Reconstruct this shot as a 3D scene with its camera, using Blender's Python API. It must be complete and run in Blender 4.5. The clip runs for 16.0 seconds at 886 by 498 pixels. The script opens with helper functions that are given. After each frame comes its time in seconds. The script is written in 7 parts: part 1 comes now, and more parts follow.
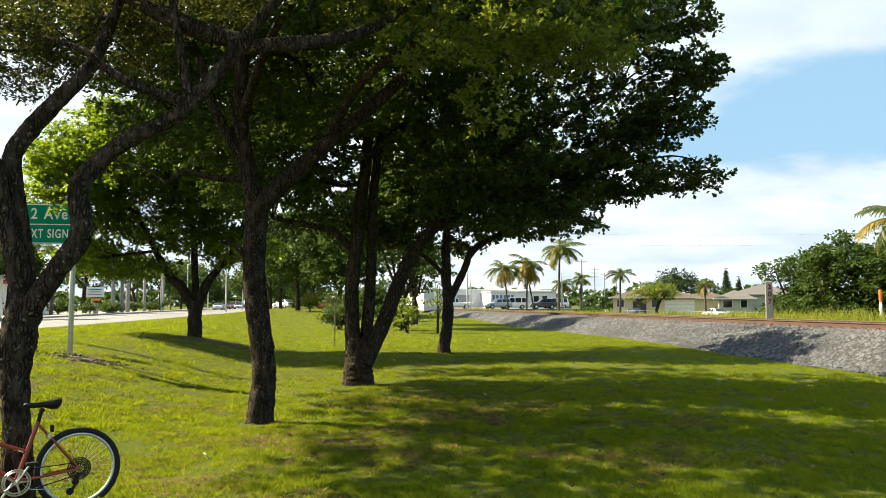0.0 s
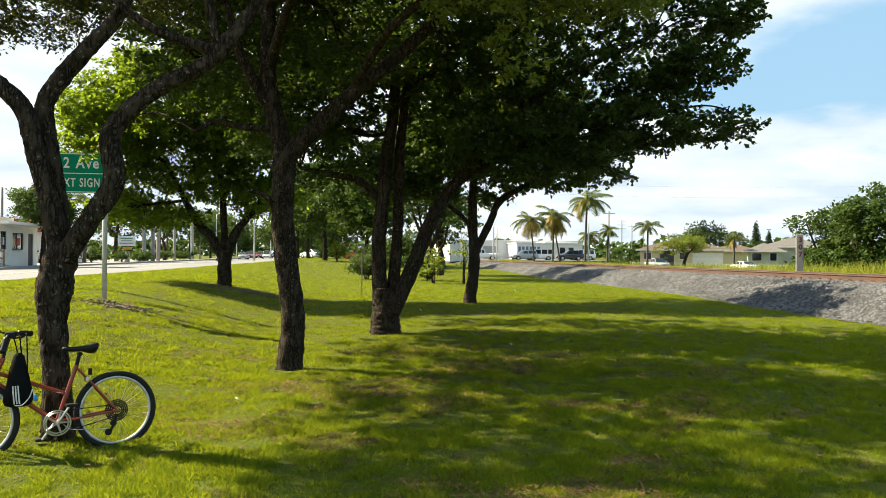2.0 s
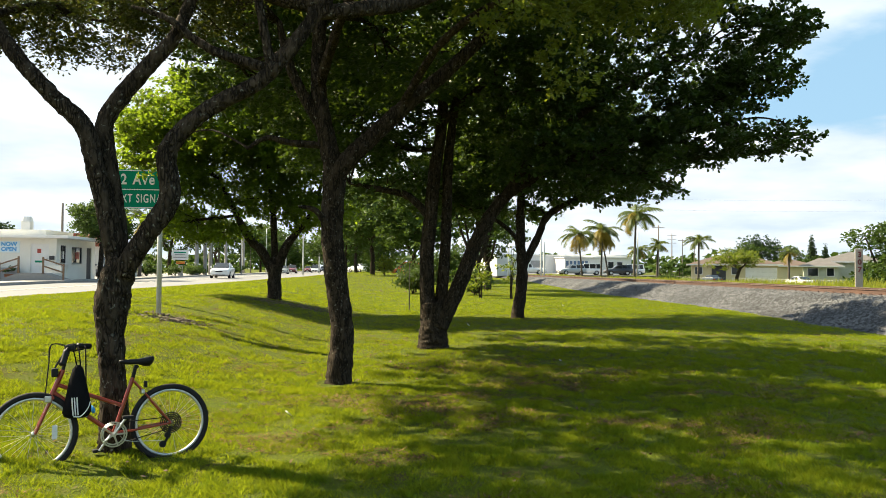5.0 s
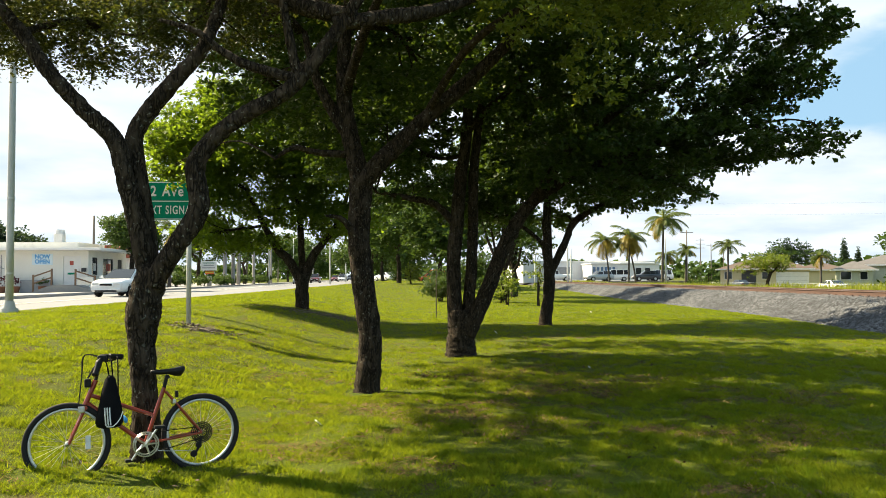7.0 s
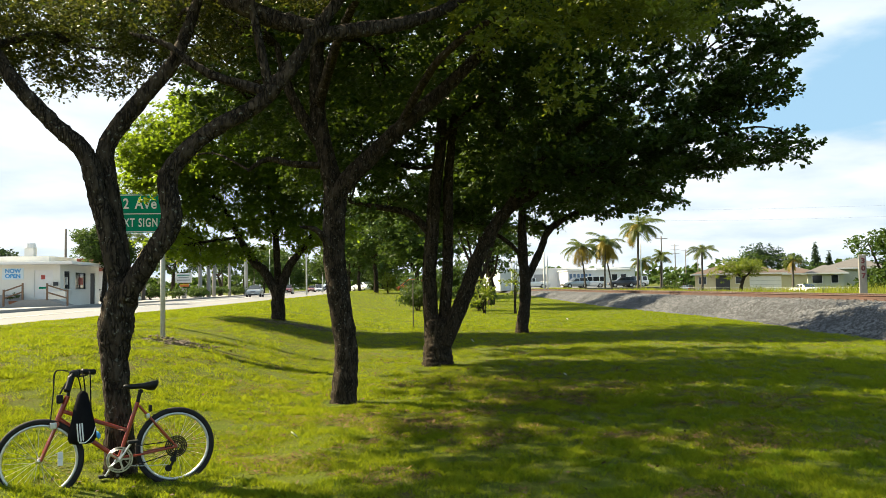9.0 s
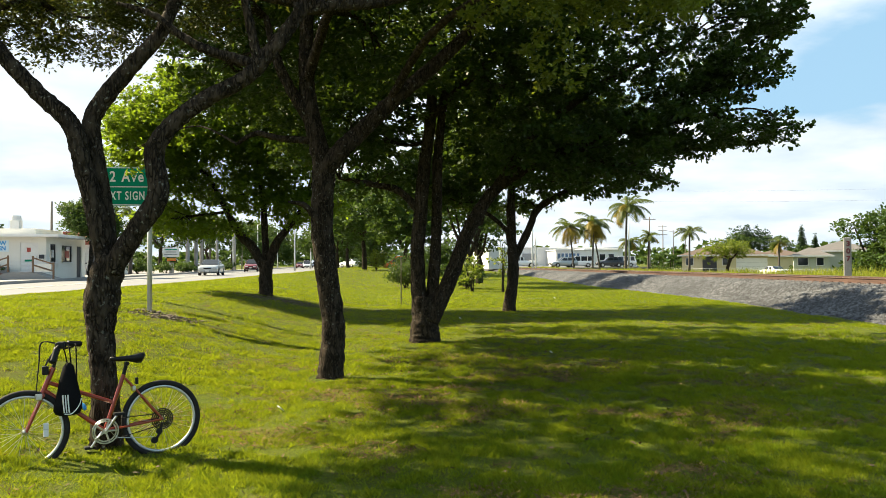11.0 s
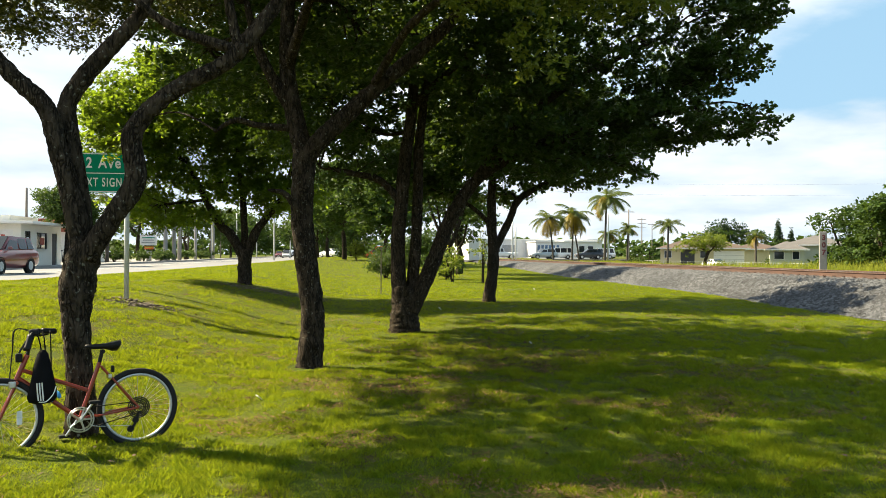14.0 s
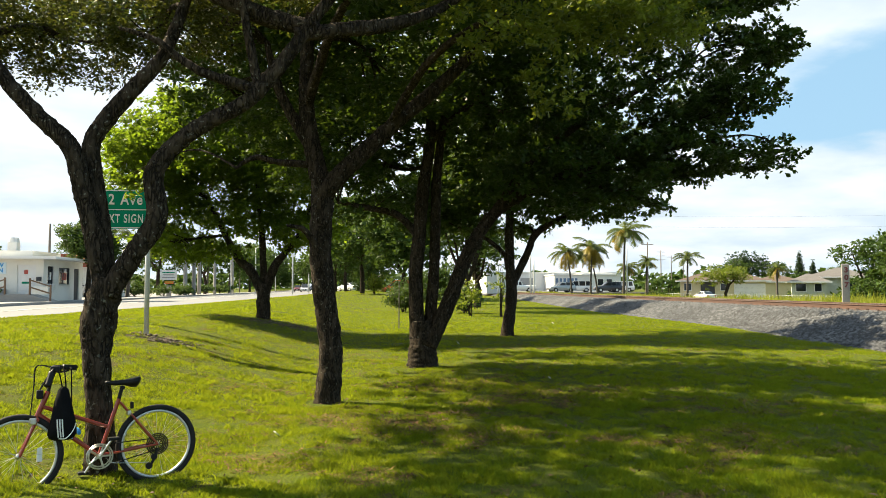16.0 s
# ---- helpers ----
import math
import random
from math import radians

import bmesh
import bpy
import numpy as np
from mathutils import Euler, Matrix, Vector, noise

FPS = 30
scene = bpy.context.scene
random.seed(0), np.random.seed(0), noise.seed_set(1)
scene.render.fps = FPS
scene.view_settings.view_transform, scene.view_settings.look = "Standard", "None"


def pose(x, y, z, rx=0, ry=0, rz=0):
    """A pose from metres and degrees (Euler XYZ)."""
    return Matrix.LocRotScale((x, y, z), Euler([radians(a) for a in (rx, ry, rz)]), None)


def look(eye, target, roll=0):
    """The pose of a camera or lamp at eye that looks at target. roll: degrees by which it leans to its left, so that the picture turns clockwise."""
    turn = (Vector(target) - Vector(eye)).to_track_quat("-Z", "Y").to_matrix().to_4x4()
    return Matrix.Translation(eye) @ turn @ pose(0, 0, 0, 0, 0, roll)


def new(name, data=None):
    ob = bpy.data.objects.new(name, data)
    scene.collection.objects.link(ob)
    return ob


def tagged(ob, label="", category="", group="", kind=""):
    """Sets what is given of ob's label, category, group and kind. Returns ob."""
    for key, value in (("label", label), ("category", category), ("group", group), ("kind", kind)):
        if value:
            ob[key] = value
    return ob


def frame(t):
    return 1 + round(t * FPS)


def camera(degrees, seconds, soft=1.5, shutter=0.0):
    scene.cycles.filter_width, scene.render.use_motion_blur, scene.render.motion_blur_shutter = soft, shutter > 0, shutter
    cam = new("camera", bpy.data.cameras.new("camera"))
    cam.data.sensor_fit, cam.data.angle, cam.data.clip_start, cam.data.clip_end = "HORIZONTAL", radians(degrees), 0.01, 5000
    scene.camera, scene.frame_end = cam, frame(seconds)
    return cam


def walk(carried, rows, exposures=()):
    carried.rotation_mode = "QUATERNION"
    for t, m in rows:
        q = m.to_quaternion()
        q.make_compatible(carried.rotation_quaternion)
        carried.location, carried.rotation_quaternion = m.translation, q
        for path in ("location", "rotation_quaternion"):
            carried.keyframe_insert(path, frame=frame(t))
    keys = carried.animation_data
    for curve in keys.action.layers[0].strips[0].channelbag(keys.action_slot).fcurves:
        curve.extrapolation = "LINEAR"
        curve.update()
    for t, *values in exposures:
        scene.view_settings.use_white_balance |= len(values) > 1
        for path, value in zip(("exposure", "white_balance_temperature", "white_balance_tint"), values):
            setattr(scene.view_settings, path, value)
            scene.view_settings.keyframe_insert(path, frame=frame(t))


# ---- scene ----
cam = camera(59.4, 16.0, soft=0.8)
PATH = [
    (0, (0.097, -0.19, 1.636), (0.484, 1.767, 1.779), -0.1),
    (0.5, (0.093, -0.193, 1.627), (0.484, 1.765, 1.74), -0.5),
    (1, (0.098, -0.241, 1.63), (0.453, 1.725, 1.707), -0.5),
    (1.5, (0.092, -0.221, 1.626), (0.448, 1.746, 1.688), -0.1),
    (2, (0.083, -0.196, 1.625), (0.405, 1.778, 1.642), 0.3),
    (2.5, (0.093, -0.211, 1.626), (0.366, 1.769, 1.67), -0.8),
    (3, (0.094, -0.206, 1.629), (0.365, 1.775, 1.675), -1.2),
    (3.5, (0.082, -0.169, 1.628), (0.369, 1.81, 1.679), -1.2),
    (4, (0.091, -0.195, 1.628), (0.35, 1.788, 1.681), -1.2),
    (4.5, (0.079, -0.185, 1.634), (0.302, 1.802, 1.686), -0.1),
    (6.8, (0.026, -0.127, 1.627), (0.17, 1.867, 1.691), -0.1),
    (7, (0.048, -0.137, 1.63), (0.184, 1.857, 1.703), -0.2),
    (7.5, (0.056, -0.165, 1.631), (0.226, 1.826, 1.712), -0.3),
    (8, (0.048, -0.173, 1.636), (0.213, 1.817, 1.744), -0.8),
    (8.5, (0.058, -0.174, 1.638), (0.216, 1.817, 1.745), -0.1),
    (9, (0.076, -0.191, 1.638), (0.271, 1.797, 1.733), -1.0),
    (9.2, (0.069, -0.165, 1.633), (0.263, 1.823, 1.729), -0.8),
    (11.3, (0.09, -0.208, 1.622), (0.328, 1.778, 1.657), 0.0),
    (11.5, (0.093, -0.211, 1.618), (0.345, 1.773, 1.655), 0.3),
    (12, (0.083, -0.212, 1.632), (0.348, 1.768, 1.725), 0.3),
    (12.5, (0.08, -0.253, 1.624), (0.342, 1.727, 1.722), -0.1),
    (13, (0.068, -0.208, 1.617), (0.34, 1.774, 1.657), 0.8),
    (13.5, (0.092, -0.287, 1.608), (0.367, 1.694, 1.624), 0.7),
    (14, (0.081, -0.179, 1.614), (0.355, 1.802, 1.628), 0.2),
    (14.5, (0.073, -0.161, 1.613), (0.318, 1.824, 1.624), -0.2),
    (15, (0.09, -0.18, 1.631), (0.33, 1.806, 1.663), -0.5),
    (15.5, (0.08, -0.213, 1.631), (0.311, 1.771, 1.722), -1.3),
    (16, (0.081, -0.191, 1.631), (0.309, 1.793, 1.731), 0.0),
]
walk(cam, [(t, look(eye, target, roll)) for t, eye, target, roll in PATH])


# ---------------------------------------------------------------- light
SUN_AZ, SUN_EL = Vector((-0.89, 0.455, 0)).normalized(), radians(42)
SUN_DIR = Vector((SUN_AZ.x * math.cos(SUN_EL), SUN_AZ.y * math.cos(SUN_EL), math.sin(SUN_EL)))
scene.view_settings.exposure = 1.8
world = bpy.data.worlds.new("sky")
scene.world = world
world.use_nodes = True
wt = world.node_tree
wt.nodes.clear()


def wn(kind, **kw):
    n = wt.nodes.new(kind)
    for k, v in kw.items():
        setattr(n, k, v)
    return n


def wmath(op, a, b=0.0):
    n = wn("ShaderNodeMath", operation=op)
    for i, v in enumerate((a, b)):
        if isinstance(v, (int, float)):
            n.inputs[i].default_value = v
        else:
            wt.links.new(v, n.inputs[i])
    return n.outputs[0]


sky = wn("ShaderNodeTexSky", sky_type="NISHITA", sun_disc=False, sun_elevation=SUN_EL,
         sun_rotation=math.atan2(SUN_AZ.x, SUN_AZ.y), air_density=1.0, dust_density=1.2, ozone_density=1.0)
co = wn("ShaderNodeTexCoord")
sep = wn("ShaderNodeSeparateXYZ")
wt.links.new(co.outputs["Generated"], sep.inputs[0])
up = wmath("ADD", wmath("MAXIMUM", sep.outputs[2], 0.0), 0.16)
flat = wn("ShaderNodeCombineXYZ")
wt.links.new(wmath("DIVIDE", sep.outputs[0], up), flat.inputs[0])
wt.links.new(wmath("DIVIDE", sep.outputs[1], up), flat.inputs[1])
cloud = wn("ShaderNodeTexNoise")
cloud.inputs["Scale"].default_value, cloud.inputs["Detail"].default_value, cloud.inputs["Roughness"].default_value = 0.9, 7.0, 0.52
shift = wn("ShaderNodeVectorMath", operation="ADD")
shift.inputs[1].default_value = (3.1, 7.4, 0.0)
wt.links.new(flat.outputs[0], shift.inputs[0])
wt.links.new(shift.outputs[0], cloud.inputs["Vector"])
# thicker, brighter cloud and haze towards the sun and low down
sunward = wmath("MULTIPLY", wmath("SUBTRACT", wmath("MULTIPLY", sep.outputs[1], SUN_AZ.y), wmath("MULTIPLY", sep.outputs[0], -SUN_AZ.x)), 0.30)
low = wmath("MINIMUM", wmath("MULTIPLY", wmath("SUBTRACT", 0.165, wmath("MAXIMUM", sep.outputs[2], 0.0)), 4.0), 0.22)
high = wmath("SUBTRACT", wmath("MULTIPLY", wmath("MINIMUM", wmath("MAXIMUM", wmath("SUBTRACT", sep.outputs[2], 0.20), 0.0), 0.10), 2.2),
             wmath("MULTIPLY", wmath("MINIMUM", wmath("MAXIMUM", wmath("SUBTRACT", sep.outputs[2], 0.5), 0.0), 0.11), 2.0))
cover = wmath("ADD", wmath("ADD", cloud.outputs[0], sunward), wmath("ADD", wmath("MAXIMUM", low, -0.05), high))
ramp = wn("ShaderNodeMapRange", interpolation_type="SMOOTHSTEP")
ramp.inputs["From Min"].default_value, ramp.inputs["From Max"].default_value = 0.405, 0.55
wt.links.new(cover, ramp.inputs["Value"])
tone = wn("ShaderNodeTexNoise")
tone.inputs["Scale"].default_value, tone.inputs["Detail"].default_value = 1.7, 5.0
wt.links.new(shift.outputs[0], tone.inputs["Vector"])
toneramp = wn("ShaderNodeMapRange")
toneramp.inputs["From Min"].default_value, toneramp.inputs["From Max"].default_value = 0.35, 0.6
toneramp.inputs["To Min"].default_value, toneramp.inputs["To Max"].default_value = 0.0, 1.0
wt.links.new(tone.outputs[0], toneramp.inputs["Value"])
white = wn("ShaderNodeMix", data_type="RGBA")
white.inputs["A"].default_value, white.inputs["B"].default_value = (4.9, 5.8, 6.5, 1), (6.7, 7.2, 7.6, 1)
wt.links.new(toneramp.outputs[0], white.inputs["Factor"])
mixed = wn("ShaderNodeMix", data_type="RGBA")
wt.links.new(ramp.outputs[0], mixed.inputs["Factor"])
haze = wn("ShaderNodeMix", data_type="RGBA")
haze.inputs["Factor"].default_value = 0.8
haze.inputs["B"].default_value = (2.9, 4.9, 6.5, 1)
wt.links.new(sky.outputs[0], haze.inputs["A"])
wt.links.new(haze.outputs["Result"], mixed.inputs["A"])
wt.links.new(white.outputs["Result"], mixed.inputs["B"])
back = wn("ShaderNodeBackground")
back.inputs["Strength"].default_value = 0.0445
wt.links.new(mixed.outputs["Result"], back.inputs["Color"])
wt.links.new(back.outputs[0], wn("ShaderNodeOutputWorld").inputs["Surface"])

sun = new("sun", bpy.data.lights.new("sun", "SUN"))
sun.data.energy, sun.data.angle, sun.data.color = 5.0, radians(0.55), (1.0, 0.865, 0.60)
sun.matrix_world = look((0, 0, 60), tuple(Vector((0, 0, 60)) - SUN_DIR))


# ---------------------------------------------------------------- materials
def mat(name, c1, c2=None, rough=0.8, scale=4.0, fine=40.0, bump=0.0, metal=0.0, spread=0.5, islands=0.0, objects=0.0,
        spec=0.5, stain=None, stain_scale=0.8, stain_at=0.58, stretch=(1, 1, 1), coords="Object", coat=0.0):
    """A surface of two tones mixed by coarse and fine noise, with relief, stains, and a random shade per island or object."""
    m = bpy.data.materials.new(name)
    m.use_nodes = True
    t, p = m.node_tree, m.node_tree.nodes["Principled BSDF"]
    p.inputs["Roughness"].default_value, p.inputs["Metallic"].default_value = rough, metal
    p.inputs["Specular IOR Level"].default_value = spec
    p.inputs["Coat Weight"].default_value = coat
    tc, mp = t.nodes.new("ShaderNodeTexCoord"), t.nodes.new("ShaderNodeMapping")
    mp.inputs["Scale"].default_value = stretch
    if coords == "World":
        g = t.nodes.new("ShaderNodeNewGeometry")
        t.links.new(g.outputs["Position"], mp.inputs[0])
    else:
        t.links.new(tc.outputs[coords], mp.inputs[0])

    def noise_node(s, detail=5.0):
        n = t.nodes.new("ShaderNodeTexNoise")
        n.inputs["Scale"].default_value, n.inputs["Detail"].default_value = s, detail
        t.links.new(mp.outputs[0], n.inputs["Vector"])
        return n.outputs[0]

    def sharpen(v, lo, hi):
        r = t.nodes.new("ShaderNodeMapRange")
        r.inputs["From Min"].default_value, r.inputs["From Max"].default_value = lo, hi
        t.links.new(v, r.inputs["Value"])
        return r.outputs[0]

    def mix(f, a, b, kind="MIX"):
        n = t.nodes.new("ShaderNodeMix")
        n.data_type, n.blend_type = "RGBA", kind
        for s, v in (("Factor", f), ("A", a), ("B", b)):
            if isinstance(v, float):
                n.inputs[s].default_value = v
            elif isinstance(v, tuple):
                n.inputs[s].default_value = (*v, 1)
            else:
                t.links.new(v, n.inputs[s])
        return n.outputs["Result"]

    c2 = c2 or tuple(v * 0.75 for v in c1)
    a, b = noise_node(scale), noise_node(fine, 3.0)
    am = t.nodes.new("ShaderNodeMath")
    am.operation = "MULTIPLY_ADD"
    am.inputs[1].default_value = 0.5
    t.links.new(a, am.inputs[0])
    bm_ = t.nodes.new("ShaderNodeMath")
    bm_.operation = "MULTIPLY"
    bm_.inputs[1].default_value = 0.5
    t.links.new(b, bm_.inputs[0])
    t.links.new(bm_.outputs[0], am.inputs[2])
    col = mix(sharpen(am.outputs[0], 0.5 - spread / 4, 0.5 + spread / 4), c1, c2)
    if stain:
        col = mix(sharpen(noise_node(stain_scale, 6.0), stain_at, stain_at + 0.12), col, stain)
    for amount, node, sock in ((islands, "ShaderNodeNewGeometry", "Random Per Island"), (objects, "ShaderNodeObjectInfo", "Random")):
        if amount:
            r = t.nodes.new(node).outputs[sock]
            g = t.nodes.new("ShaderNodeMapRange")
            g.inputs["To Min"].default_value, g.inputs["To Max"].default_value = 1 - amount, 1 + amount
            t.links.new(r, g.inputs["Value"])
            col = mix(1.0, col, g.outputs[0], "MULTIPLY")
    t.links.new(col, p.inputs["Base Color"])
    if bump:
        bn = t.nodes.new("ShaderNodeBump")
        bn.inputs["Strength"].default_value, bn.inputs["Distance"].default_value = min(1.0, bump), 0.02 if bump < 0.9 else 0.06
        t.links.new(am.outputs[0], bn.inputs["Height"])
        t.links.new(bn.outputs[0], p.inputs["Normal"])
    m["base"] = 1
    return m


def leaf_mat(name, c1, c2, through_col, amount=0.45, rough=0.45, spread=0.9, islands=0.4, scale=0.8, fine=9.0, spec=0.2):
    m = mat(name, c1, c2, rough=rough, scale=scale, fine=fine, islands=islands, spread=spread, coords="World", spec=spec)
    t = m.node_tree
    p, out = t.nodes["Principled BSDF"], t.nodes["Material Output"]
    tr, mx = t.nodes.new("ShaderNodeBsdfTranslucent"), t.nodes.new("ShaderNodeMixShader")
    tr.inputs["Color"].default_value = (*through_col, 1)
    mx.inputs[0].default_value = amount
    t.links.new(p.outputs[0], mx.inputs[1])
    t.links.new(tr.outputs[0], mx.inputs[2])
    t.links.new(mx.outputs[0], out.inputs["Surface"])
    return m


def bark_mat(name, ridge, crack, lichen, size=30.0, lichen_at=0.62):
    """Fissured bark: plates between dark cracks, long along the stem, with pale lichen spots."""
    m = bpy.data.materials.new(name)
    m.use_nodes = True
    t, p = m.node_tree, m.node_tree.nodes["Principled BSDF"]
    p.inputs["Roughness"].default_value, p.inputs["Specular IOR Level"].default_value = 0.95, 0.08
    g, mp = t.nodes.new("ShaderNodeNewGeometry"), t.nodes.new("ShaderNodeMapping")
    mp.inputs["Scale"].default_value = (1, 1, 0.34)
    t.links.new(g.outputs["Position"], mp.inputs[0])

    def tex(s, detail, src):
        n = t.nodes.new("ShaderNodeTexNoise")
        n.inputs["Scale"].default_value, n.inputs["Detail"].default_value = s, detail
        t.links.new(src, n.inputs["Vector"])
        return n

    def span(v, lo, hi):
        r = t.nodes.new("ShaderNodeMapRange")
        r.inputs["From Min"].default_value, r.inputs["From Max"].default_value = lo, hi
        t.links.new(v, r.inputs["Value"])
        return r.outputs[0]

    def mix(f, a, b):
        n = t.nodes.new("ShaderNodeMix")
        n.data_type = "RGBA"
        for k, v in (("Factor", f), ("A", a), ("B", b)):
            if isinstance(v, tuple):
                n.inputs[k].default_value = (*v, 1)
            else:
                t.links.new(v, n.inputs[k])
        return n.outputs["Result"]

    warp = t.nodes.new("ShaderNodeVectorMath")
    warp.operation = "MULTIPLY_ADD"
    warp.inputs[1].default_value = (0.13, 0.13, 0.13)
    t.links.new(tex(11, 4, mp.outputs[0]).outputs["Color"], warp.inputs[0])
    t.links.new(mp.outputs[0], warp.inputs[2])
    vor = t.nodes.new("ShaderNodeTexVoronoi")
    vor.feature = "DISTANCE_TO_EDGE"
    vor.inputs["Scale"].default_value = size
    t.links.new(warp.outputs[0], vor.inputs["Vector"])
    edge = span(vor.outputs["Distance"], 0.0, 0.22)
    worn = t.nodes.new("ShaderNodeMath")
    worn.operation = "MAXIMUM"
    t.links.new(edge, worn.inputs[0])
    t.links.new(span(tex(16, 3, mp.outputs[0]).outputs[0], 0.44, 0.62), worn.inputs[1])
    plate = worn.outputs[0]
    grain = tex(70, 4, mp.outputs[0]).outputs[0]
    tone = mix(span(tex(7, 4, g.outputs["Position"]).outputs[0], 0.35, 0.65), ridge, tuple(0.55 * v for v in ridge))
    col = mix(span(grain, 0.3, 0.7), tuple(0.5 * v for v in ridge), tone)
    col = mix(span(tex(27, 4, g.outputs["Position"]).outputs[0], lichen_at, lichen_at + 0.06), col, lichen)
    col = mix(plate, crack, col)
    t.links.new(col, p.inputs["Base Color"])
    ht = t.nodes.new("ShaderNodeMath")
    ht.operation = "MULTIPLY_ADD"
    ht.inputs[1].default_value = 0.35
    t.links.new(grain, ht.inputs[0])
    t.links.new(plate, ht.inputs[2])
    bn = t.nodes.new("ShaderNodeBump")
    bn.inputs["Strength"].default_value, bn.inputs["Distance"].default_value = 1.0, 0.022
    t.links.new(ht.outputs[0], bn.inputs["Height"])
    t.links.new(bn.outputs[0], p.inputs["Normal"])
    m["base"] = 1
    return m


def glass_mat(name, tint=(0.02, 0.025, 0.03), rough=0.04):
    m = mat(name, tint, tint, rough=rough, spec=0.45, spread=0.1)
    return m


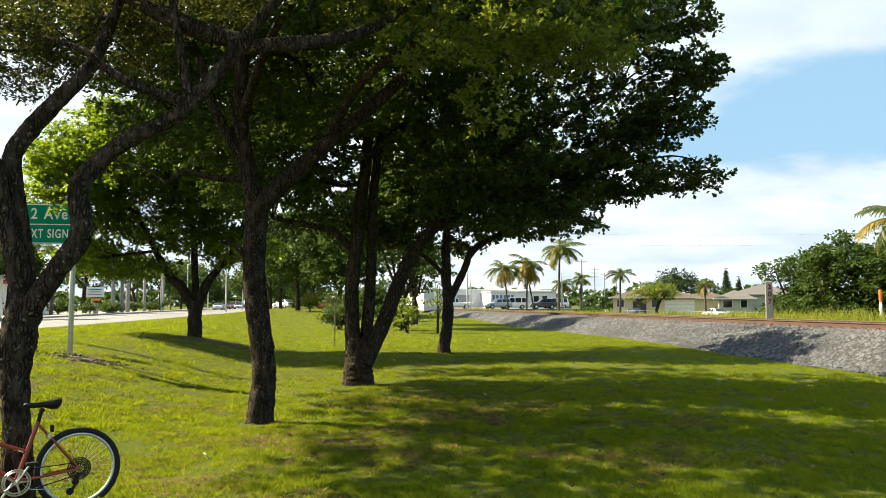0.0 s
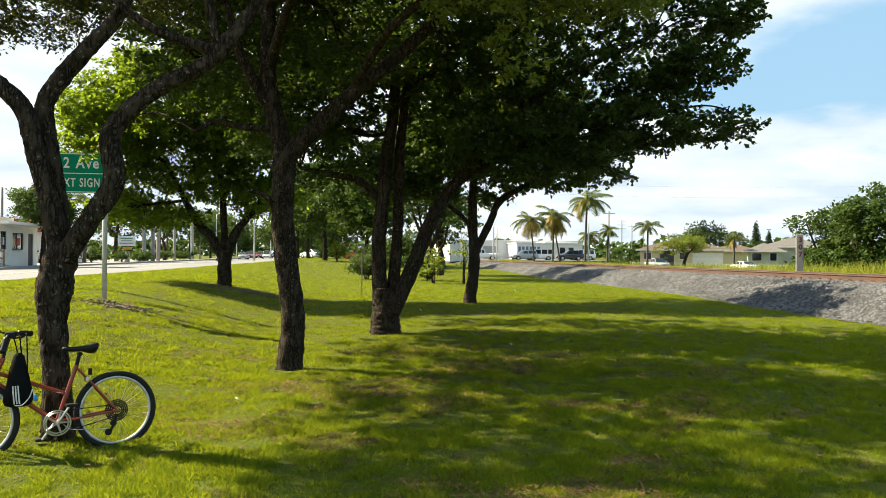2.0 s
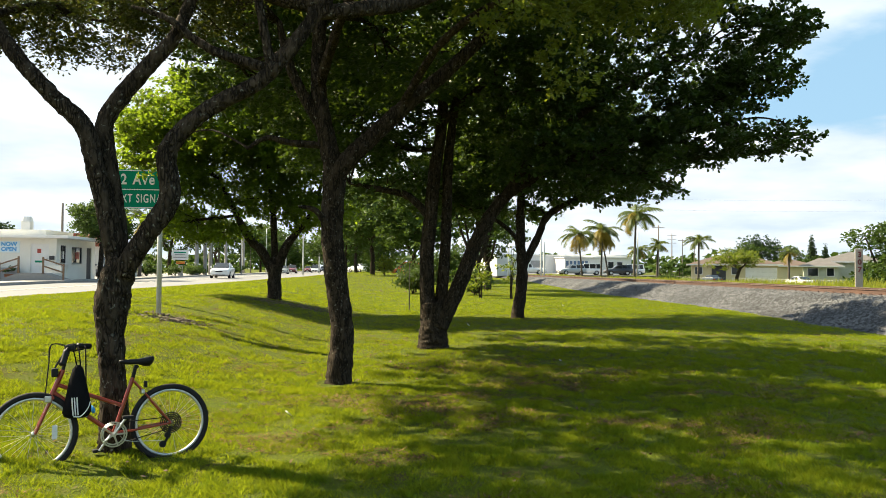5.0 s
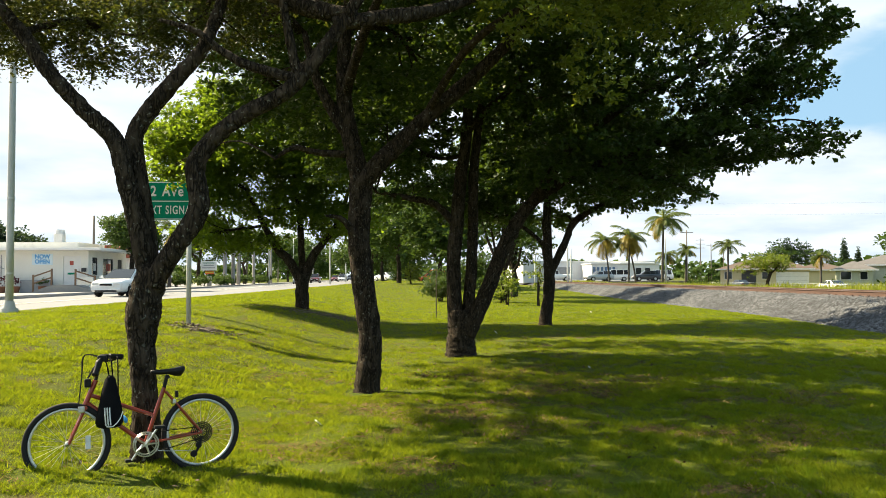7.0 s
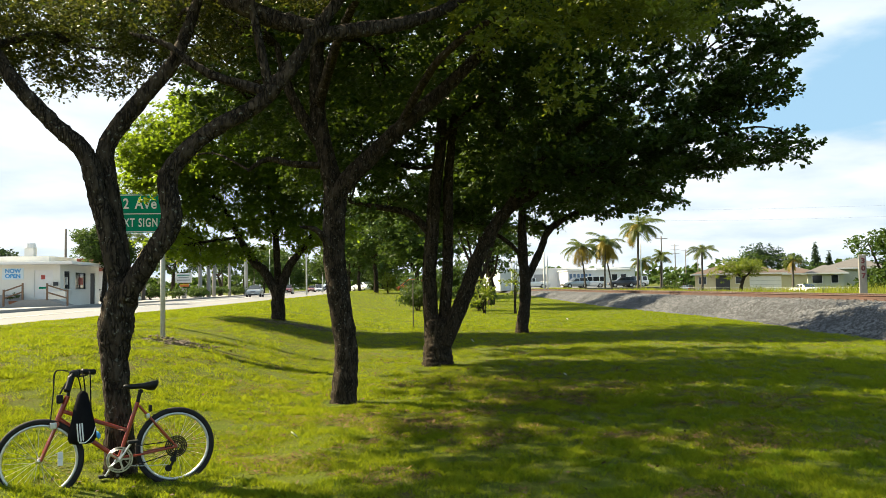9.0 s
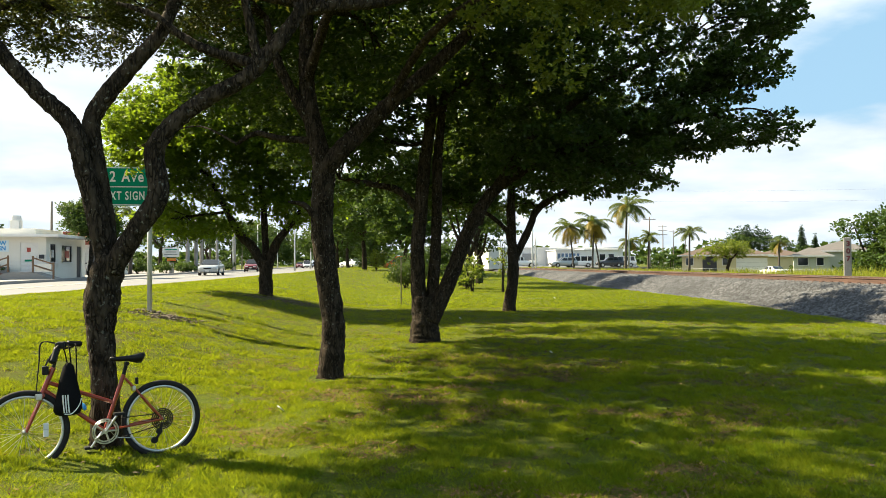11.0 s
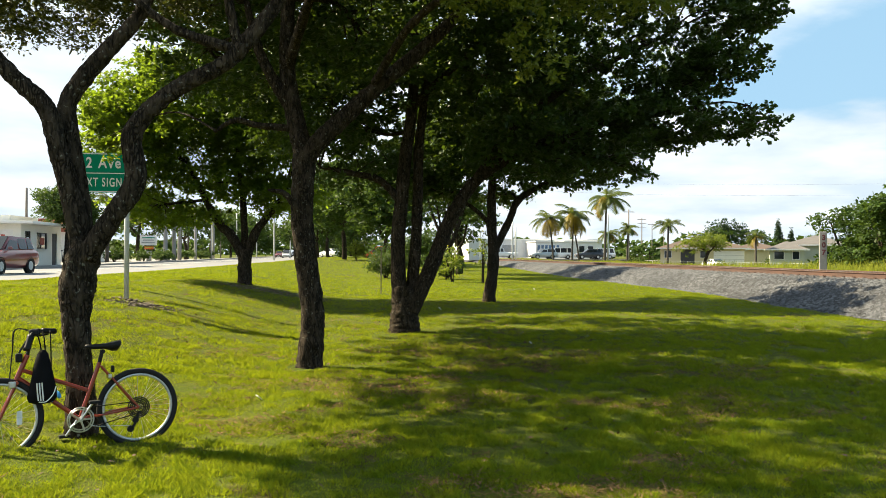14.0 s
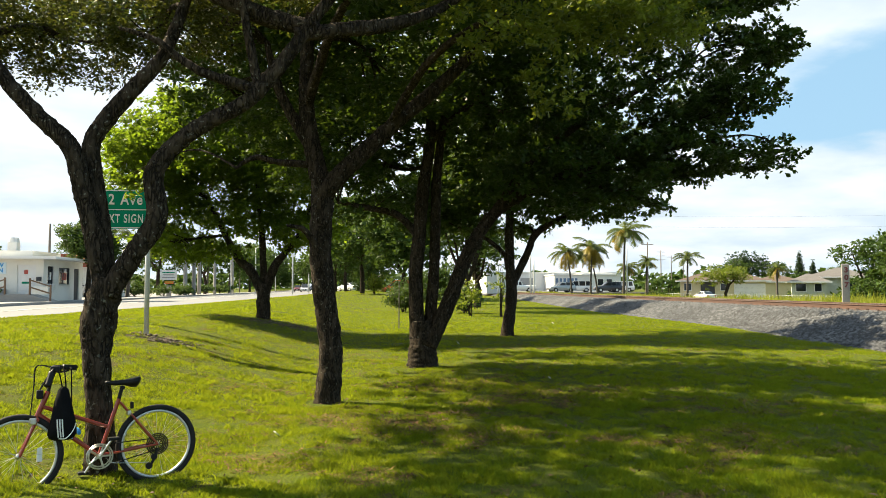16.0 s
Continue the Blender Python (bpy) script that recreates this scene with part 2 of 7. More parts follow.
M = {
    "lawn": mat("lawn_soil", (0.055, 0.080, 0.006), (0.080, 0.086, 0.012), rough=0.95, scale=1.6, fine=38, bump=0.9, coords="World",
                stain=(0.078, 0.058, 0.022), stain_scale=1.3, stain_at=0.57, spread=0.6, spec=0.1),
    "rough_grass": mat("rough_grass", (0.17, 0.20, 0.03), (0.24, 0.24, 0.05), rough=0.95, islands=0.3, spread=0.8, spec=0.15, coords="World"),
    "concrete": mat("concrete", (0.28, 0.268, 0.25), (0.22, 0.212, 0.20), rough=0.9, scale=0.6, fine=18, bump=0.2, stain=(0.27, 0.26, 0.25), coords="World"),
    "road": mat("road_surface", (0.170, 0.172, 0.178), (0.142, 0.144, 0.149), rough=0.88, scale=0.35, fine=30, bump=0.2, coords="World",
                stain=(0.18, 0.18, 0.18), stain_scale=0.25, stretch=(1.5, 0.25, 1)),
    "asphalt": mat("asphalt", (0.09, 0.09, 0.09), (0.13, 0.13, 0.13), rough=0.9, scale=0.4, fine=30, coords="World"),
    "kerb": mat("kerb", (0.30, 0.29, 0.275), (0.21, 0.20, 0.19), rough=0.9, scale=0.5, fine=15, coords="World"),
    "line": mat("road_paint", (0.62, 0.60, 0.52), (0.5, 0.48, 0.4), rough=0.8, scale=3, fine=40, coords="World"),
    "ballast": mat("ballast_bed", (0.045, 0.045, 0.047), (0.018, 0.018, 0.02), rough=0.95, scale=9, fine=26, bump=1.0, coords="World", spread=0.4),
    "stone": mat("ballast_stone", (0.098, 0.100, 0.105), (0.034, 0.036, 0.040), rough=0.9, scale=0.5, fine=60, islands=0.7, coords="World"),
    "rail": mat("rusty_rail", (0.085, 0.042, 0.028), (0.05, 0.027, 0.02), rough=0.8, scale=2, fine=30, bump=0.15, coords="World", stretch=(1, 0.3, 1)),
    "railtop": mat("rail_running_face", (0.42, 0.36, 0.31), (0.34, 0.28, 0.24), rough=0.35, metal=0.8, scale=1.5, coords="World"),
    "sleeper": mat("sleeper_wood", (0.12, 0.085, 0.065), (0.07, 0.055, 0.045), rough=0.9, scale=3, fine=30, objects=0.3, bump=0.3),
    "bark": bark_mat("bark", (0.082, 0.063, 0.045), (0.011, 0.009, 0.007), (0.17, 0.165, 0.135)),
    "bark_pale": mat("bark_palm", (0.085, 0.072, 0.058), (0.045, 0.038, 0.032), rough=0.95, scale=4, fine=22, bump=0.5, stretch=(1, 1, 3)),
    "leaf": leaf_mat("leaf_dark_green", (0.021, 0.043, 0.009), (0.038, 0.065, 0.014), (0.095, 0.15, 0.012), 0.28),
    "leaf_bright": leaf_mat("leaf_bright_green", (0.026, 0.056, 0.005), (0.046, 0.080, 0.007), (0.24, 0.34, 0.016), 0.46),
    # lighter copy of the crown's leaf, with sunlight put into its colour
    "leaf_sunlit": leaf_mat("leaf_sunlit_green", (0.055, 0.074, 0.012), (0.090, 0.106, 0.018), (0.24, 0.28, 0.02), 0.42),
    "leaf_fine": leaf_mat("leaf_olive_green", (0.019, 0.028, 0.006), (0.033, 0.039, 0.008), (0.105, 0.115, 0.015), 0.34),
    "leaf_far": leaf_mat("leaf_far_green", (0.024, 0.052, 0.010), (0.042, 0.076, 0.014), (0.10, 0.16, 0.02), 0.28, 0.6),
    "leaf_pine": leaf_mat("leaf_blue_green", (0.02, 0.042, 0.018), (0.035, 0.06, 0.025), (0.06, 0.1, 0.03), 0.2, 0.7),
    "leaf_yellow": leaf_mat("leaf_yellow_green", (0.06, 0.09, 0.010), (0.09, 0.115, 0.014), (0.24, 0.3, 0.022), 0.42),
    "frond": leaf_mat("palm_frond", (0.04, 0.065, 0.012), (0.07, 0.085, 0.018), (0.15, 0.19, 0.025), 0.32),
    "frond_dry": leaf_mat("palm_frond_dry", (0.16, 0.13, 0.02), (0.2, 0.15, 0.025), (0.32, 0.25, 0.04), 0.32),
    "blade": leaf_mat("grass_blade", (0.056, 0.110, 0.007), (0.172, 0.195, 0.013), (0.305, 0.360, 0.012), 0.42, 0.8, 0.30, 0.55, 3.0, 20.0, 0.05),
    "blade_tall": leaf_mat("tall_grass", (0.14, 0.17, 0.018), (0.21, 0.215, 0.03), (0.34, 0.37, 0.035), 0.4, 0.7),
    "thatch": mat("dry_thatch", (0.17, 0.105, 0.045), (0.085, 0.048, 0.024), rough=0.95, islands=0.55, coords="World", spec=0.1),
    "clod": mat("dry_earth", (0.15, 0.12, 0.085), (0.08, 0.06, 0.045), rough=0.95, islands=0.5, coords="World"),
    "dry": mat("dry_leaf", (0.13, 0.075, 0.04), (0.08, 0.05, 0.03), rough=0.9, islands=0.4),
    "galv": mat("galvanised_steel", (0.60, 0.61, 0.60), (0.50, 0.51, 0.51), rough=0.6, metal=0.15, scale=3, fine=20),
    "alu": mat("grey_pole_metal", (0.48, 0.49, 0.48), (0.40, 0.41, 0.40), rough=0.6, metal=0.1, scale=2, fine=20, stretch=(1, 1, 0.3)),
    "sign": mat("sign_green", (0.0, 0.21, 0.12), (0.0, 0.185, 0.105), spec=0.1, rough=0.6, scale=2, fine=25, spread=0.8),
    "white": mat("white_paint", (0.72, 0.71, 0.69), (0.64, 0.63, 0.61), rough=0.6, scale=1.5, fine=20),
    "stucco": mat("white_stucco", (0.74, 0.72, 0.66), (0.66, 0.64, 0.58), rough=0.9, scale=0.6, fine=20, bump=0.15, stain=(0.56, 0.54, 0.48), stain_at=0.62),
    "cream": mat("cream_stucco", (0.56, 0.49, 0.30), (0.50, 0.43, 0.26), rough=0.9, scale=0.5, fine=15),
    "sage": mat("pale_green_stucco", (0.44, 0.46, 0.36), (0.38, 0.40, 0.31), rough=0.9, scale=0.5, fine=15),
    "greywall": mat("grey_metal_wall", (0.62, 0.64, 0.65), (0.54, 0.56, 0.57), rough=0.7, scale=0.15, fine=6, stretch=(1, 1, 0.2)),
    "tile_tan": mat("roof_shingle_tan", (0.098, 0.066, 0.050), (0.070, 0.050, 0.040), rough=0.9, scale=1.2, fine=14, bump=0.3),
    "tile_grey": mat("roof_shingle_grey", (0.115, 0.106, 0.102), (0.085, 0.079, 0.076), rough=0.9, scale=1.2, fine=14, bump=0.3),
    "tile_red": mat("roof_tile_red", (0.32, 0.09, 0.05), (0.24, 0.07, 0.04), rough=0.85, scale=2, fine=14),
    "wood": mat("weathered_wood", (0.20, 0.12, 0.07), (0.14, 0.085, 0.05), rough=0.85, scale=4, fine=30, stretch=(1, 1, 0.3)),
    "pole_wood": mat("utility_pole_wood", (0.20, 0.17, 0.14), (0.14, 0.12, 0.10), rough=0.9, scale=2, fine=20, stretch=(1, 1, 0.15)),
    "glass": glass_mat("window_glass"),
    "black": mat("black_plastic", spec=0.2, c1=(0.007, 0.007, 0.008), c2=(0.012, 0.012, 0.012), rough=0.5, scale=8),
    "rubber": mat("tyre_rubber", spec=0.2, c1=(0.013, 0.013, 0.014), c2=(0.022, 0.021, 0.02), rough=0.8, scale=12, fine=60, bump=0.2),
    "cloth": mat("black_fabric", (0.006, 0.006, 0.007), (0.010, 0.010, 0.011), spec=0.05, rough=0.8, scale=10, fine=120, bump=0.4),
    "chrome": mat("bare_steel", (0.56, 0.56, 0.55), (0.45, 0.45, 0.44), rough=0.28, metal=1.0, scale=20),
    "rim": mat("aluminium_rim", (0.66, 0.66, 0.65), (0.55, 0.55, 0.54), rough=0.38, metal=0.7, scale=20),
    "bike_red": mat("red_frame_paint", (0.27, 0.032, 0.012), (0.22, 0.025, 0.010), rough=0.32, scale=9, fine=60, coat=0.4),
    "car_white": mat("white_car_paint", (0.74, 0.75, 0.75), (0.70, 0.71, 0.71), rough=0.3, scale=0.6, coat=0.6),
    "car_silver": mat("silver_car_paint", (0.42, 0.44, 0.45), (0.39, 0.41, 0.42), rough=0.33, metal=0.4, scale=0.6, coat=0.6),
    "car_red": mat("red_car_paint", (0.17, 0.006, 0.010), (0.14, 0.005, 0.008), rough=0.28, scale=0.6, coat=0.8),
    "car_dark": mat("dark_car_paint", (0.02, 0.024, 0.035), (0.03, 0.034, 0.045), rough=0.28, scale=0.6, coat=0.8),
    "car_blue": mat("blue_car_paint", (0.06, 0.13, 0.24), (0.05, 0.11, 0.2), rough=0.3, scale=0.6, coat=0.8),
    "headlight": mat("headlight_glass", (0.7, 0.7, 0.68), (0.55, 0.55, 0.54), rough=0.12, spec=0.8),
    "taillight": mat("taillight_red", (0.35, 0.01, 0.01), rough=0.2),
    "orange": mat("orange_paint", (0.75, 0.16, 0.03), (0.66, 0.13, 0.025), rough=0.55, scale=3),
    "yellow": mat("yellow_paint", (0.66, 0.40, 0.03), (0.58, 0.34, 0.03), rough=0.6, scale=3),
    "blue": mat("banner_blue", (0.04, 0.30, 0.66), (0.035, 0.26, 0.6), rough=0.6),
    "banner": mat("banner_pale", (0.62, 0.74, 0.80), (0.56, 0.68, 0.75), rough=0.7),
    "maroon": mat("maroon_plant", (0.12, 0.03, 0.035), (0.08, 0.02, 0.025), rough=0.8, islands=0.4),
    "terracotta": mat("terracotta", (0.30, 0.12, 0.06), rough=0.85, scale=4),
    "wire": mat("overhead_wire", (0.05, 0.05, 0.05), rough=0.6),
    "dark": mat("dark_paint_and_shade", (0.05, 0.05, 0.055), rough=0.8),
    "grey_letter": mat("grey_lettering", (0.30, 0.31, 0.32), rough=0.8),
    "red_panel": mat("red_panel", (0.4, 0.06, 0.04), rough=0.6, scale=3),
}


# ---------------------------------------------------------------- mesh tools
def part(name, bm, material, parent=None, label="", smooth=False):
    me = bpy.data.meshes.new(name)
    if smooth:
        for f in bm.faces:
            f.smooth = True
    bm.to_mesh(me)
    bm.free()
    me.materials.append(M[material] if isinstance(material, str) else material)
    ob = new(name, me)
    ob.parent = parent
    return tagged(ob, label)


def thing(name, label, category, m=None, group="", kind=""):
    e = new(name)
    e.empty_display_size = 0.1
    if m is not None:
        e.matrix_basis = m
    return tagged(e, label, category, group, kind)


def box(bm, c, s, bevel=0.0, m=None):
    r = bmesh.ops.create_cube(bm, size=1.0, matrix=(m or Matrix()) @ Matrix.Translation(c) @ Matrix.Diagonal((*s, 1)))
    if bevel:
        es = {e for v in r["verts"] for e in v.link_edges}
        bmesh.ops.bevel(bm, geom=list(es), offset=bevel, segments=2, profile=0.6, affect="EDGES")
    return bm


def boxes(*items, bevel=0.0):
    bm = bmesh.new()
    for c, s in items:
        box(bm, c, s, bevel)
    return bm


def cyl(bm, a, b, r1, r2=None, n=12, caps=True):
    a, b = Vector(a), Vector(b)
    q = (b - a).to_track_quat("Z", "Y").to_matrix().to_4x4()
    bmesh.ops.create_cone(bm, cap_ends=caps, segments=n, radius1=r1, radius2=r1 if r2 is None else r2, depth=(b - a).length,
                          matrix=Matrix.Translation((a + b) / 2) @ q)
    return bm


def ring(bm, centre, axis, radius, thick, n=40, k=8, squash=1.0):
    """A torus round axis."""
    q = Vector(axis).to_track_quat("Z", "Y").to_matrix()
    rows = []
    for i in range(n):
        u = 2 * math.pi * i / n
        row = []
        for j in range(k):
            v = 2 * math.pi * j / k
            w = radius + thick * math.cos(v)
            row.append(bm.verts.new(Vector(centre) + q @ Vector((w * math.cos(u), w * math.sin(u), squash * thick * math.sin(v)))))
        rows.append(row)
    for i in range(n):
        for j in range(k):
            bm.faces.new((rows[i][j], rows[(i + 1) % n][j], rows[(i + 1) % n][(j + 1) % k], rows[i][(j + 1) % k]))
    return bm


def curve_points(pts, radii, steps):
    """A smooth run of points through pts (Catmull-Rom), with radii."""
    out = []
    n = len(pts)
    P = [Vector(p) for p in pts]
    for i in range(n - 1):
        p0, p1, p2, p3 = P[max(i - 1, 0)], P[i], P[i + 1], P[min(i + 2, n - 1)]
        for s in range(steps):
            u = s / steps
            p = 0.5 * ((2 * p1) + (p2 - p0) * u + (2 * p0 - 5 * p1 + 4 * p2 - p3) * u * u + (3 * p1 - p0 - 3 * p2 + p3) * u ** 3)
            out.append((p, radii[i] * (1 - u) + radii[i + 1] * u))
    out.append((P[-1], radii[-1]))
    return out


def tube(bm, pts, radii, n=10, steps=4, rough=0.0, cap=True, scale=0.0):
    """A tapered, slightly uneven tube along a smooth line."""
    if isinstance(radii, (int, float)):
        radii = [radii] * len(pts)
    run = curve_points(pts, radii, steps)
    side = Vector((1, 0, 0))
    rows = []
    for i, (p, r) in enumerate(run):
        d = (run[min(i + 1, len(run) - 1)][0] - run[max(i - 1, 0)][0]).normalized()
        side = (side - d * side.dot(d))
        if side.length < 1e-4:
            side = d.orthogonal()
        side.normalize()
        other = d.cross(side)
        row = []
        for j in range(n):
            a = 2 * math.pi * j / n
            w = side * math.cos(a) + other * math.sin(a)
            k = r * (1 + rough * (noise.noise((p + w * r) * (0.9 / max(r, 0.03))) + 0.6 * noise.noise((p + w * r) * (3.1 / max(r, 0.03)))))
            if scale:
                s = (p + w * r)
                s = Vector((s.x * 34, s.y * 34, s.z * 9))
                near = noise.voronoi(Vector((s.x * 0.62, s.y * 0.62, s.z * 0.9)) + 0.7 * noise.noise_vector(s * 0.5))[0]
                k += scale * (1.5 * min(0.75, near[1] - near[0]) + 0.5 * abs(noise.noise(s * 2.1)) - 0.5)
            row.append(bm.verts.new(p + w * k))
        rows.append(row)
    for a, b in zip(rows, rows[1:]):
        for j in range(n):
            bm.faces.new((a[j], a[(j + 1) % n], b[(j + 1) % n], b[j]))
    if cap:
        bm.faces.new(list(reversed(rows[0])))
        bm.faces.new(rows[-1])
    return bm


def prism(bm, outline, y0, y1, m=None):
    """An outline in x, z drawn out from y0 to y1."""
    m = m or Matrix()
    a = [bm.verts.new(m @ Vector((x, y0, z))) for x, z in outline]
    b = [bm.verts.new(m @ Vector((x, y1, z))) for x, z in outline]
    n = len(outline)
    bm.faces.new(a)
    bm.faces.new(list(reversed(b)))
    for i in range(n):
        bm.faces.new((a[(i + 1) % n], a[i], b[i], b[(i + 1) % n]))
    bmesh.ops.recalc_face_normals(bm, faces=bm.faces)
    return bm


def raw(name, verts, faces, material, parent=None, label="", smooth=False):
    """A mesh from arrays of corners and of equal-sided faces."""
    me = bpy.data.meshes.new(name)
    k = faces.shape[1]
    me.vertices.add(len(verts))
    me.vertices.foreach_set("co", np.ascontiguousarray(verts, np.float32).ravel())
    me.loops.add(faces.size)
    me.loops.foreach_set("vertex_index", np.ascontiguousarray(faces, np.int32).ravel())
    me.polygons.add(len(faces))
    me.polygons.foreach_set("loop_start", np.arange(0, faces.size, k, dtype=np.int32))
    me.polygons.foreach_set("loop_total", np.full(len(faces), k, dtype=np.int32))
    if smooth:
        me.polygons.foreach_set("use_smooth", np.ones(len(faces), dtype=bool))
    me.update(calc_edges=True)
    me.materials.append(M[material])
    ob = new(name, me)
    ob.parent = parent
    return tagged(ob, label)


def words(name, text, size, material, parent, m, depth=0.004, bold=0.0, wide=1.0):
    c = bpy.data.curves.new(name, "FONT")
    c.body, c.size, c.extrude, c.offset, c.align_x, c.align_y, c.space_character = text, size, depth, bold, "CENTER", "CENTER", wide
    c.materials.append(M[material])
    ob = new(name, c)
    ob.parent = parent
    ob.matrix_basis = m
    return ob


def leaves(rng, centres, normals_up, size, width=0.5, jitter=0.35):
    """Kite-shaped leaves, folded along the middle, at the given places (with, where given, the way each one points)."""
    if isinstance(centres, tuple):
        centres, d = centres
        n = len(centres)
        d = d + rng.normal(size=(n, 3)) * 0.35
    else:
        n = len(centres)
        d = rng.normal(size=(n, 3))
        d[:, 2] = d[:, 2] * 0.5 - 0.15
    d /= np.linalg.norm(d, axis=1, keepdims=True)
    upv = rng.normal(size=(n, 3)) * 0.6
    upv[:, 2] += normals_up
    s = np.cross(d, upv)
    s /= np.linalg.norm(s, axis=1, keepdims=True) + 1e-9
    nn = np.cross(s, d)
    L = size * (1 + jitter * rng.uniform(-1, 1, (n, 1)))
    base = centres - d * L * 0.5
    tip = centres + d * L * 0.5
    mid = centres + d * L * 0.12
    v = np.stack([base, mid + s * L * width * 0.5 + nn * L * 0.08, tip, mid - s * L * width * 0.5 + nn * L * 0.08], 1).reshape(-1, 3)
    i = np.arange(n)[:, None] * 4
    f = np.concatenate([i + [0, 1, 2], i + [0, 2, 3]], 1).reshape(-1, 3)
    return v, f


def smoothstep(a, b, x):
    u = np.clip((x - a) / (b - a), 0, 1)
    return u * u * (3 - 2 * u)


# ---------------------------------------------------------------- ground
TRACK_TURN = -2.0                      # the line runs a little to the right of the road
ROAD_FAR = -18.7


def road_edge(y):
    """The lawn's side of the road, which slants away from the far kerb."""
    return np.clip(-10.9 + 0.08 * (np.asarray(y, float) - 23.6), -12.0, -4.2)


def track_x(y):
    return 15.45 + 0.036 * y


def ground_z(x, y):
    x, y = np.asarray(x, float), np.asarray(y, float)
    base = 0.16 * smoothstep(14, 32, y) + 0.45 * smoothstep(38, 95, y) + 0.0 * x
    x0 = np.clip(-1.2 + 0.12 * (y - 6), -1.5, 1.2)
    rise = smoothstep(0, 5.5, x0 - x)
    z = base * (1 - rise) + 0.78 * rise - 0.08 * smoothstep(6.5, 9.5, -x)
    edge = road_edge(y)
    z = z + 0.5 * smoothstep(42, 92, y) * (1 - smoothstep(3.5, 8.5, x)) * smoothstep(0.4, 4.5, x - edge)
    t = track_x(np.clip(y, -50, 400))
    z = z + (0.9 - z) * smoothstep(-1.2, 2.2, x - t) - 1.27 * smoothstep(3, 18, x - t)
    z = np.where(x < road_edge(y) - 0.1, 0.56, z)
    z = np.where(x < ROAD_FAR - 0.3, 0.70, z)
    small = 0.02 * np.sin(1.7 * x + 0.6 * y) * np.cos(0.9 * y - 0.5 * x) + 0.012 * np.sin(3.9 * x) * np.sin(3.1 * y)
    return z + 0.6 * small * (x > road_edge(y) + 0.3) * (x < t - 1)


def gz(x, y):
    return float(ground_z(x, y))


def grid_axis(edges):
    out = []
    for a, b, s in edges:
        out += list(np.arange(a, b, s))
    return np.array(sorted(set(np.round(out, 3))))


xs = grid_axis([(-1500, -100, 100), (-100, -20, 8), (-20, -9, 0.3), (-9, 12, 0.25), (12, 24, 0.4), (24, 60, 3), (60, 200, 20), (200, 1501, 100)])
ys = grid_axis([(-400, -40, 60), (-40, 0, 4), (0, 30, 0.3), (30, 70, 1.0), (70, 200, 5), (200, 600, 40), (600, 2601, 200)])
gx, gy = np.meshgrid(xs, ys)
gx = gx + (road_edge(gy) + 9.5) * smoothstep(-16, -10.2, gx) * (1 - smoothstep(-9.0, -3.0, gx))
gv = np.stack([gx, gy, ground_z(gx, gy)], -1).reshape(-1, 3)
nx, ny = len(xs), len(ys)
q = (np.arange(ny - 1)[:, None] * nx + np.arange(nx - 1)[None]).ravel()
ground = raw("ground", gv, np.stack([q, q + 1, q + nx + 1, q + nx], 1), "lawn", smooth=True)
tagged(ground, "mown green lawn with thin yellowed patches", "ground", kind="structure")

# road with far kerb, gutter and pavement
bm = bmesh.new()
strips = [[bm.verts.new((x, y, z)) for x, z in ((ROAD_FAR, 0.55), (ROAD_FAR, 0.62), (-14.0, 0.69), (float(road_edge(y)), 0.645), (float(road_edge(y)), 0.5))]
          for y in (-60, 0, 10, 23, 40, 60, 80, 107, 120, 300, 900)]
for a, b in zip(strips, strips[1:]):
    for k in range(4):
        bm.faces.new((a[k], b[k], b[k + 1], a[k + 1]))
bmesh.ops.recalc_face_normals(bm, faces=bm.faces)
tagged(part("road", bm, "road"), "sun-bleached grey two-way road beside the lawn", "road", kind="structure")
for x, w in ((-14.05, 0.1), (-13.75, 0.1)):
    bm = boxes(((x, 400, 0.694), (w, 900, 0.008)))
    tagged(part("road_line", bm, "line"), "worn pale centre line on the road", "road marking", kind="structure")
kerb_runs = ((-60, 62), (74, 96), (108, 400))
for a, b in kerb_runs:
    bm = boxes(((ROAD_FAR - 0.09, (a + b) / 2, 0.66), (0.18, b - a, 0.26)), bevel=0.03)
    tagged(part("kerb", bm, "kerb"), "weathered concrete kerb along the road", "kerb", kind="structure")
bm = boxes(((ROAD_FAR - 1.35, 170, 0.68), (2.33, 460, 0.16)))
tagged(part("pavement", bm, "concrete"), "pale concrete pavement", "pavement", kind="structure")
bm = boxes(((-44, 60, 0.66), (47, 160, 0.12)))
tagged(part("forecourt", bm, "concrete"), "pale concrete forecourt by the shop", "pavement", kind="structure")
bm = boxes(((53.0, 160, -0.37), (7, 460, 0.07)))
tagged(part("side_road", bm, "asphalt"), "narrow asphalt street beyond the railway", "road", kind="structure")
bm = boxes(((35, 158, 0.265), (26, 80, 1.32)))
tagged(part("parking_lot", bm, "asphalt"), "asphalt yard before the warehouse", "parking lot", kind="structure")

# ---------------------------------------------------------------- railway
TRACK = Matrix.Translation((15.45, 0, 0)) @ Matrix.Rotation(radians(TRACK_TURN), 4, "Z")
NEAR_RAIL = 0.55                       # the near rail's place across the track line
bm = bmesh.new()
prism(bm, [(-2.6, 0.0), (-2.2, 0.22), (-1.0, 0.78), (-0.4, 0.86), (2.9, 0.86), (3.6, 0.78), (4.6, 0.5), (4.6, 0.0)], -40, 700, TRACK)
bmesh.ops.subdivide_edges(bm, edges=[e for e in bm.edges if e.calc_length() > 100], cuts=200)
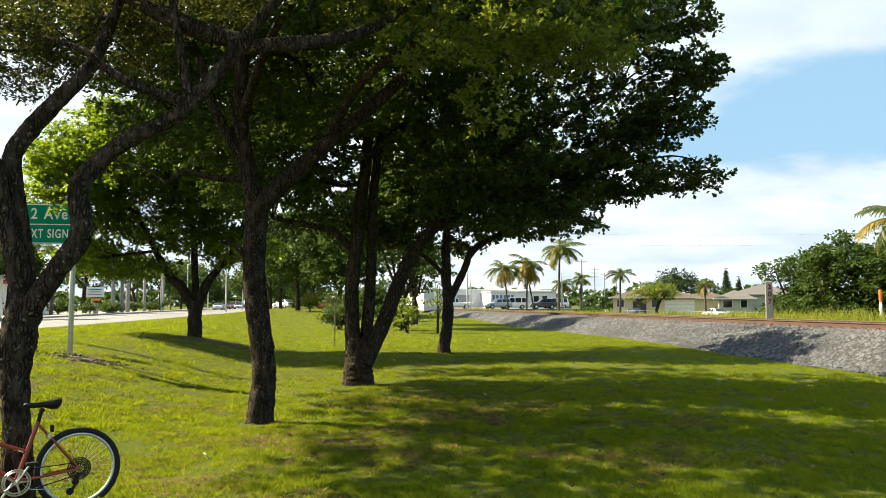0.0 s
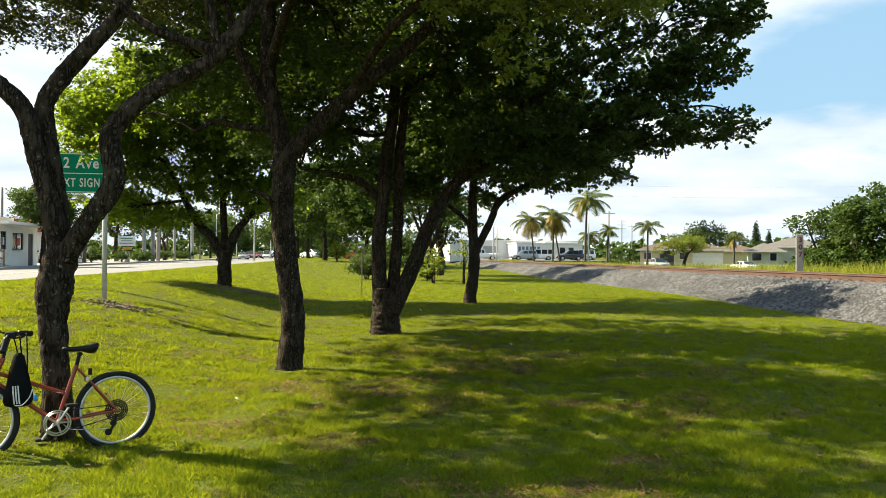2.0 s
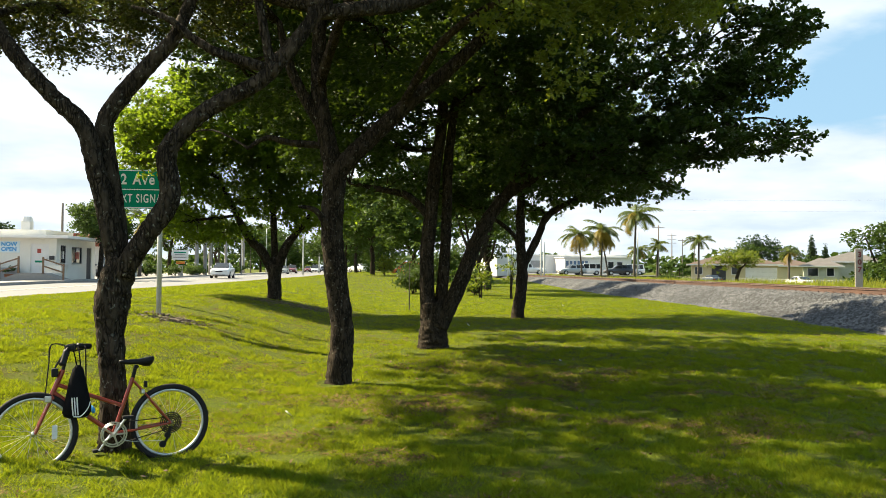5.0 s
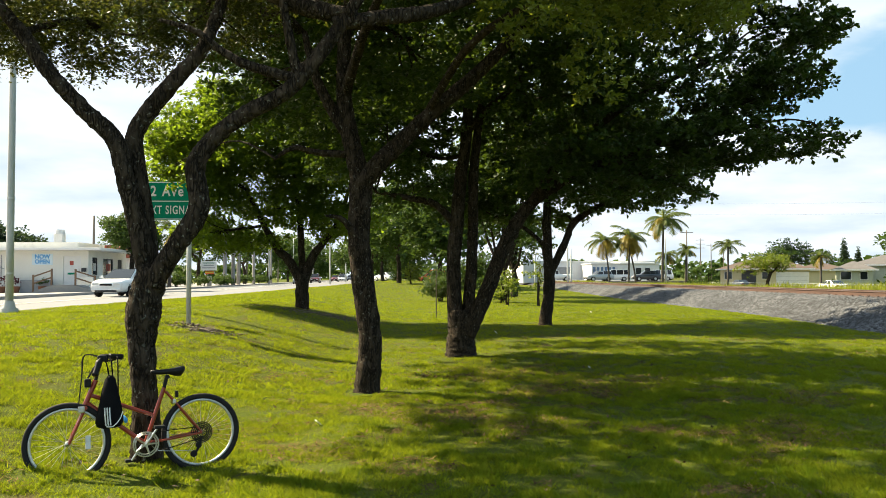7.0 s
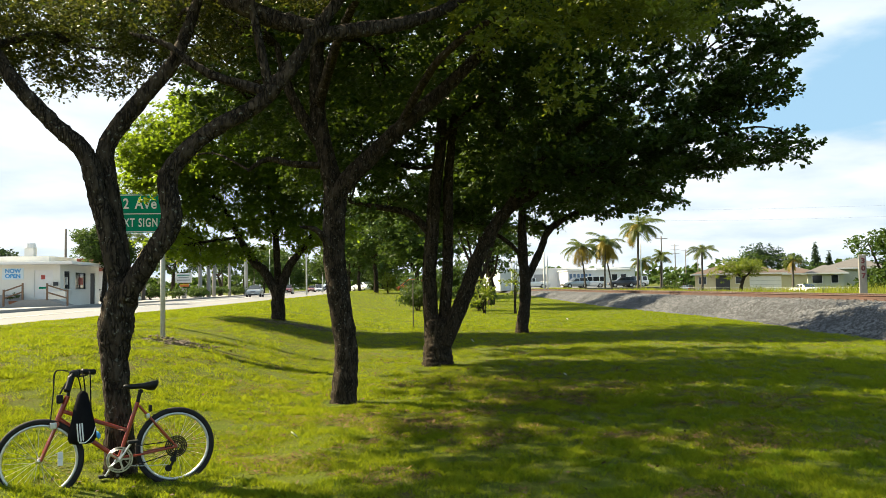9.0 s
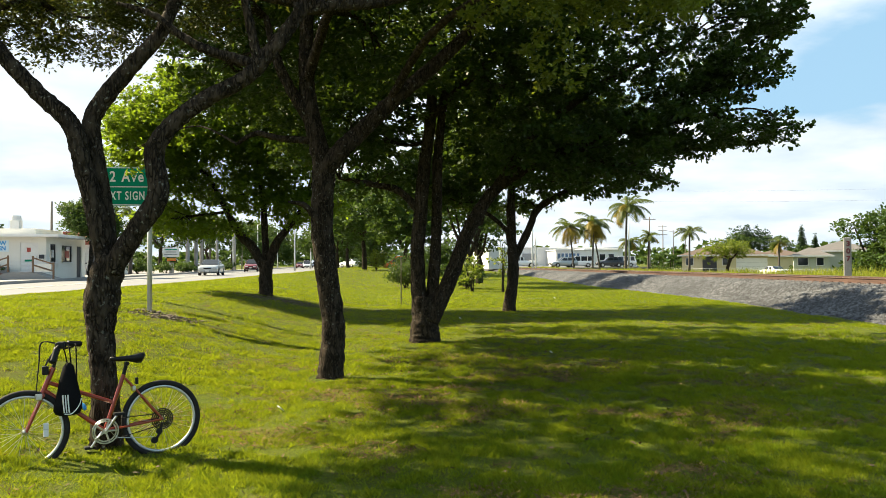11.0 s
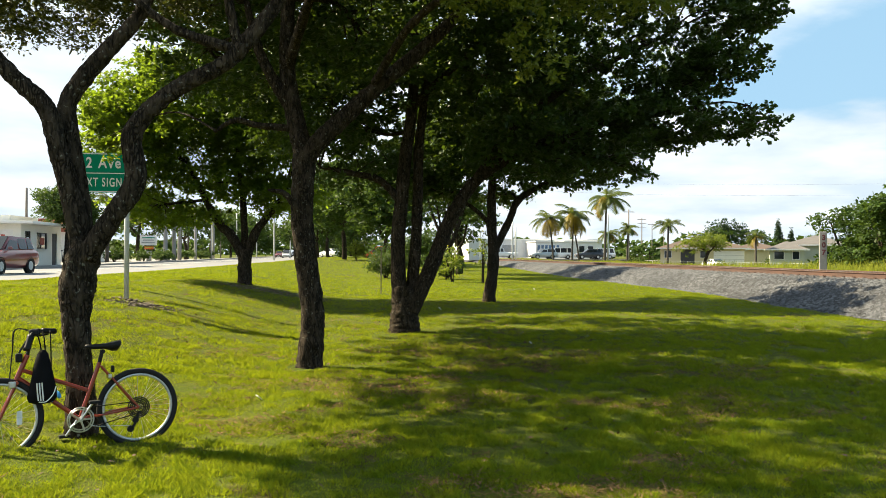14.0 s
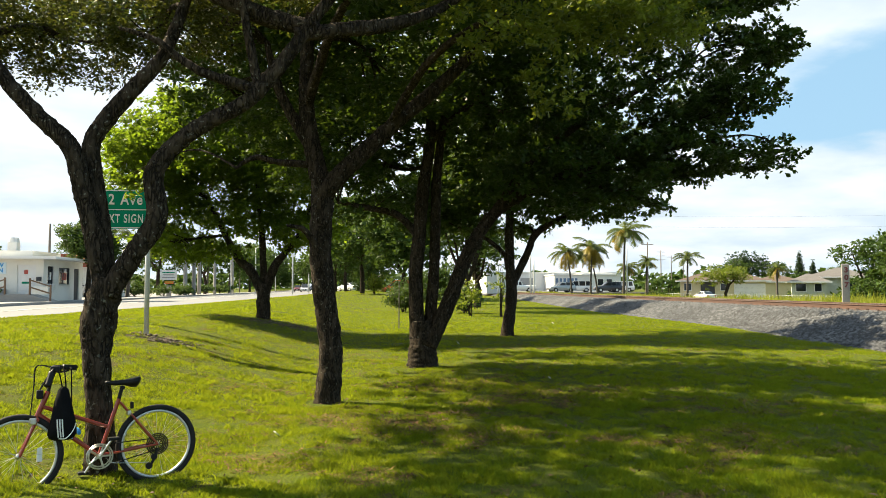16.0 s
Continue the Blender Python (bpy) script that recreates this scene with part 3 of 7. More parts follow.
tagged(part("ballast_bank", bm, "ballast"), "bank of grey crushed-stone railway ballast", "ballast", kind="structure")

rng = np.random.default_rng(5)
ico = np.array([(0, 0, 1), (0.9, 0, 0.2), (0.25, 0.85, 0.3), (-0.75, 0.5, 0.1), (-0.7, -0.6, 0.25), (0.3, -0.9, 0.1), (0, 0, -0.8)])
tri = np.array([(0, 1, 2), (0, 2, 3), (0, 3, 4), (0, 4, 5), (0, 5, 1)])
COUNT = 44000
along = 13 + 68 * rng.uniform(0, 1, COUNT) ** 1.7
across = rng.uniform(-2.68, 0.45, COUNT)
height = np.interp(across, [-2.7, -2.2, -1.0, -0.4, 0.5], [0.0, 0.19, 0.755, 0.84, 0.86])
size = rng.uniform(0.03, 0.075, COUNT) * (1 + 0.012 * (along - 15))
ang = rng.uniform(0, 2 * math.pi, COUNT)
sh = ico[None] * (1 + rng.uniform(-0.35, 0.35, (COUNT, 7, 3))) * size[:, None, None]
sh = np.stack([sh[..., 0] * np.cos(ang)[:, None] - sh[..., 1] * np.sin(ang)[:, None],
               sh[..., 0] * np.sin(ang)[:, None] + sh[..., 1] * np.cos(ang)[:, None], sh[..., 2] * 0.8], -1)
sv = (sh + np.stack([across, along, height], -1)[:, None]).reshape(-1, 3)
sf = (np.arange(COUNT)[:, None, None] * 7 + tri[None]).reshape(-1, 3)
st = raw("ballast_stones", sv, sf, "stone")
st.matrix_basis = TRACK
tagged(st, "loose grey crushed stones of the ballast", "stones", kind="stuff")

track = thing("railway_track", "rusty railway track on grey ballast", "railway track", TRACK)
prof = [(-0.075, 0.0), (0.075, 0.0), (0.075, 0.014), (0.012, 0.035), (0.012, 0.135), (0.037, 0.148), (0.037, 0.178), (-0.037, 0.178),
        (-0.037, 0.148), (-0.012, 0.135), (-0.012, 0.035), (-0.075, 0.014)]
for x in (NEAR_RAIL, NEAR_RAIL + 1.505):
    bm = bmesh.new()
    prism(bm, [(x + a, 0.905 + b) for a, b in prof], -40, 600)
    rail = part("rail", bm, "rail", track)
    part("running_face", boxes(((x, 280, 0.905 + 0.181), (0.066, 640, 0.006))), "railtop", rail, "worn shiny rail head")
sleeper_me = None
for i in range(150):
    y = 6 + i * 0.53
    if sleeper_me is None:
        bm = boxes(((0, 0, 0), (2.6, 0.23, 0.18)), bevel=0.012)
        s = part("sleeper", bm, "sleeper", track)
        sleeper_me = s.data
    else:
        s = new("sleeper", sleeper_me)
        s.parent = track
    s.matrix_basis = pose(NEAR_RAIL + 0.75, y, 0.81, 0, 0, random.uniform(-1, 1))
plate_me = None
for i in range(150):
    if plate_me is None:
        bm = boxes(((-0.11, 0, 0), (0.1, 0.17, 0.02)), ((-0.10, 0.05, 0.02), (0.03, 0.03, 0.03)), ((-0.10, -0.05, 0.02), (0.03, 0.03, 0.03)))
        s = part("tie_plate", bm, "rail", track)
        plate_me = s.data
    else:
        s = new("tie_plate", plate_me)
        s.parent = track
    s.matrix_basis = pose(NEAR_RAIL, 6 + i * 0.53, 0.912)


# ---------------------------------------------------------------- trees
def crown_points(rng, lobes, per_m3, clump, spread, flat=0.45):
    """Leaf places and ways: rosettes at twig ends that fill the lobes, denser towards their shells, with gaps between."""
    places, ways = [], []
    for cx, cy, cz, rx, ry, rz, *k in lobes:
        vol = 4.19 * rx * ry * rz
        n = max(3, int(vol * per_m3 * (k[0] if k else 1.0) / clump))
        d = rng.normal(size=(n, 3))
        d /= np.linalg.norm(d, axis=1, keepdims=True)
        c = d * (rng.uniform(0.1, 1.0, (n, 1)) ** 0.42) * (rx, ry, rz) * (1 + 0.10 * rng.normal(size=(n, 1))) + (cx, cy, cz)
        o = rng.normal(size=(n, clump, 3)) * (1, 1, flat)
        o /= np.linalg.norm(o, axis=2, keepdims=True)
        r = spread * rng.uniform(0.45, 1.25, (n, clump, 1)) * rng.uniform(0.7, 1.3, (n, 1, 1))
        places.append((c[:, None] + o * r).reshape(-1, 3))
        ways.append(o.reshape(-1, 3))
    return np.concatenate(places), np.concatenate(ways)


def tree(name, label, limbs, lobes, leaf="leaf", size=0.1, per_m3=420, clump=22, spread=0.17, seed=1, width=0.55, up=0.9, bark="bark",
         twigs=7, category="tree", sides=12, group="", scale=0.0):
    rng = np.random.default_rng(seed)
    t = thing(name, label, category, group=group)
    nodes = []
    for i, (pts, radii) in enumerate(limbs):
        bm = bmesh.new()
        around = sides if i == 0 else max(7, sides - 3)
        rings = (14 if i == 0 else 10) if scale else (7 if i == 0 else 5)
        tube(bm, pts, radii, n=around, steps=rings, rough=0.09 if scale else 0.2, scale=scale)
        part("trunk" if i == 0 else "limb", bm, bark, t, smooth=True)
        nodes += [(p, r) for p, r in curve_points(pts, radii, 3)][2:]
    bm = bmesh.new()
    for cx, cy, cz, rx, ry, rz, *_ in lobes:
        c = Vector((cx, cy, cz))
        p, r = min(nodes, key=lambda n: (n[0] - c).length + 0.6 * max(0, n[0].z - c.z))
        r0 = min(r * 0.7, 0.02 + 0.018 * (c - p).length)
        mid = p.lerp(c, 0.5) + Vector(rng.normal(size=3)) * 0.08 * (c - p).length + Vector((0, 0, 0.08 * (c - p).length))
        tube(bm, [p, mid, c], [r0, r0 * 0.75, r0 * 0.5], n=6, steps=4, rough=0.15)
        for _ in range(twigs):
            e = c + Vector(np.clip(rng.normal(size=3), -1.3, 1.3) * 0.5 * np.array((rx, ry, rz)))
            s = mid.lerp(c, rng.uniform(0, 1))
            k = s.lerp(e, 0.5) + Vector(rng.normal(size=3)) * 0.07
            tube(bm, [s, k, e], [r0 * 0.42, r0 * 0.3, r0 * 0.12], n=4, steps=3)
    tagged(part("branch", bm, bark, t, smooth=True), kind="stuff")
    pts = crown_points(rng, lobes, per_m3, clump, spread)
    v, f = leaves(rng, pts, up, size, width)
    raw("crown", v, f, leaf, t)
    return t


tree("street_tree", "forked tree with rough lichened bark and thin olive foliage", [
    ([(-2.06, 6.82, -0.10), (-2.06, 6.82, 0.12), (-2.08, 6.82, 0.62), (-2.11, 6.82, 1.05), (-2.10, 6.82, 1.35), (-2.02, 6.82, 1.72)], [0.17, 0.135, 0.108, 0.115, 0.15, 0.12]),
    ([(-2.05, 6.82, 1.60), (-2.15, 6.80, 2.09), (-2.25, 6.78, 2.49), (-2.35, 6.77, 2.84), (-2.62, 6.77, 3.11), (-2.91, 6.77, 3.43), (-3.16, 6.82, 3.78), (-3.36, 6.84, 4.01), (-3.72, 6.92, 4.49)],
     [0.095, 0.085, 0.08, 0.078, 0.07, 0.065, 0.06, 0.055, 0.035]),
    ([(-2.05, 6.88, 1.64), (-2.10, 6.90, 2.09), (-2.17, 6.90, 2.50), (-2.22, 6.90, 2.85), (-2.13, 6.90, 3.07), (-1.86, 6.90, 3.41), (-1.66, 6.92, 3.66), (-1.56, 6.97, 3.92), (-1.47, 7.03, 4.23), (-1.34, 7.13, 4.80)],
     [0.075, 0.072, 0.075, 0.075, 0.078, 0.07, 0.062, 0.055, 0.05, 0.03]),
    ([(-2.01, 6.77, 1.58), (-1.78, 6.72, 1.94), (-1.61, 6.72, 2.23), (-1.64, 6.72, 2.60), (-1.50, 6.72, 2.83), (-1.24, 6.72, 3.05), (-0.89, 6.72, 3.25), (-0.67, 6.72, 3.48), (-0.44, 6.72, 3.79), (-0.20, 6.72, 4.15), (0.10, 6.72, 4.51)],
     [0.09, 0.085, 0.09, 0.085, 0.075, 0.07, 0.068, 0.07, 0.06, 0.05, 0.04]),
    ([(-0.77, 6.72, 3.38), (-1.19, 6.74, 3.50), (-1.44, 6.77, 3.64), (-1.67, 6.82, 3.82), (-2.01, 6.92, 3.95)], [0.05, 0.042, 0.036, 0.03, 0.015]),
    ([(-0.76, 6.72, 3.39), (-0.86, 6.72, 3.88), (-0.95, 6.72, 4.39)], [0.045, 0.04, 0.025]),
    ([(-0.25, 6.72, 3.95), (-0.66, 6.80, 4.04), (-0.97, 6.80, 4.16), (-1.27, 6.90, 4.32), (-1.7, 7.1, 4.6)], [0.06, 0.085, 0.08, 0.065, 0.03]),
    ([(-0.45, 6.72, 3.88), (0.05, 6.80, 3.98), (0.40, 7.00, 4.10), (0.90, 7.30, 4.38), (1.4, 7.5, 4.8)], [0.06, 0.07, 0.065, 0.05, 0.025]),
], [(-3.51, 7.34, 4.23, 0.95, 1.2, 0.5), (-2.68, 7.65, 4.02, 0.9, 1.1, 0.42), (-1.81, 7.65, 4.23, 0.75, 1.0, 0.42), (-0.93, 7.34, 4.70, 0.9, 1.2, 0.5),
    (-3.10, 6.10, 4.85, 1.2, 1.0, 0.45, 0.3), (-1.34, 5.99, 4.90, 1.2, 1.0, 0.45, 0.35), (0.21, 6.72, 5.11, 1.0, 1.2, 0.5), (-4.03, 7.85, 4.18, 0.6, 0.9, 0.5),
    ],
     leaf="leaf_fine", size=0.044, per_m3=4700, clump=40, spread=0.10, seed=11, sides=34, scale=0.009)

leaning = tree("street_tree", "leaning dark-barked tree with a wide leafy crown on the lawn", [
    ([(-0.28, 11.10, -0.1), (-0.28, 11.10, 0.10), (-0.24, 11.10, 0.75), (-0.34, 11.10, 1.56), (-0.40, 11.10, 2.21), (-0.37, 11.10, 2.95), (-0.40, 11.10, 3.28)], [0.225, 0.185, 0.165, 0.16, 0.155, 0.165, 0.14]),
    ([(-0.40, 11.10, 3.15), (-0.51, 11.12, 3.60), (-0.61, 11.15, 4.18), (-0.62, 11.15, 4.84), (-0.57, 11.10, 5.51), (-0.36, 11.10, 6.26)], [0.14, 0.13, 0.115, 0.10, 0.085, 0.05]),
    ([(-0.52, 11.10, 3.62), (-0.81, 11.1, 4.10), (-1.01, 11.05, 4.50), (-1.18, 11.0, 5.16)], [0.09, 0.08, 0.07, 0.04]),
    ([(-0.38, 11.05, 2.95), (-0.1, 11.0, 3.28), (0.13, 11.00, 3.50), (0.62, 10.95, 3.97), (1.20, 10.9, 4.47), (1.61, 10.8, 4.85), (2.03, 10.6, 5.27), (2.62, 10.3, 5.71)], [0.13, 0.13, 0.12, 0.11, 0.10, 0.085, 0.07, 0.045]),
    ([(-0.44, 11.10, 3.40), (-1.01, 11.10, 3.44), (-1.33, 11.10, 3.50), (-1.62, 11.10, 3.33)], [0.06, 0.045, 0.04, 0.02]),
    ([(-0.42, 11.00, 2.2), (-0.62, 10.9, 2.45), (-0.85, 10.8, 2.5)], [0.06, 0.04, 0.015]),
    ([(0.62, 10.9, 4.05), (1.0, 9.6, 4.5), (1.5, 8.3, 4.6), (1.9, 7.4, 4.25)], [0.06, 0.05, 0.035, 0.015]),
    ([(-0.6, 11.1, 4.3), (-0.2, 9.8, 5.0), (0.2, 8.2, 5.1)], [0.08, 0.06, 0.03]),
], [(-1.7, 11.4, 5.6, 1.3, 1.5, 0.6, 0.55), (-0.2, 11.0, 6.5, 1.8, 2.0, 0.9), (1.5, 10.7, 6.0, 1.6, 1.8, 0.8), (2.9, 10.3, 5.7, 1.4, 1.6, 0.75),
    (0.5, 8.7, 5.4, 1.6, 1.4, 0.6), (2.2, 8.2, 4.95, 1.2, 1.0, 0.5), 
    # from (-3.9, 10.9, 6.35) on: mostly unseen lobes, added to shade the lawn
    (3.7, 9.0, 5.3, 1.2, 1.2, 0.6), (-1.8, 12.4, 4.7, 1.2, 1.4, 0.7), (-1.2, 12.6, 6.1, 1.7, 1.5, 0.9), (0.5, 12.9, 5.3, 1.5, 1.3, 0.8), (-3.9, 10.9, 6.35, 1.0, 1.1, 0.35, 1.2), (-3.2, 9.6, 6.0, 0.9, 0.9, 0.3, 1.2), (-2.4, 10.2, 6.6, 1.2, 1.4, 0.35, 1.1), (-4.0, 8.8, 6.6, 1.0, 0.9, 0.3, 1.0), (-5.7, 10.9, 6.4, 1.1, 1.6, 0.35, 1.2), (-4.5, 10.0, 6.5, 1.2, 1.5, 0.35, 1.2), (-5.2, 12.6, 6.7, 1.4, 1.2, 0.35, 1.2), (-5.6, 15.6, 7.2, 1.4, 1.5, 0.35, 1.2), (-6.0, 17.8, 7.5, 1.2, 1.0, 0.35, 0.7),
    (-3.3, 12.4, 6.1, 1.3, 1.3, 0.45, 0.5), (-4.4, 13.6, 7.35, 1.5, 1.6, 0.35, 1.3), (-3.6, 15.0, 7.4, 1.6, 1.2, 0.35, 1.3), (-1.9, 14.7, 7.5, 1.3, 0.9, 0.3, 1.2), (-3.6, 16.5, 7.7, 1.5, 1.2, 0.35, 1.2), (-2.6, 13.0, 6.9, 1.2, 1.2, 0.35, 1.2), (-0.5, 10.5, 7.6, 2.6, 2.6, 0.9, 0.6), (2.4, 9.6, 7.0, 2.4, 2.4, 0.9, 0.6), (0.6, 10.0, 8.6, 2.2, 2.2, 0.8, 0.35)],
     leaf="leaf", size=0.108, per_m3=620, clump=22, spread=0.13, seed=12, sides=34, scale=0.011)

rng_y = np.random.default_rng(77)
# low overhanging clusters, given the lighter leaf to look sunlit
spray = [(1.95, 7.15, 3.72, 0.32, 0.35, 0.42), (2.1, 7.0, 3.35, 0.16, 0.2, 0.16), (2.75, 7.4, 4.3, 0.8, 0.5, 0.3), (1.4, 7.1, 4.15, 0.5, 0.45, 0.28), (3.35, 7.6, 4.4, 0.35, 0.4, 0.2), (2.2, 7.3, 4.45, 0.8, 0.5, 0.3), (3.0, 7.9, 4.75, 1.0, 0.6, 0.35), (1.0, 7.6, 4.75, 0.8, 0.6, 0.35), (3.9, 8.4, 4.7, 0.5, 0.5, 0.3)]
v, f = leaves(rng_y, crown_points(rng_y, spray, 2300, 16, 0.075), 0.9, 0.07, 0.5)
raw("hanging_spray", v, f, "leaf_sunlit", leaning, "overhanging leaves in a lighter, sunlit green")
v, f = leaves(rng_y, crown_points(rng_y, [(-3.35, 12.0, 3.42, 0.28, 0.2, 0.16), (-3.26, 12.0, 3.10, 0.17, 0.2, 0.2), (-3.05, 12.0, 3.3, 0.2, 0.2, 0.3), (-2.7, 12.0, 3.6, 0.35, 0.25, 0.25)], 1300, 12, 0.08), 0.9, 0.085, 0.55)
bm = bmesh.new()
tube(bm, [(-1.60, 11.10, 3.35), (-2.2, 11.6, 3.68), (-2.8, 12.0, 3.62), (-3.3, 12.0, 3.35)], [0.02, 0.014, 0.010, 0.005], n=7)
part("low_twig", bm, "bark", leaning)
tagged(raw("low_spray", v, f, "leaf_bright", leaning, "bright yellow-green leaves"), kind="stuff")

tree("street_tree", "large multi-stemmed tree with a broad layered dark green crown", [
    ([(1.50, 15.90, -0.1), (1.50, 15.90, 0.08), (1.50, 15.90, 0.48), (1.50, 15.90, 0.95)], [0.42, 0.32, 0.27, 0.25]),
    ([(1.40, 15.90, 0.6), (1.36, 15.90, 1.88), (1.43, 15.90, 2.70), (1.51, 15.90, 3.64), (1.63, 15.9, 4.47), (1.70, 15.9, 5.66), (1.71, 15.9, 7.09)], [0.165, 0.145, 0.14, 0.13, 0.12, 0.10, 0.05]),
    ([(1.64, 15.95, 0.6), (1.74, 15.95, 1.88), (1.78, 15.95, 2.93), (1.80, 15.95, 3.88), (1.93, 15.9, 5.07), (2.12, 15.9, 6.50)], [0.14, 0.115, 0.11, 0.10, 0.08, 0.05]),
    ([(1.62, 15.8, 0.45), (2.02, 15.80, 1.29), (2.44, 15.80, 2.34), (2.98, 15.80, 3.16), (3.69, 15.7, 3.64), (4.66, 15.5, 4.06), (5.88, 15.2, 4.43), (7.2, 14.6, 4.6)], [0.18, 0.16, 0.145, 0.125, 0.11, 0.09, 0.07, 0.035]),
    ([(1.42, 15.90, 2.70), (0.98, 15.90, 3.14), (0.40, 15.90, 3.28), (-0.25, 15.90, 3.40)], [0.09, 0.075, 0.06, 0.03]),
    ([(3.0, 15.8, 3.2), (3.8, 15.4, 4.3), (5.0, 14.9, 5.2), (6.6, 14.3, 6.0)], [0.10, 0.09, 0.07, 0.03]),
    ([(1.66, 15.9, 4.7), (3.0, 15.3, 5.9), (4.4, 14.8, 6.7)], [0.09, 0.07, 0.04]),
    ([(4.66, 15.5, 4.06), (4.9, 14.9, 3.7), (5.3, 14.5, 3.5)], [0.05, 0.04, 0.02]),
], [(7.5, 14.0, 6.25, 1.1, 1.4, 0.45, 1.7), (7.3, 14.0, 5.3, 0.9, 1.4, 0.5, 1.8), (7.45, 14.2, 4.15, 1.15, 1.3, 0.28, 1.5), (6.3, 14.5, 4.25, 1.3, 1.9, 0.5, 1.3), (6.6, 14.2, 4.9, 0.8, 1.2, 0.45, 1.4),
    (5.5, 14.5, 3.62, 0.85, 1.4, 0.26), (4.4, 15.0, 4.0, 1.6, 2.0, 0.5), (5.5, 15.0, 5.3, 2.0, 2.4, 0.8, 0.55), (3.2, 15.5, 5.2, 2.0, 2.5, 0.9, 0.7),
    (1.7, 15.9, 6.3, 2.4, 2.5, 1.2, 0.65), (5.0, 15.0, 7.0, 2.4, 2.5, 0.9, 0.7), (0.0, 16.0, 4.9, 1.5, 2.1, 0.7), (-0.2, 15.8, 3.95, 0.9, 1.5, 0.4),
    (6.9, 13.6, 7.3, 1.5, 1.5, 0.6, 1.5), (3.2, 13.2, 6.2, 1.6, 1.5, 0.7), (8.25, 14.0, 6.42, 0.5, 0.6, 0.16), (8.3, 14.0, 4.1, 0.55, 0.5, 0.08), (8.15, 14.1, 4.55, 0.35, 0.5, 0.08), (8.0, 14.0, 5.5, 0.35, 0.5, 0.1), (5.75, 14.5, 3.32, 0.5, 0.7, 0.12), (5.0, 14.7, 3.35, 0.9, 1.0, 0.24), (4.3, 15.0, 3.45, 0.9, 1.1, 0.3), (6.5, 14.2, 3.85, 0.6, 0.8, 0.16), (3.4, 14.9, 3.75, 0.9, 1.1, 0.3),
    (2.0, 15.8, 8.2, 3.0, 3.0, 1.1, 0.7), (5.4, 14.8, 8.4, 2.6, 2.6, 0.9, 0.6), (3.6, 15.4, 9.6, 2.4, 2.4, 0.9, 0.4),
    # lobes past y 20 and at (-3.9, 16.5) are added to shade the lawn
    (3.8, 18.2, 6.2, 2.6, 2.0, 0.9, 0.22), (6.6, 17.2, 6.4, 2.2, 2.2, 0.9, 0.22), (1.2, 18.4, 6.4, 2.0, 1.8, 0.9, 0.6), (1.2, 20.8, 6.8, 2.2, 1.5, 0.6, 0.6), (-1.2, 21.5, 7.4, 1.8, 1.3, 0.5, 0.8), (-3.4, 21.8, 7.5, 1.6, 1.2, 0.5, 0.8), (0.7, 17.2, 4.4, 1.1, 1.1, 0.5), (0.5, 16.6, 3.35, 0.9, 1.0, 0.5, 0.7), (-0.7, 17.6, 4.3, 1.2, 1.2, 0.6), (-3.9, 16.5, 6.5, 1.2, 1.2, 0.35, 0.5), (-1.6, 17.2, 5.6, 1.7, 1.8, 1.1), (-1.0, 17.4, 7.3, 1.9, 1.8, 1.0)],
     leaf="leaf", size=0.104, per_m3=700, clump=30, spread=0.125, width=0.68, seed=13, sides=30, scale=0.013)

tree("street_tree", "slender dark tree with two stems beside the railway", [
    ([(5.00, 24.5, -0.05), (5.00, 24.50, 0.15), (5.14, 24.50, 1.46), (5.08, 24.50, 2.73), (5.12, 24.50, 4.18), (5.41, 24.50, 5.28), (5.70, 24.50, 6.39)], [0.27, 0.215, 0.18, 0.155, 0.13, 0.1, 0.05]),
    ([(5.12, 24.50, 1.65), (5.67, 24.50, 2.73), (5.95, 24.50, 3.37), (6.79, 24.4, 3.92), (8.10, 24.2, 4.47)], [0.13, 0.12, 0.11, 0.09, 0.04]),
    ([(5.08, 24.50, 2.55), (4.38, 24.50, 3.18), (3.47, 24.50, 3.54)], [0.08, 0.07, 0.03]),
], [(5.4, 24.5, 6.0, 3.2, 2.8, 1.3), (8.2, 24.0, 5.0, 1.8, 2.0, 0.6), (3.2, 24.5, 4.6, 1.8, 2.0, 0.8), (6.9, 24.0, 4.0, 1.6, 1.6, 0.35), (7.6, 24.2, 6.3, 1.8, 2.0, 0.8), (9.3, 24.0, 4.2, 0.9, 1.2, 0.3), (7.9, 24.0, 4.15, 1.2, 1.4, 0.3), (5.8, 24.2, 4.4, 1.6, 1.6, 0.45), (2.3, 25.0, 3.9, 1.4, 1.2, 0.6), (3.9, 24.9, 3.7, 1.2, 1.2, 0.45), (5.5, 25.4, 3.6, 1.2, 1.0, 0.35), (1.5, 24.2, 4.8, 1.3, 1.2, 0.7),
    (5.4, 25.8, 8.0, 3.4, 3.2, 1.2, 0.3), (6.4, 25.4, 7.6, 1.8, 2.0, 0.9, 0.5), (5.4, 27.5, 6.4, 2.4, 2.2, 1.1, 0.4)],
     leaf="leaf", size=0.15, per_m3=390, clump=22, spread=0.17, seed=14, width=0.65)

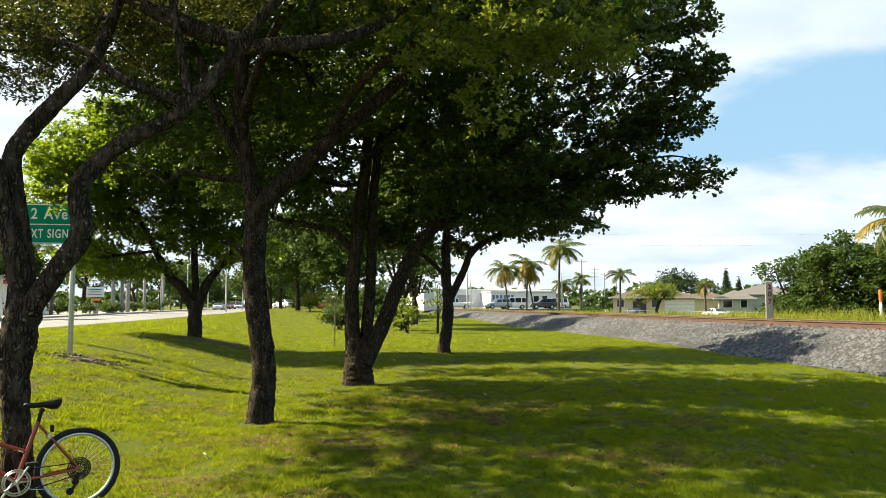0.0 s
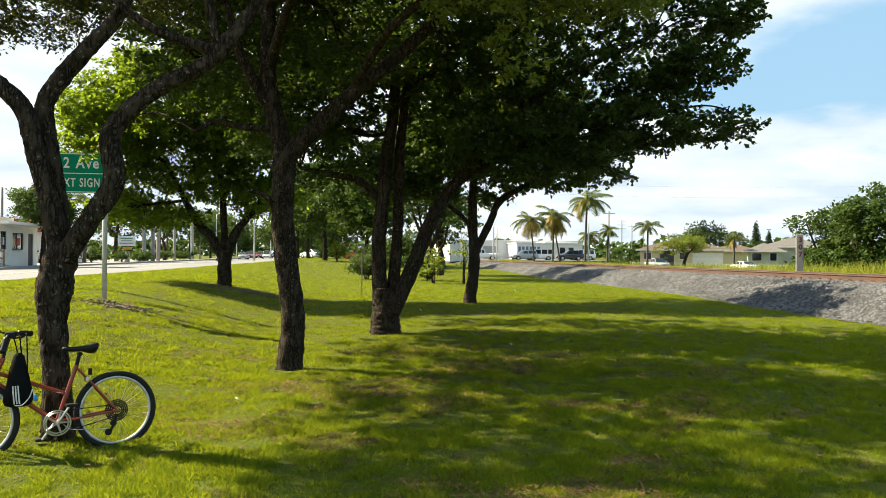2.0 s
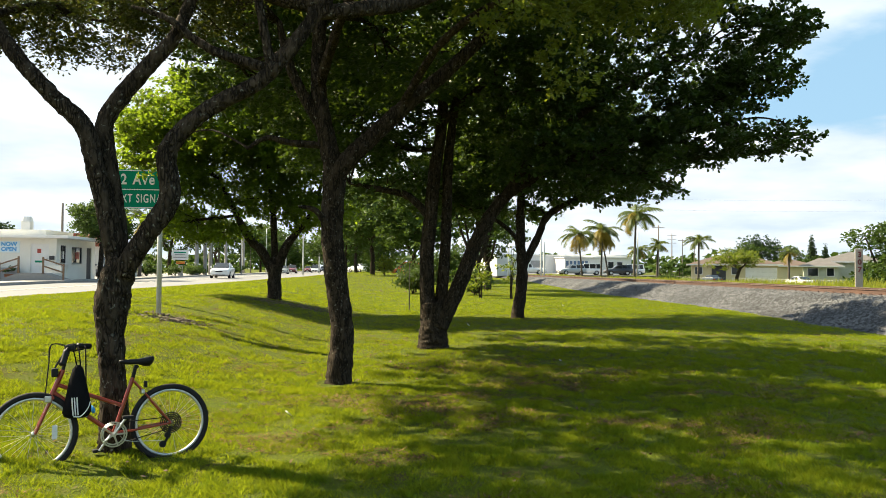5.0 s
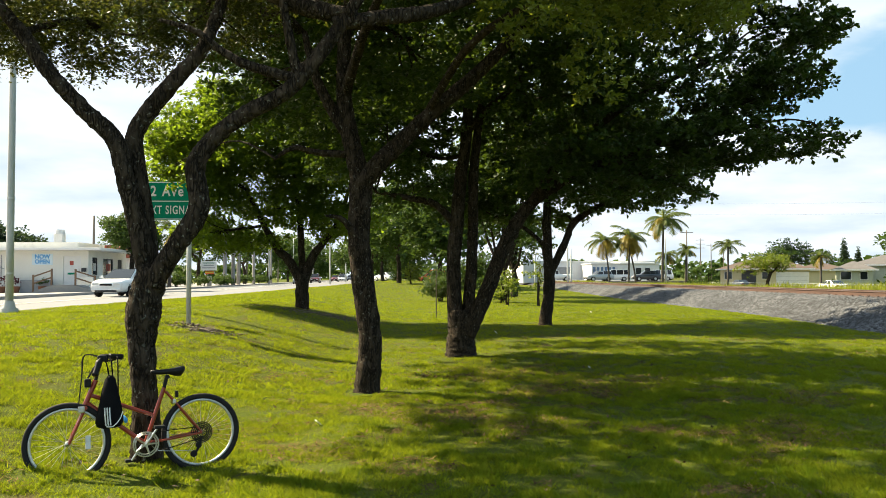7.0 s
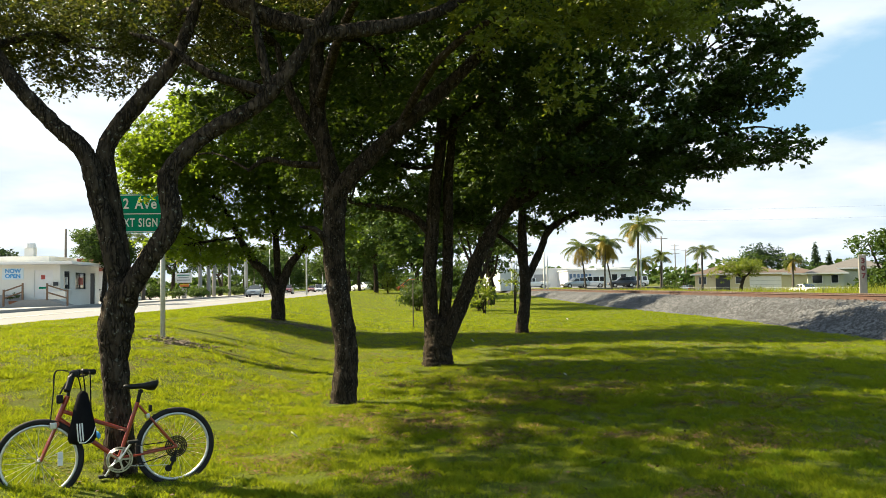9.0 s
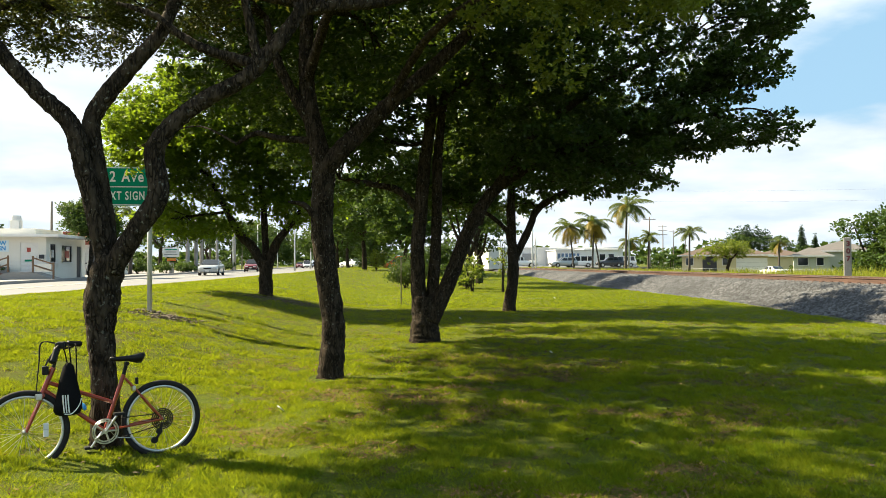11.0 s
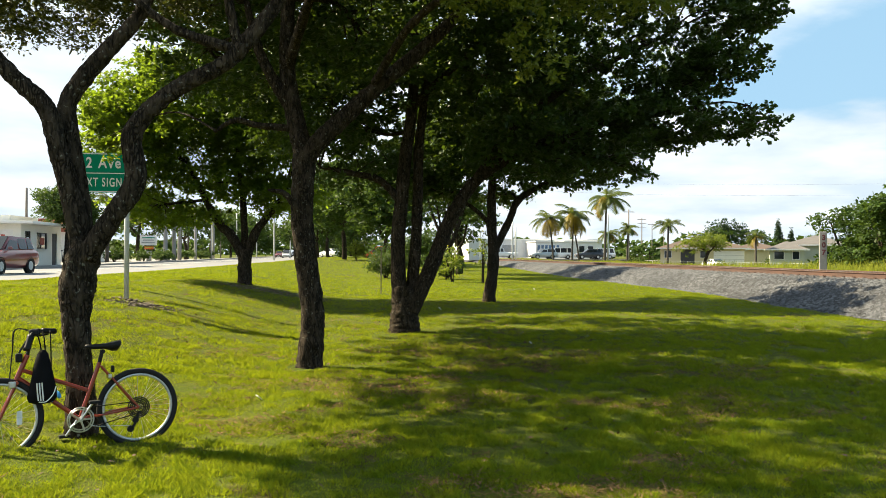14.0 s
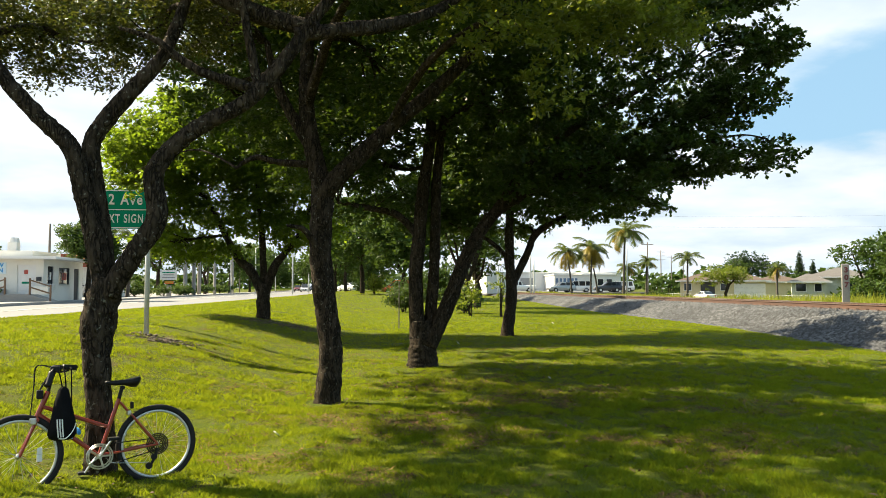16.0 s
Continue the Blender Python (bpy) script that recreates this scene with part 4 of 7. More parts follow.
tree("street_tree", "short forked tree with a dense bright green crown near the road", [
    ([(-2.79, 25.30, 0.35), (-2.79, 25.30, 0.62), (-2.80, 25.30, 1.2), (-2.79, 25.30, 1.76)], [0.30, 0.235, 0.21, 0.22]),
    ([(-2.84, 25.30, 1.5), (-3.21, 25.30, 2.18), (-3.61, 25.30, 2.58), (-4.01, 25.30, 3.32), (-4.6, 25.30, 4.5)], [0.16, 0.15, 0.13, 0.1, 0.05]),
    ([(-2.78, 25.35, 1.5), (-2.82, 25.35, 2.40), (-2.89, 25.30, 3.69), (-3.07, 25.30, 5.3)], [0.14, 0.12, 0.1, 0.05]),
    ([(-2.73, 25.30, 1.5), (-2.46, 25.30, 2.31), (-2.12, 25.30, 2.77), (-1.61, 25.30, 3.50), (-1.25, 25.30, 4.7)], [0.15, 0.14, 0.12, 0.09, 0.05]),
], [(-4.5, 25.3, 6.2, 2.8, 2.6, 1.5), (-6.0, 25.0, 4.7, 1.7, 2.0, 1.3), (-2.2, 25.3, 5.6, 2.0, 2.4, 1.5), (-5.7, 25.0, 3.1, 1.3, 1.5, 0.6),
    (-3.4, 25.5, 4.0, 2.0, 1.8, 0.8), (-1.5, 25.5, 3.5, 1.4, 1.7, 0.7), (-4.6, 25.2, 7.4, 1.8, 1.8, 0.6), (-4.5, 25.2, 2.75, 1.3, 1.3, 0.4), (-6.9, 25.0, 5.6, 0.8, 1.0, 0.8),
    (-1.2, 25.5, 7.2, 1.7, 1.9, 1.1), (-6.4, 25.0, 6.0, 1.4, 1.8, 0.9)],
     leaf="leaf_bright", size=0.135, per_m3=570, clump=24, spread=0.17, seed=15)


def simple_tree(label, x, y, h, r, seed, leaf="leaf_far", size=0.3, per_m3=22, stem=0.22, low=0.3, n=8, name="tree", group=""):
    """A tree further off: a bent trunk, a few limbs and a crown of clumps."""
    rng = np.random.default_rng(seed)
    size, per_m3 = size * 1.25, per_m3 * 0.58
    z = gz(x, y) - 0.05
    h += max(0.0, 0.86 - gz(x, y)) if x > 25 else 0.0
    limbs = [([(x, y, z), (x + rng.normal() * 0.1, y, z + h * low * 0.6), (x + rng.normal() * 0.2, y, z + h * low * 1.2)], [stem * 1.3, stem, stem * 0.8])]
    top = limbs[0][0][-1]
    lobes = []
    for i in range(n):
        a = 2 * math.pi * (i + rng.uniform(0, 0.7)) / n
        k = rng.uniform(0.25, 0.72) * r
        cz = z + h * rng.uniform(low + 0.12, 0.86)
        c = (x + k * math.cos(a), y + k * math.sin(a), cz)
        s = r * rng.uniform(0.38, 0.6)
        lobes.append((*c, s, s, s * rng.uniform(0.55, 0.8)))
        if i % 2 == 0:
            limbs.append(([top, tuple(0.5 * (np.array(top) + c) + (0, 0, -0.05 * h)), c], [stem * 0.6, stem * 0.4, stem * 0.2]))
    lobes.append((x, y, z + h * 0.8, r * 0.55, r * 0.55, h * 0.18))
    return tree(name, label, limbs, lobes, leaf=leaf, size=size, per_m3=per_m3, clump=16, spread=size * 1.15, seed=seed, twigs=2, sides=9, group=group)


simple_tree("spreading tree with many pale stems past the lawn", 6.9, 47, 10.5, 3.8, 31, leaf="leaf_far", size=0.2, per_m3=80, stem=0.2, low=0.13, n=11)
simple_tree("leafy verge tree in deep shade", 4.8, 76, 9.5, 4.8, 32, leaf="leaf_far", size=0.26, per_m3=60, low=0.2)
simple_tree("leafy verge tree in deep shade", -2.6, 116, 11.0, 5.4, 33, leaf="leaf", size=0.3, per_m3=45, low=0.2)
simple_tree("tall dark verge tree", 1.0, 84, 11, 5.5, 34, size=0.34, per_m3=34)
simple_tree("tall dark verge tree", -1.0, 110, 12, 6, 35, size=0.4, per_m3=14)
simple_tree("leafy verge tree beside the railway", 8.7, 54, 10.5, 2.9, 38, leaf="leaf", size=0.24, per_m3=80, low=0.15, n=10)
simple_tree("tall dark verge tree", 6.0, 75, 10, 5, 36, size=0.32, per_m3=36)


def bush(label, x, y, w, h, seed, leaf="leaf_bright", size=0.1, per_m3=260, name="bush", d=None):
    rng = np.random.default_rng(seed)
    z = gz(x, y)
    t = thing(name, label, "bush")
    bm = bmesh.new()
    for i in range(6):
        e = (x + rng.normal() * w * 0.22, y + rng.normal() * w * 0.2, z + h * rng.uniform(0.6, 0.9))
        tube(bm, [(x + rng.normal() * 0.08, y + rng.normal() * 0.08, z - 0.05), (x + (e[0] - x) * 0.4, y + (e[1] - y) * 0.4, z + h * 0.35), e], [0.03, 0.022, 0.008], n=5, steps=3)
    part("stem", bm, "bark", t)
    lobes = [(x + rng.uniform(-0.25, 0.25) * w, y + rng.uniform(-0.25, 0.25) * (d or w), z + h * rng.uniform(0.35, 0.72), w * 0.33, (d or w) * 0.33, h * 0.3) for _ in range(6)]
    v, f = leaves(rng, crown_points(rng, lobes, per_m3, 12, size * 1.2), 0.7, size, 0.6)
    raw("foliage", v, f, leaf, t)
    return t


bush("rounded dark green bush behind a stake", 3.0, 46, 2.8, 1.6, 41, leaf="leaf", size=0.12, per_m3=620)
bush("young sapling with large bright leaves", 6.1, 40, 1.6, 2.1, 42, leaf="leaf_yellow", size=0.16, per_m3=130)
bush("broad dark shrub below the trees", 6.4, 44, 3.0, 1.9, 43, leaf="leaf_far", size=0.14, per_m3=190)
bush("tall sapling with bright leaves by the ballast", 7.6, 39.5, 1.1, 3.0, 44, leaf="leaf_yellow", size=0.16, per_m3=80)
bush("yellow-green shrub on the verge", 2.2, 80, 2.3, 2.1, 45, leaf="leaf_yellow", size=0.2, per_m3=110)
bush("clipped round hedge bush on the verge", 1.1, 120, 2.6, 1.6, 46, leaf="leaf_far", size=0.2, per_m3=110)
bush("low shrub beside the railway", 5.4, 82, 3.0, 1.8, 47, leaf="leaf_yellow", size=0.2, per_m3=90)
bush("dark shrub under the verge trees", 4.4, 62, 3.0, 2.0, 48, leaf="leaf", size=0.18, per_m3=110)
bush("broad dark shrub beside the railway", 7.2, 62, 4.2, 3.4, 49, leaf="leaf_far", size=0.2, per_m3=110)

# stake on the lawn
stake = thing("stake", "thin weathered wooden stake on the lawn", "stake")
bm = bmesh.new()
box(bm, (1.73, 28.2, gz(1.73, 28.2) + 0.85), (0.038, 0.03, 1.75), 0.005)
part("post", bm, "pole_wood", stake)


# ---------------------------------------------------------------- road sign and poles
SX, SY = -4.55, 16.3
sign = thing("road_sign", "green guide sign with white letters on two posts", "road sign", pose(SX, SY, 0))
W_, H_, ZC = 1.5, 0.80, 3.24
bm = boxes(((0, 0, ZC), (W_, 0.02, H_)), bevel=0.008)
panel = part("panel", bm, "sign", sign)
bm = bmesh.new()
for zc in (ZC - H_ / 2 + 0.02, ZC + H_ / 2 - 0.02, ZC - 0.01):
    box(bm, (0, -0.013, zc), (W_ - 0.04, 0.004, 0.018))
for xc in (-W_ / 2 + 0.02, W_ / 2 - 0.02):
    box(bm, (xc, -0.013, ZC), (0.018, 0.004, H_ - 0.04))
part("border", bm, "white", panel, "thin white border line")
words("lettering", "2 Ave", 0.30, "white", panel, pose(-0.02, -0.013, ZC + 0.19, 90, 0, 0) @ Matrix.Diagonal((0.80, 1, 1, 1)), 0.003, 0.006, 1.22)
words("lettering", "NEXT SIGNAL", 0.245, "white", panel, pose(-0.01, -0.013, ZC - 0.2, 90, 0, 0) @ Matrix.Diagonal((0.62, 1, 1, 1)), 0.003, 0.004, 1.22)
for x in (-0.42, 0.42):
    z0 = gz(SX + x, SY)
    bm = bmesh.new()
    cyl(bm, (x, 0.06, z0 - 0.2), (x, 0.06, ZC + 0.3), 0.05, n=16)
    post = part("post", bm, "galv", sign, smooth=True)
    part("clamp", boxes(((x, 0.03, ZC + 0.25), (0.11, 0.05, 0.05)), ((x, 0.03, ZC - 0.25), (0.11, 0.05, 0.05)), bevel=0.006), "galv", post)
    bm = bmesh.new()
    for i in range(16):
        a = i * 2.4
        d = 0.06 + 0.016 * i
        r = 0.05 + 0.025 * math.sin(i * 3.3)
        box(bm, (0, 0, 0), (r, r * 0.7, 0.04), 0.01, pose(x + d * math.cos(a), 0.05 + 0.7 * d * math.sin(a), gz(SX + x + d * math.cos(a), SY) + 0.02, 25 * math.sin(i), 20 * math.cos(2 * i), 50 * i))
    tagged(part("footing", bm, "clod", sign, "broken concrete footing"), kind="stuff")

lamp = thing("street_lamp", "tall grey metal street lamp post on a flanged base", "street lamp", pose(-10.3, 21.8, gz(-10.3, 21.8)))
bm = bmesh.new()
tube(bm, [(0, 0, 0.02), (0, 0, 4.5), (0, 0, 9.0)], [0.105, 0.09, 0.07], n=18, steps=2)
pole = part("pole", bm, "alu", lamp, smooth=True)
bm = bmesh.new()
cyl(bm, (0, 0, -0.1), (0, 0, 0.12), 0.27, 0.22, n=18)
cyl(bm, (0, 0, 0.12), (0, 0, 0.32), 0.17, 0.12, n=18)
part("base", bm, "alu", lamp, "bolted flange base")
bm = bmesh.new()
tube(bm, [(0, 0, 8.9), (-0.8, 0, 9.4), (-2.2, 0, 9.6)], [0.05, 0.045, 0.04], n=10)
part("arm", bm, "alu", lamp)
part("lamp_head", boxes(((-2.5, 0, 9.58), (0.7, 0.28, 0.14)), bevel=0.04), "alu", lamp)
for z in (1.05, 3.1):
    bm = bmesh.new()
    cyl(bm, (0, 0, z), (0, 0, z + 0.04), 0.112, n=18)
    part("band", bm, "galv", pole)


def pole_thing(name, label, x, y, h, r, material="alu", arms=(), bars=0, z=None):
    t = thing(name, label, "pole", pose(x, y, (gz(x, y) if z is None else z)))
    bm = bmesh.new()
    tube(bm, [(0, 0, -0.1), (0, 0, h * 0.5), (0, 0, h)], [r, r * 0.88, r * 0.7], n=10, steps=2)
    part("pole", bm, material, t, smooth=True)
    for k in range(bars):
        zb = h - 0.5 - 1.1 * k
        part("crossarm", boxes(((0, 0.1, zb), (2.6, 0.1, 0.12)), bevel=0.01), "pole_wood", t)
        bm = bmesh.new()
        for xx in (-1.15, -0.6, 0.6, 1.15):
            cyl(bm, (xx, 0.1, zb + 0.06), (xx, 0.1, zb + 0.22), 0.05, 0.035, n=8)
        part("insulators", bm, "alu", t)
    for dx, dz in arms:
        bm = bmesh.new()
        tube(bm, [(0, 0, h - 0.2), (dx * 0.5, 0, h + dz * 0.8), (dx, 0, h + dz)], [0.04, 0.035, 0.03], n=8)
        part("arm", bm, material, t)
        part("lamp_head", boxes(((dx + 0.3 * (1 if dx > 0 else -1), 0, h + dz - 0.04), (0.6, 0.25, 0.13)), bevel=0.04), "galv", t)
    return t


# ---------------------------------------------------------------- bicycle
def bicycle():
    """In its own space: rear hub above 0, front towards -x, the side seen towards -y."""
    b = thing("bicycle", "red bicycle leaning against the forked tree", "bicycle")
    R = 0.325

    def tubes(name, runs, material, parent, n=10):
        bm = bmesh.new()
        for a, c, r in runs:
            cyl(bm, a, c, r, n=n)
        return part(name, bm, material, parent, smooth=False)

    rear, front = Vector((0, 0, R)), Vector((-1.035, 0, R))
    bb, seat, head_t, head_b = Vector((-0.45, 0, 0.27)), Vector((-0.30, 0, 0.72)), Vector((-0.83, 0, 0.815)), Vector((-0.908, 0, 0.62))
    frame_runs = [(bb, seat, 0.017), (bb, head_b + Vector((0.01, 0, 0.02)), 0.018), (Vector((-0.395, 0, 0.50)), Vector((-0.875, 0, 0.70)), 0.016), (head_b, head_t, 0.02)]
    for s in (-1, 1):
        frame_runs += [(seat + Vector((0.01, 0.02 * s, -0.03)), rear + Vector((0, 0.06 * s, 0)), 0.009), (bb + Vector((0, 0.03 * s, 0)), rear + Vector((0, 0.06 * s, 0)), 0.009)]
    tubes("bicycle_frame", frame_runs, "bike_red", b)
    fork = []
    for s in (-1, 1):
        fork += [(head_b + Vector((0, 0.045 * s, -0.02)), front + Vector((0.01, 0.05 * s, 0)), 0.011)]
    fork += [(head_b + Vector((0, -0.055, -0.02)), head_b + Vector((0, 0.055, -0.02)), 0.016)]
    tubes("fork", fork, "bike_red", b)
    for hub, name in ((rear, "rear_wheel"), (front, "front_wheel")):
        w = new(name)
        w.empty_display_size = 0.05
        w.parent = b
        w.matrix_basis = Matrix.Translation(hub) @ Matrix.Rotation(radians(-5 if hub.x < -0.5 else 0), 4, "Z")
        bm = bmesh.new()
        ring(bm, (0, 0, 0), (0, 1, 0), R - 0.022, 0.0225, n=56, k=10)
        part("tyre", bm, "rubber", w, smooth=True)
        bm = bmesh.new()
        ring(bm, (0, 0, 0), (0, 1, 0), R - 0.052, 0.0125, n=56, k=8, squash=1.0)
        part("rim", bm, "rim", w, smooth=True)
        bm = bmesh.new()
        for i in range(32):
            a = 2 * math.pi * i / 32
            s = 1 if i % 2 else -1
            k = a + (0.5 if i % 4 < 2 else -0.5)
            cyl(bm, (0.02 * math.cos(k), 0.03 * s, 0.02 * math.sin(k)), ((R - 0.06) * math.cos(a), 0, (R - 0.06) * math.sin(a)), 0.0013, n=4, caps=False)
        part("spokes", bm, "chrome", w)
        bm = bmesh.new()
        cyl(bm, (0, -0.055, 0), (0, 0.055, 0), 0.017, n=12)
        part("hub", bm, "chrome", w, smooth=True)
    part("reflector", boxes(((-0.885, -0.02, R + 0.0), (0.04, 0.014, 0.11)), bevel=0.005), "white", b, "white spoke reflector")
    bm = bmesh.new()
    for k, r in enumerate((0.085, 0.07, 0.055, 0.04)):
        ring(bm, (0, -0.04 - 0.006 * k, R), (0, 1, 0), r, 0.006, n=28, k=6)
    for i in range(10):
        a = i * math.pi / 5
        cyl(bm, (0.01 * math.cos(a), -0.046, R + 0.01 * math.sin(a)), (0.085 * math.cos(a), -0.042, R + 0.085 * math.sin(a)), 0.004, n=5)
    part("sprocket_guard", bm, "black", b)
    bm = bmesh.new()
    for k, r in enumerate((0.098, 0.082)):
        ring(bm, (bb.x, -0.055 + 0.008 * k, bb.z), (0, 1, 0), r, 0.0065, n=36, k=6)
    for i in range(5):
        a = i * 2 * math.pi / 5
        cyl(bm, (bb.x, -0.05, bb.z), (bb.x + 0.095 * math.cos(a), -0.05, bb.z + 0.095 * math.sin(a)), 0.008, n=6)
    cyl(bm, (bb.x, -0.07, bb.z), (bb.x, 0.07, bb.z), 0.019, n=10)
    part("chainring", bm, "chrome", b)
    bm = bmesh.new()
    cyl(bm, (bb.x, -0.075, bb.z), (bb.x + 0.095, -0.085, bb.z + 0.14), 0.010, n=8)
    cyl(bm, (bb.x, 0.075, bb.z), (bb.x - 0.095, 0.085, bb.z - 0.14), 0.010, n=8)
    part("cranks", bm, "chrome", b)
    part("pedal", boxes(((bb.x + 0.095, -0.13, bb.z + 0.14), (0.085, 0.08, 0.024)), bevel=0.006), "black", b)
    part("pedal", boxes(((bb.x - 0.10, 0.13, bb.z - 0.145), (0.085, 0.08, 0.024)), bevel=0.006), "black", b)
    bm = bmesh.new()
    for z0, z1 in ((0.09, 0.05), (-0.09, -0.045)):
        cyl(bm, (bb.x, -0.05, bb.z + z0), (0, -0.05, R + z1), 0.0045, n=5)
    part("chain", bm, "black", b)
    bm = bmesh.new()
    tube(bm, [(0.0, -0.055, R - 0.03), (-0.03, -0.06, R - 0.12), (-0.07, -0.06, R - 0.18)], [0.012, 0.012, 0.01], n=6)
    cyl(bm, (-0.07, -0.07, R - 0.17), (-0.07, -0.05, R - 0.17), 0.028, n=12)
    cyl(bm, (-0.03, -0.07, R - 0.10), (-0.03, -0.05, R - 0.10), 0.026, n=12)
    part("derailleur", bm, "black", b)
    bm = bmesh.new()
    cyl(bm, seat - Vector((0.008, 0, 0.03)), seat + Vector((0.025, 0, 0.10)), 0.015, n=10)
    cyl(bm, seat + Vector((0.025, -0.03, 0.09)), seat + Vector((0.025, 0.03, 0.09)), 0.018, n=8)
    part("seat_post", bm, "black", b)
    part("rear_reflector", boxes((seat + Vector((0.10, -0.01, -0.06)), (0.025, 0.05, 0.055)), bevel=0.006), "black", b)
    bm = bmesh.new()
    sections = [(-0.145, 0.012, 0.008, 0.010), (-0.13, 0.021, 0.006, 0.018), (-0.07, 0.027, 0.0, 0.022), (0.0, 0.046, 0.0, 0.026), (0.06, 0.082, 0.006, 0.055), (0.10, 0.088, 0.014, 0.065), (0.12, 0.07, 0.016, 0.042), (0.13, 0.04, 0.014, 0.02)]
    rows = []
    sz = seat.z + 0.135
    for x, w, dz, low in sections:
        row = []
        for j in range(12):
            a = 2 * math.pi * j / 12
            row.append(bm.verts.new((seat.x + 0.035 + x, w * math.cos(a), sz + dz + (min(0.02, low) if math.sin(a) > 0 else low) * math.sin(a) + 0.04 * x)))
        rows.append(row)
    for a, c in zip(rows, rows[1:]):
        for j in range(12):
            bm.faces.new((a[j], a[(j + 1) % 12], c[(j + 1) % 12], c[j]))
    bm.faces.new(list(reversed(rows[0])))
    bm.faces.new(rows[-1])
    part("saddle", bm, "black", b, smooth=True)
    bm = bmesh.new()
    cyl(bm, head_t, head_t + Vector((0.022, 0, 0.10)), 0.013, n=10)
    cyl(bm, head_t + Vector((0.02, 0, 0.09)), head_t + Vector((0.045, 0, 0.165)), 0.014, n=10)
    part("stem", bm, "black", b)
    hb = head_t + Vector((0.045, 0, 0.175))
    near = [hb + Vector((-0.005, -0.07, 0.0)), hb + Vector((-0.03, -0.12, -0.02)), hb + Vector((-0.065, -0.17, -0.13))]
    away = [hb + Vector((0.02, 0.07, 0.005)), hb + Vector((0.07, 0.13, 0.01)), hb + Vector((0.17, 0.20, 0.0))]
    bm = bmesh.new()
    tube(bm, near[::-1] + [hb] + away, 0.0125, n=8, steps=5)
    part("handlebar", bm, "black", b, smooth=True)
    for s, line in ((-1, near), (1, away)):
        bm = bmesh.new()
        tube(bm, [line[1], line[1].lerp(line[2], 0.5), line[2]], [0.024, 0.022, 0.025], n=10, steps=3)
        part("grip", bm, "black", b, smooth=True)
        part("shifter", boxes((line[0], (0.07, 0.055, 0.05)), bevel=0.014), "black", b)
        bm = bmesh.new()
        tube(bm, [line[0] + Vector((0, 0, -0.02)), line[1] + Vector((-0.03, 0.02 * s, -0.04)), line[2] + Vector((-0.05, 0, -0.02))], [0.012, 0.01, 0.007], n=6)
        part("brake_lever", bm, "black", b)
        bm = bmesh.new()
        tube(bm, [line[0], hb + Vector((-0.13, 0.05 * s, 0.03)), hb + Vector((-0.15, 0.03 * s, -0.14)), head_b + Vector((-0.05, 0.02 * s, -0.02))], 0.0035, n=5, steps=6)
        part("brake_cable", bm, "black", b)
    part("brake", boxes((head_b + Vector((-0.03, 0, -0.03)), (0.05, 0.13, 0.05)), bevel=0.008), "chrome", b)
    part("rear_brake", boxes(((-0.225, 0, 0.60), (0.03, 0.11, 0.04)), bevel=0.008), "chrome", b)
    part("front_light", boxes((head_t + Vector((-0.06, 0, -0.02)), (0.05, 0.06, 0.07)), bevel=0.012), "black", b)
    bm = bmesh.new()
    tube(bm, [(bb.x + 0.05, -0.02, bb.z - 0.02), (-0.35, -0.07, bb.z - 0.06), (-0.20, -0.075, bb.z - 0.075), (-0.08, -0.07, R - 0.14)], 0.003, n=5, steps=5)
    part("gear_cable", bm, "chrome", b)
    bm = bmesh.new()
    tube(bm, [(-0.60, -0.03, 0.46), (-0.62, 0.0, 0.50), (-0.66, 0.035, 0.49), (-0.69, 0.03, 0.45), (-0.65, -0.02, 0.44)], [0.014, 0.018, 0.014, 0.018, 0.012], n=8, rough=0.3)
    part("blue_strap", bm, "blue", b, "bright blue strap tied to the down tube")
    return b, hb


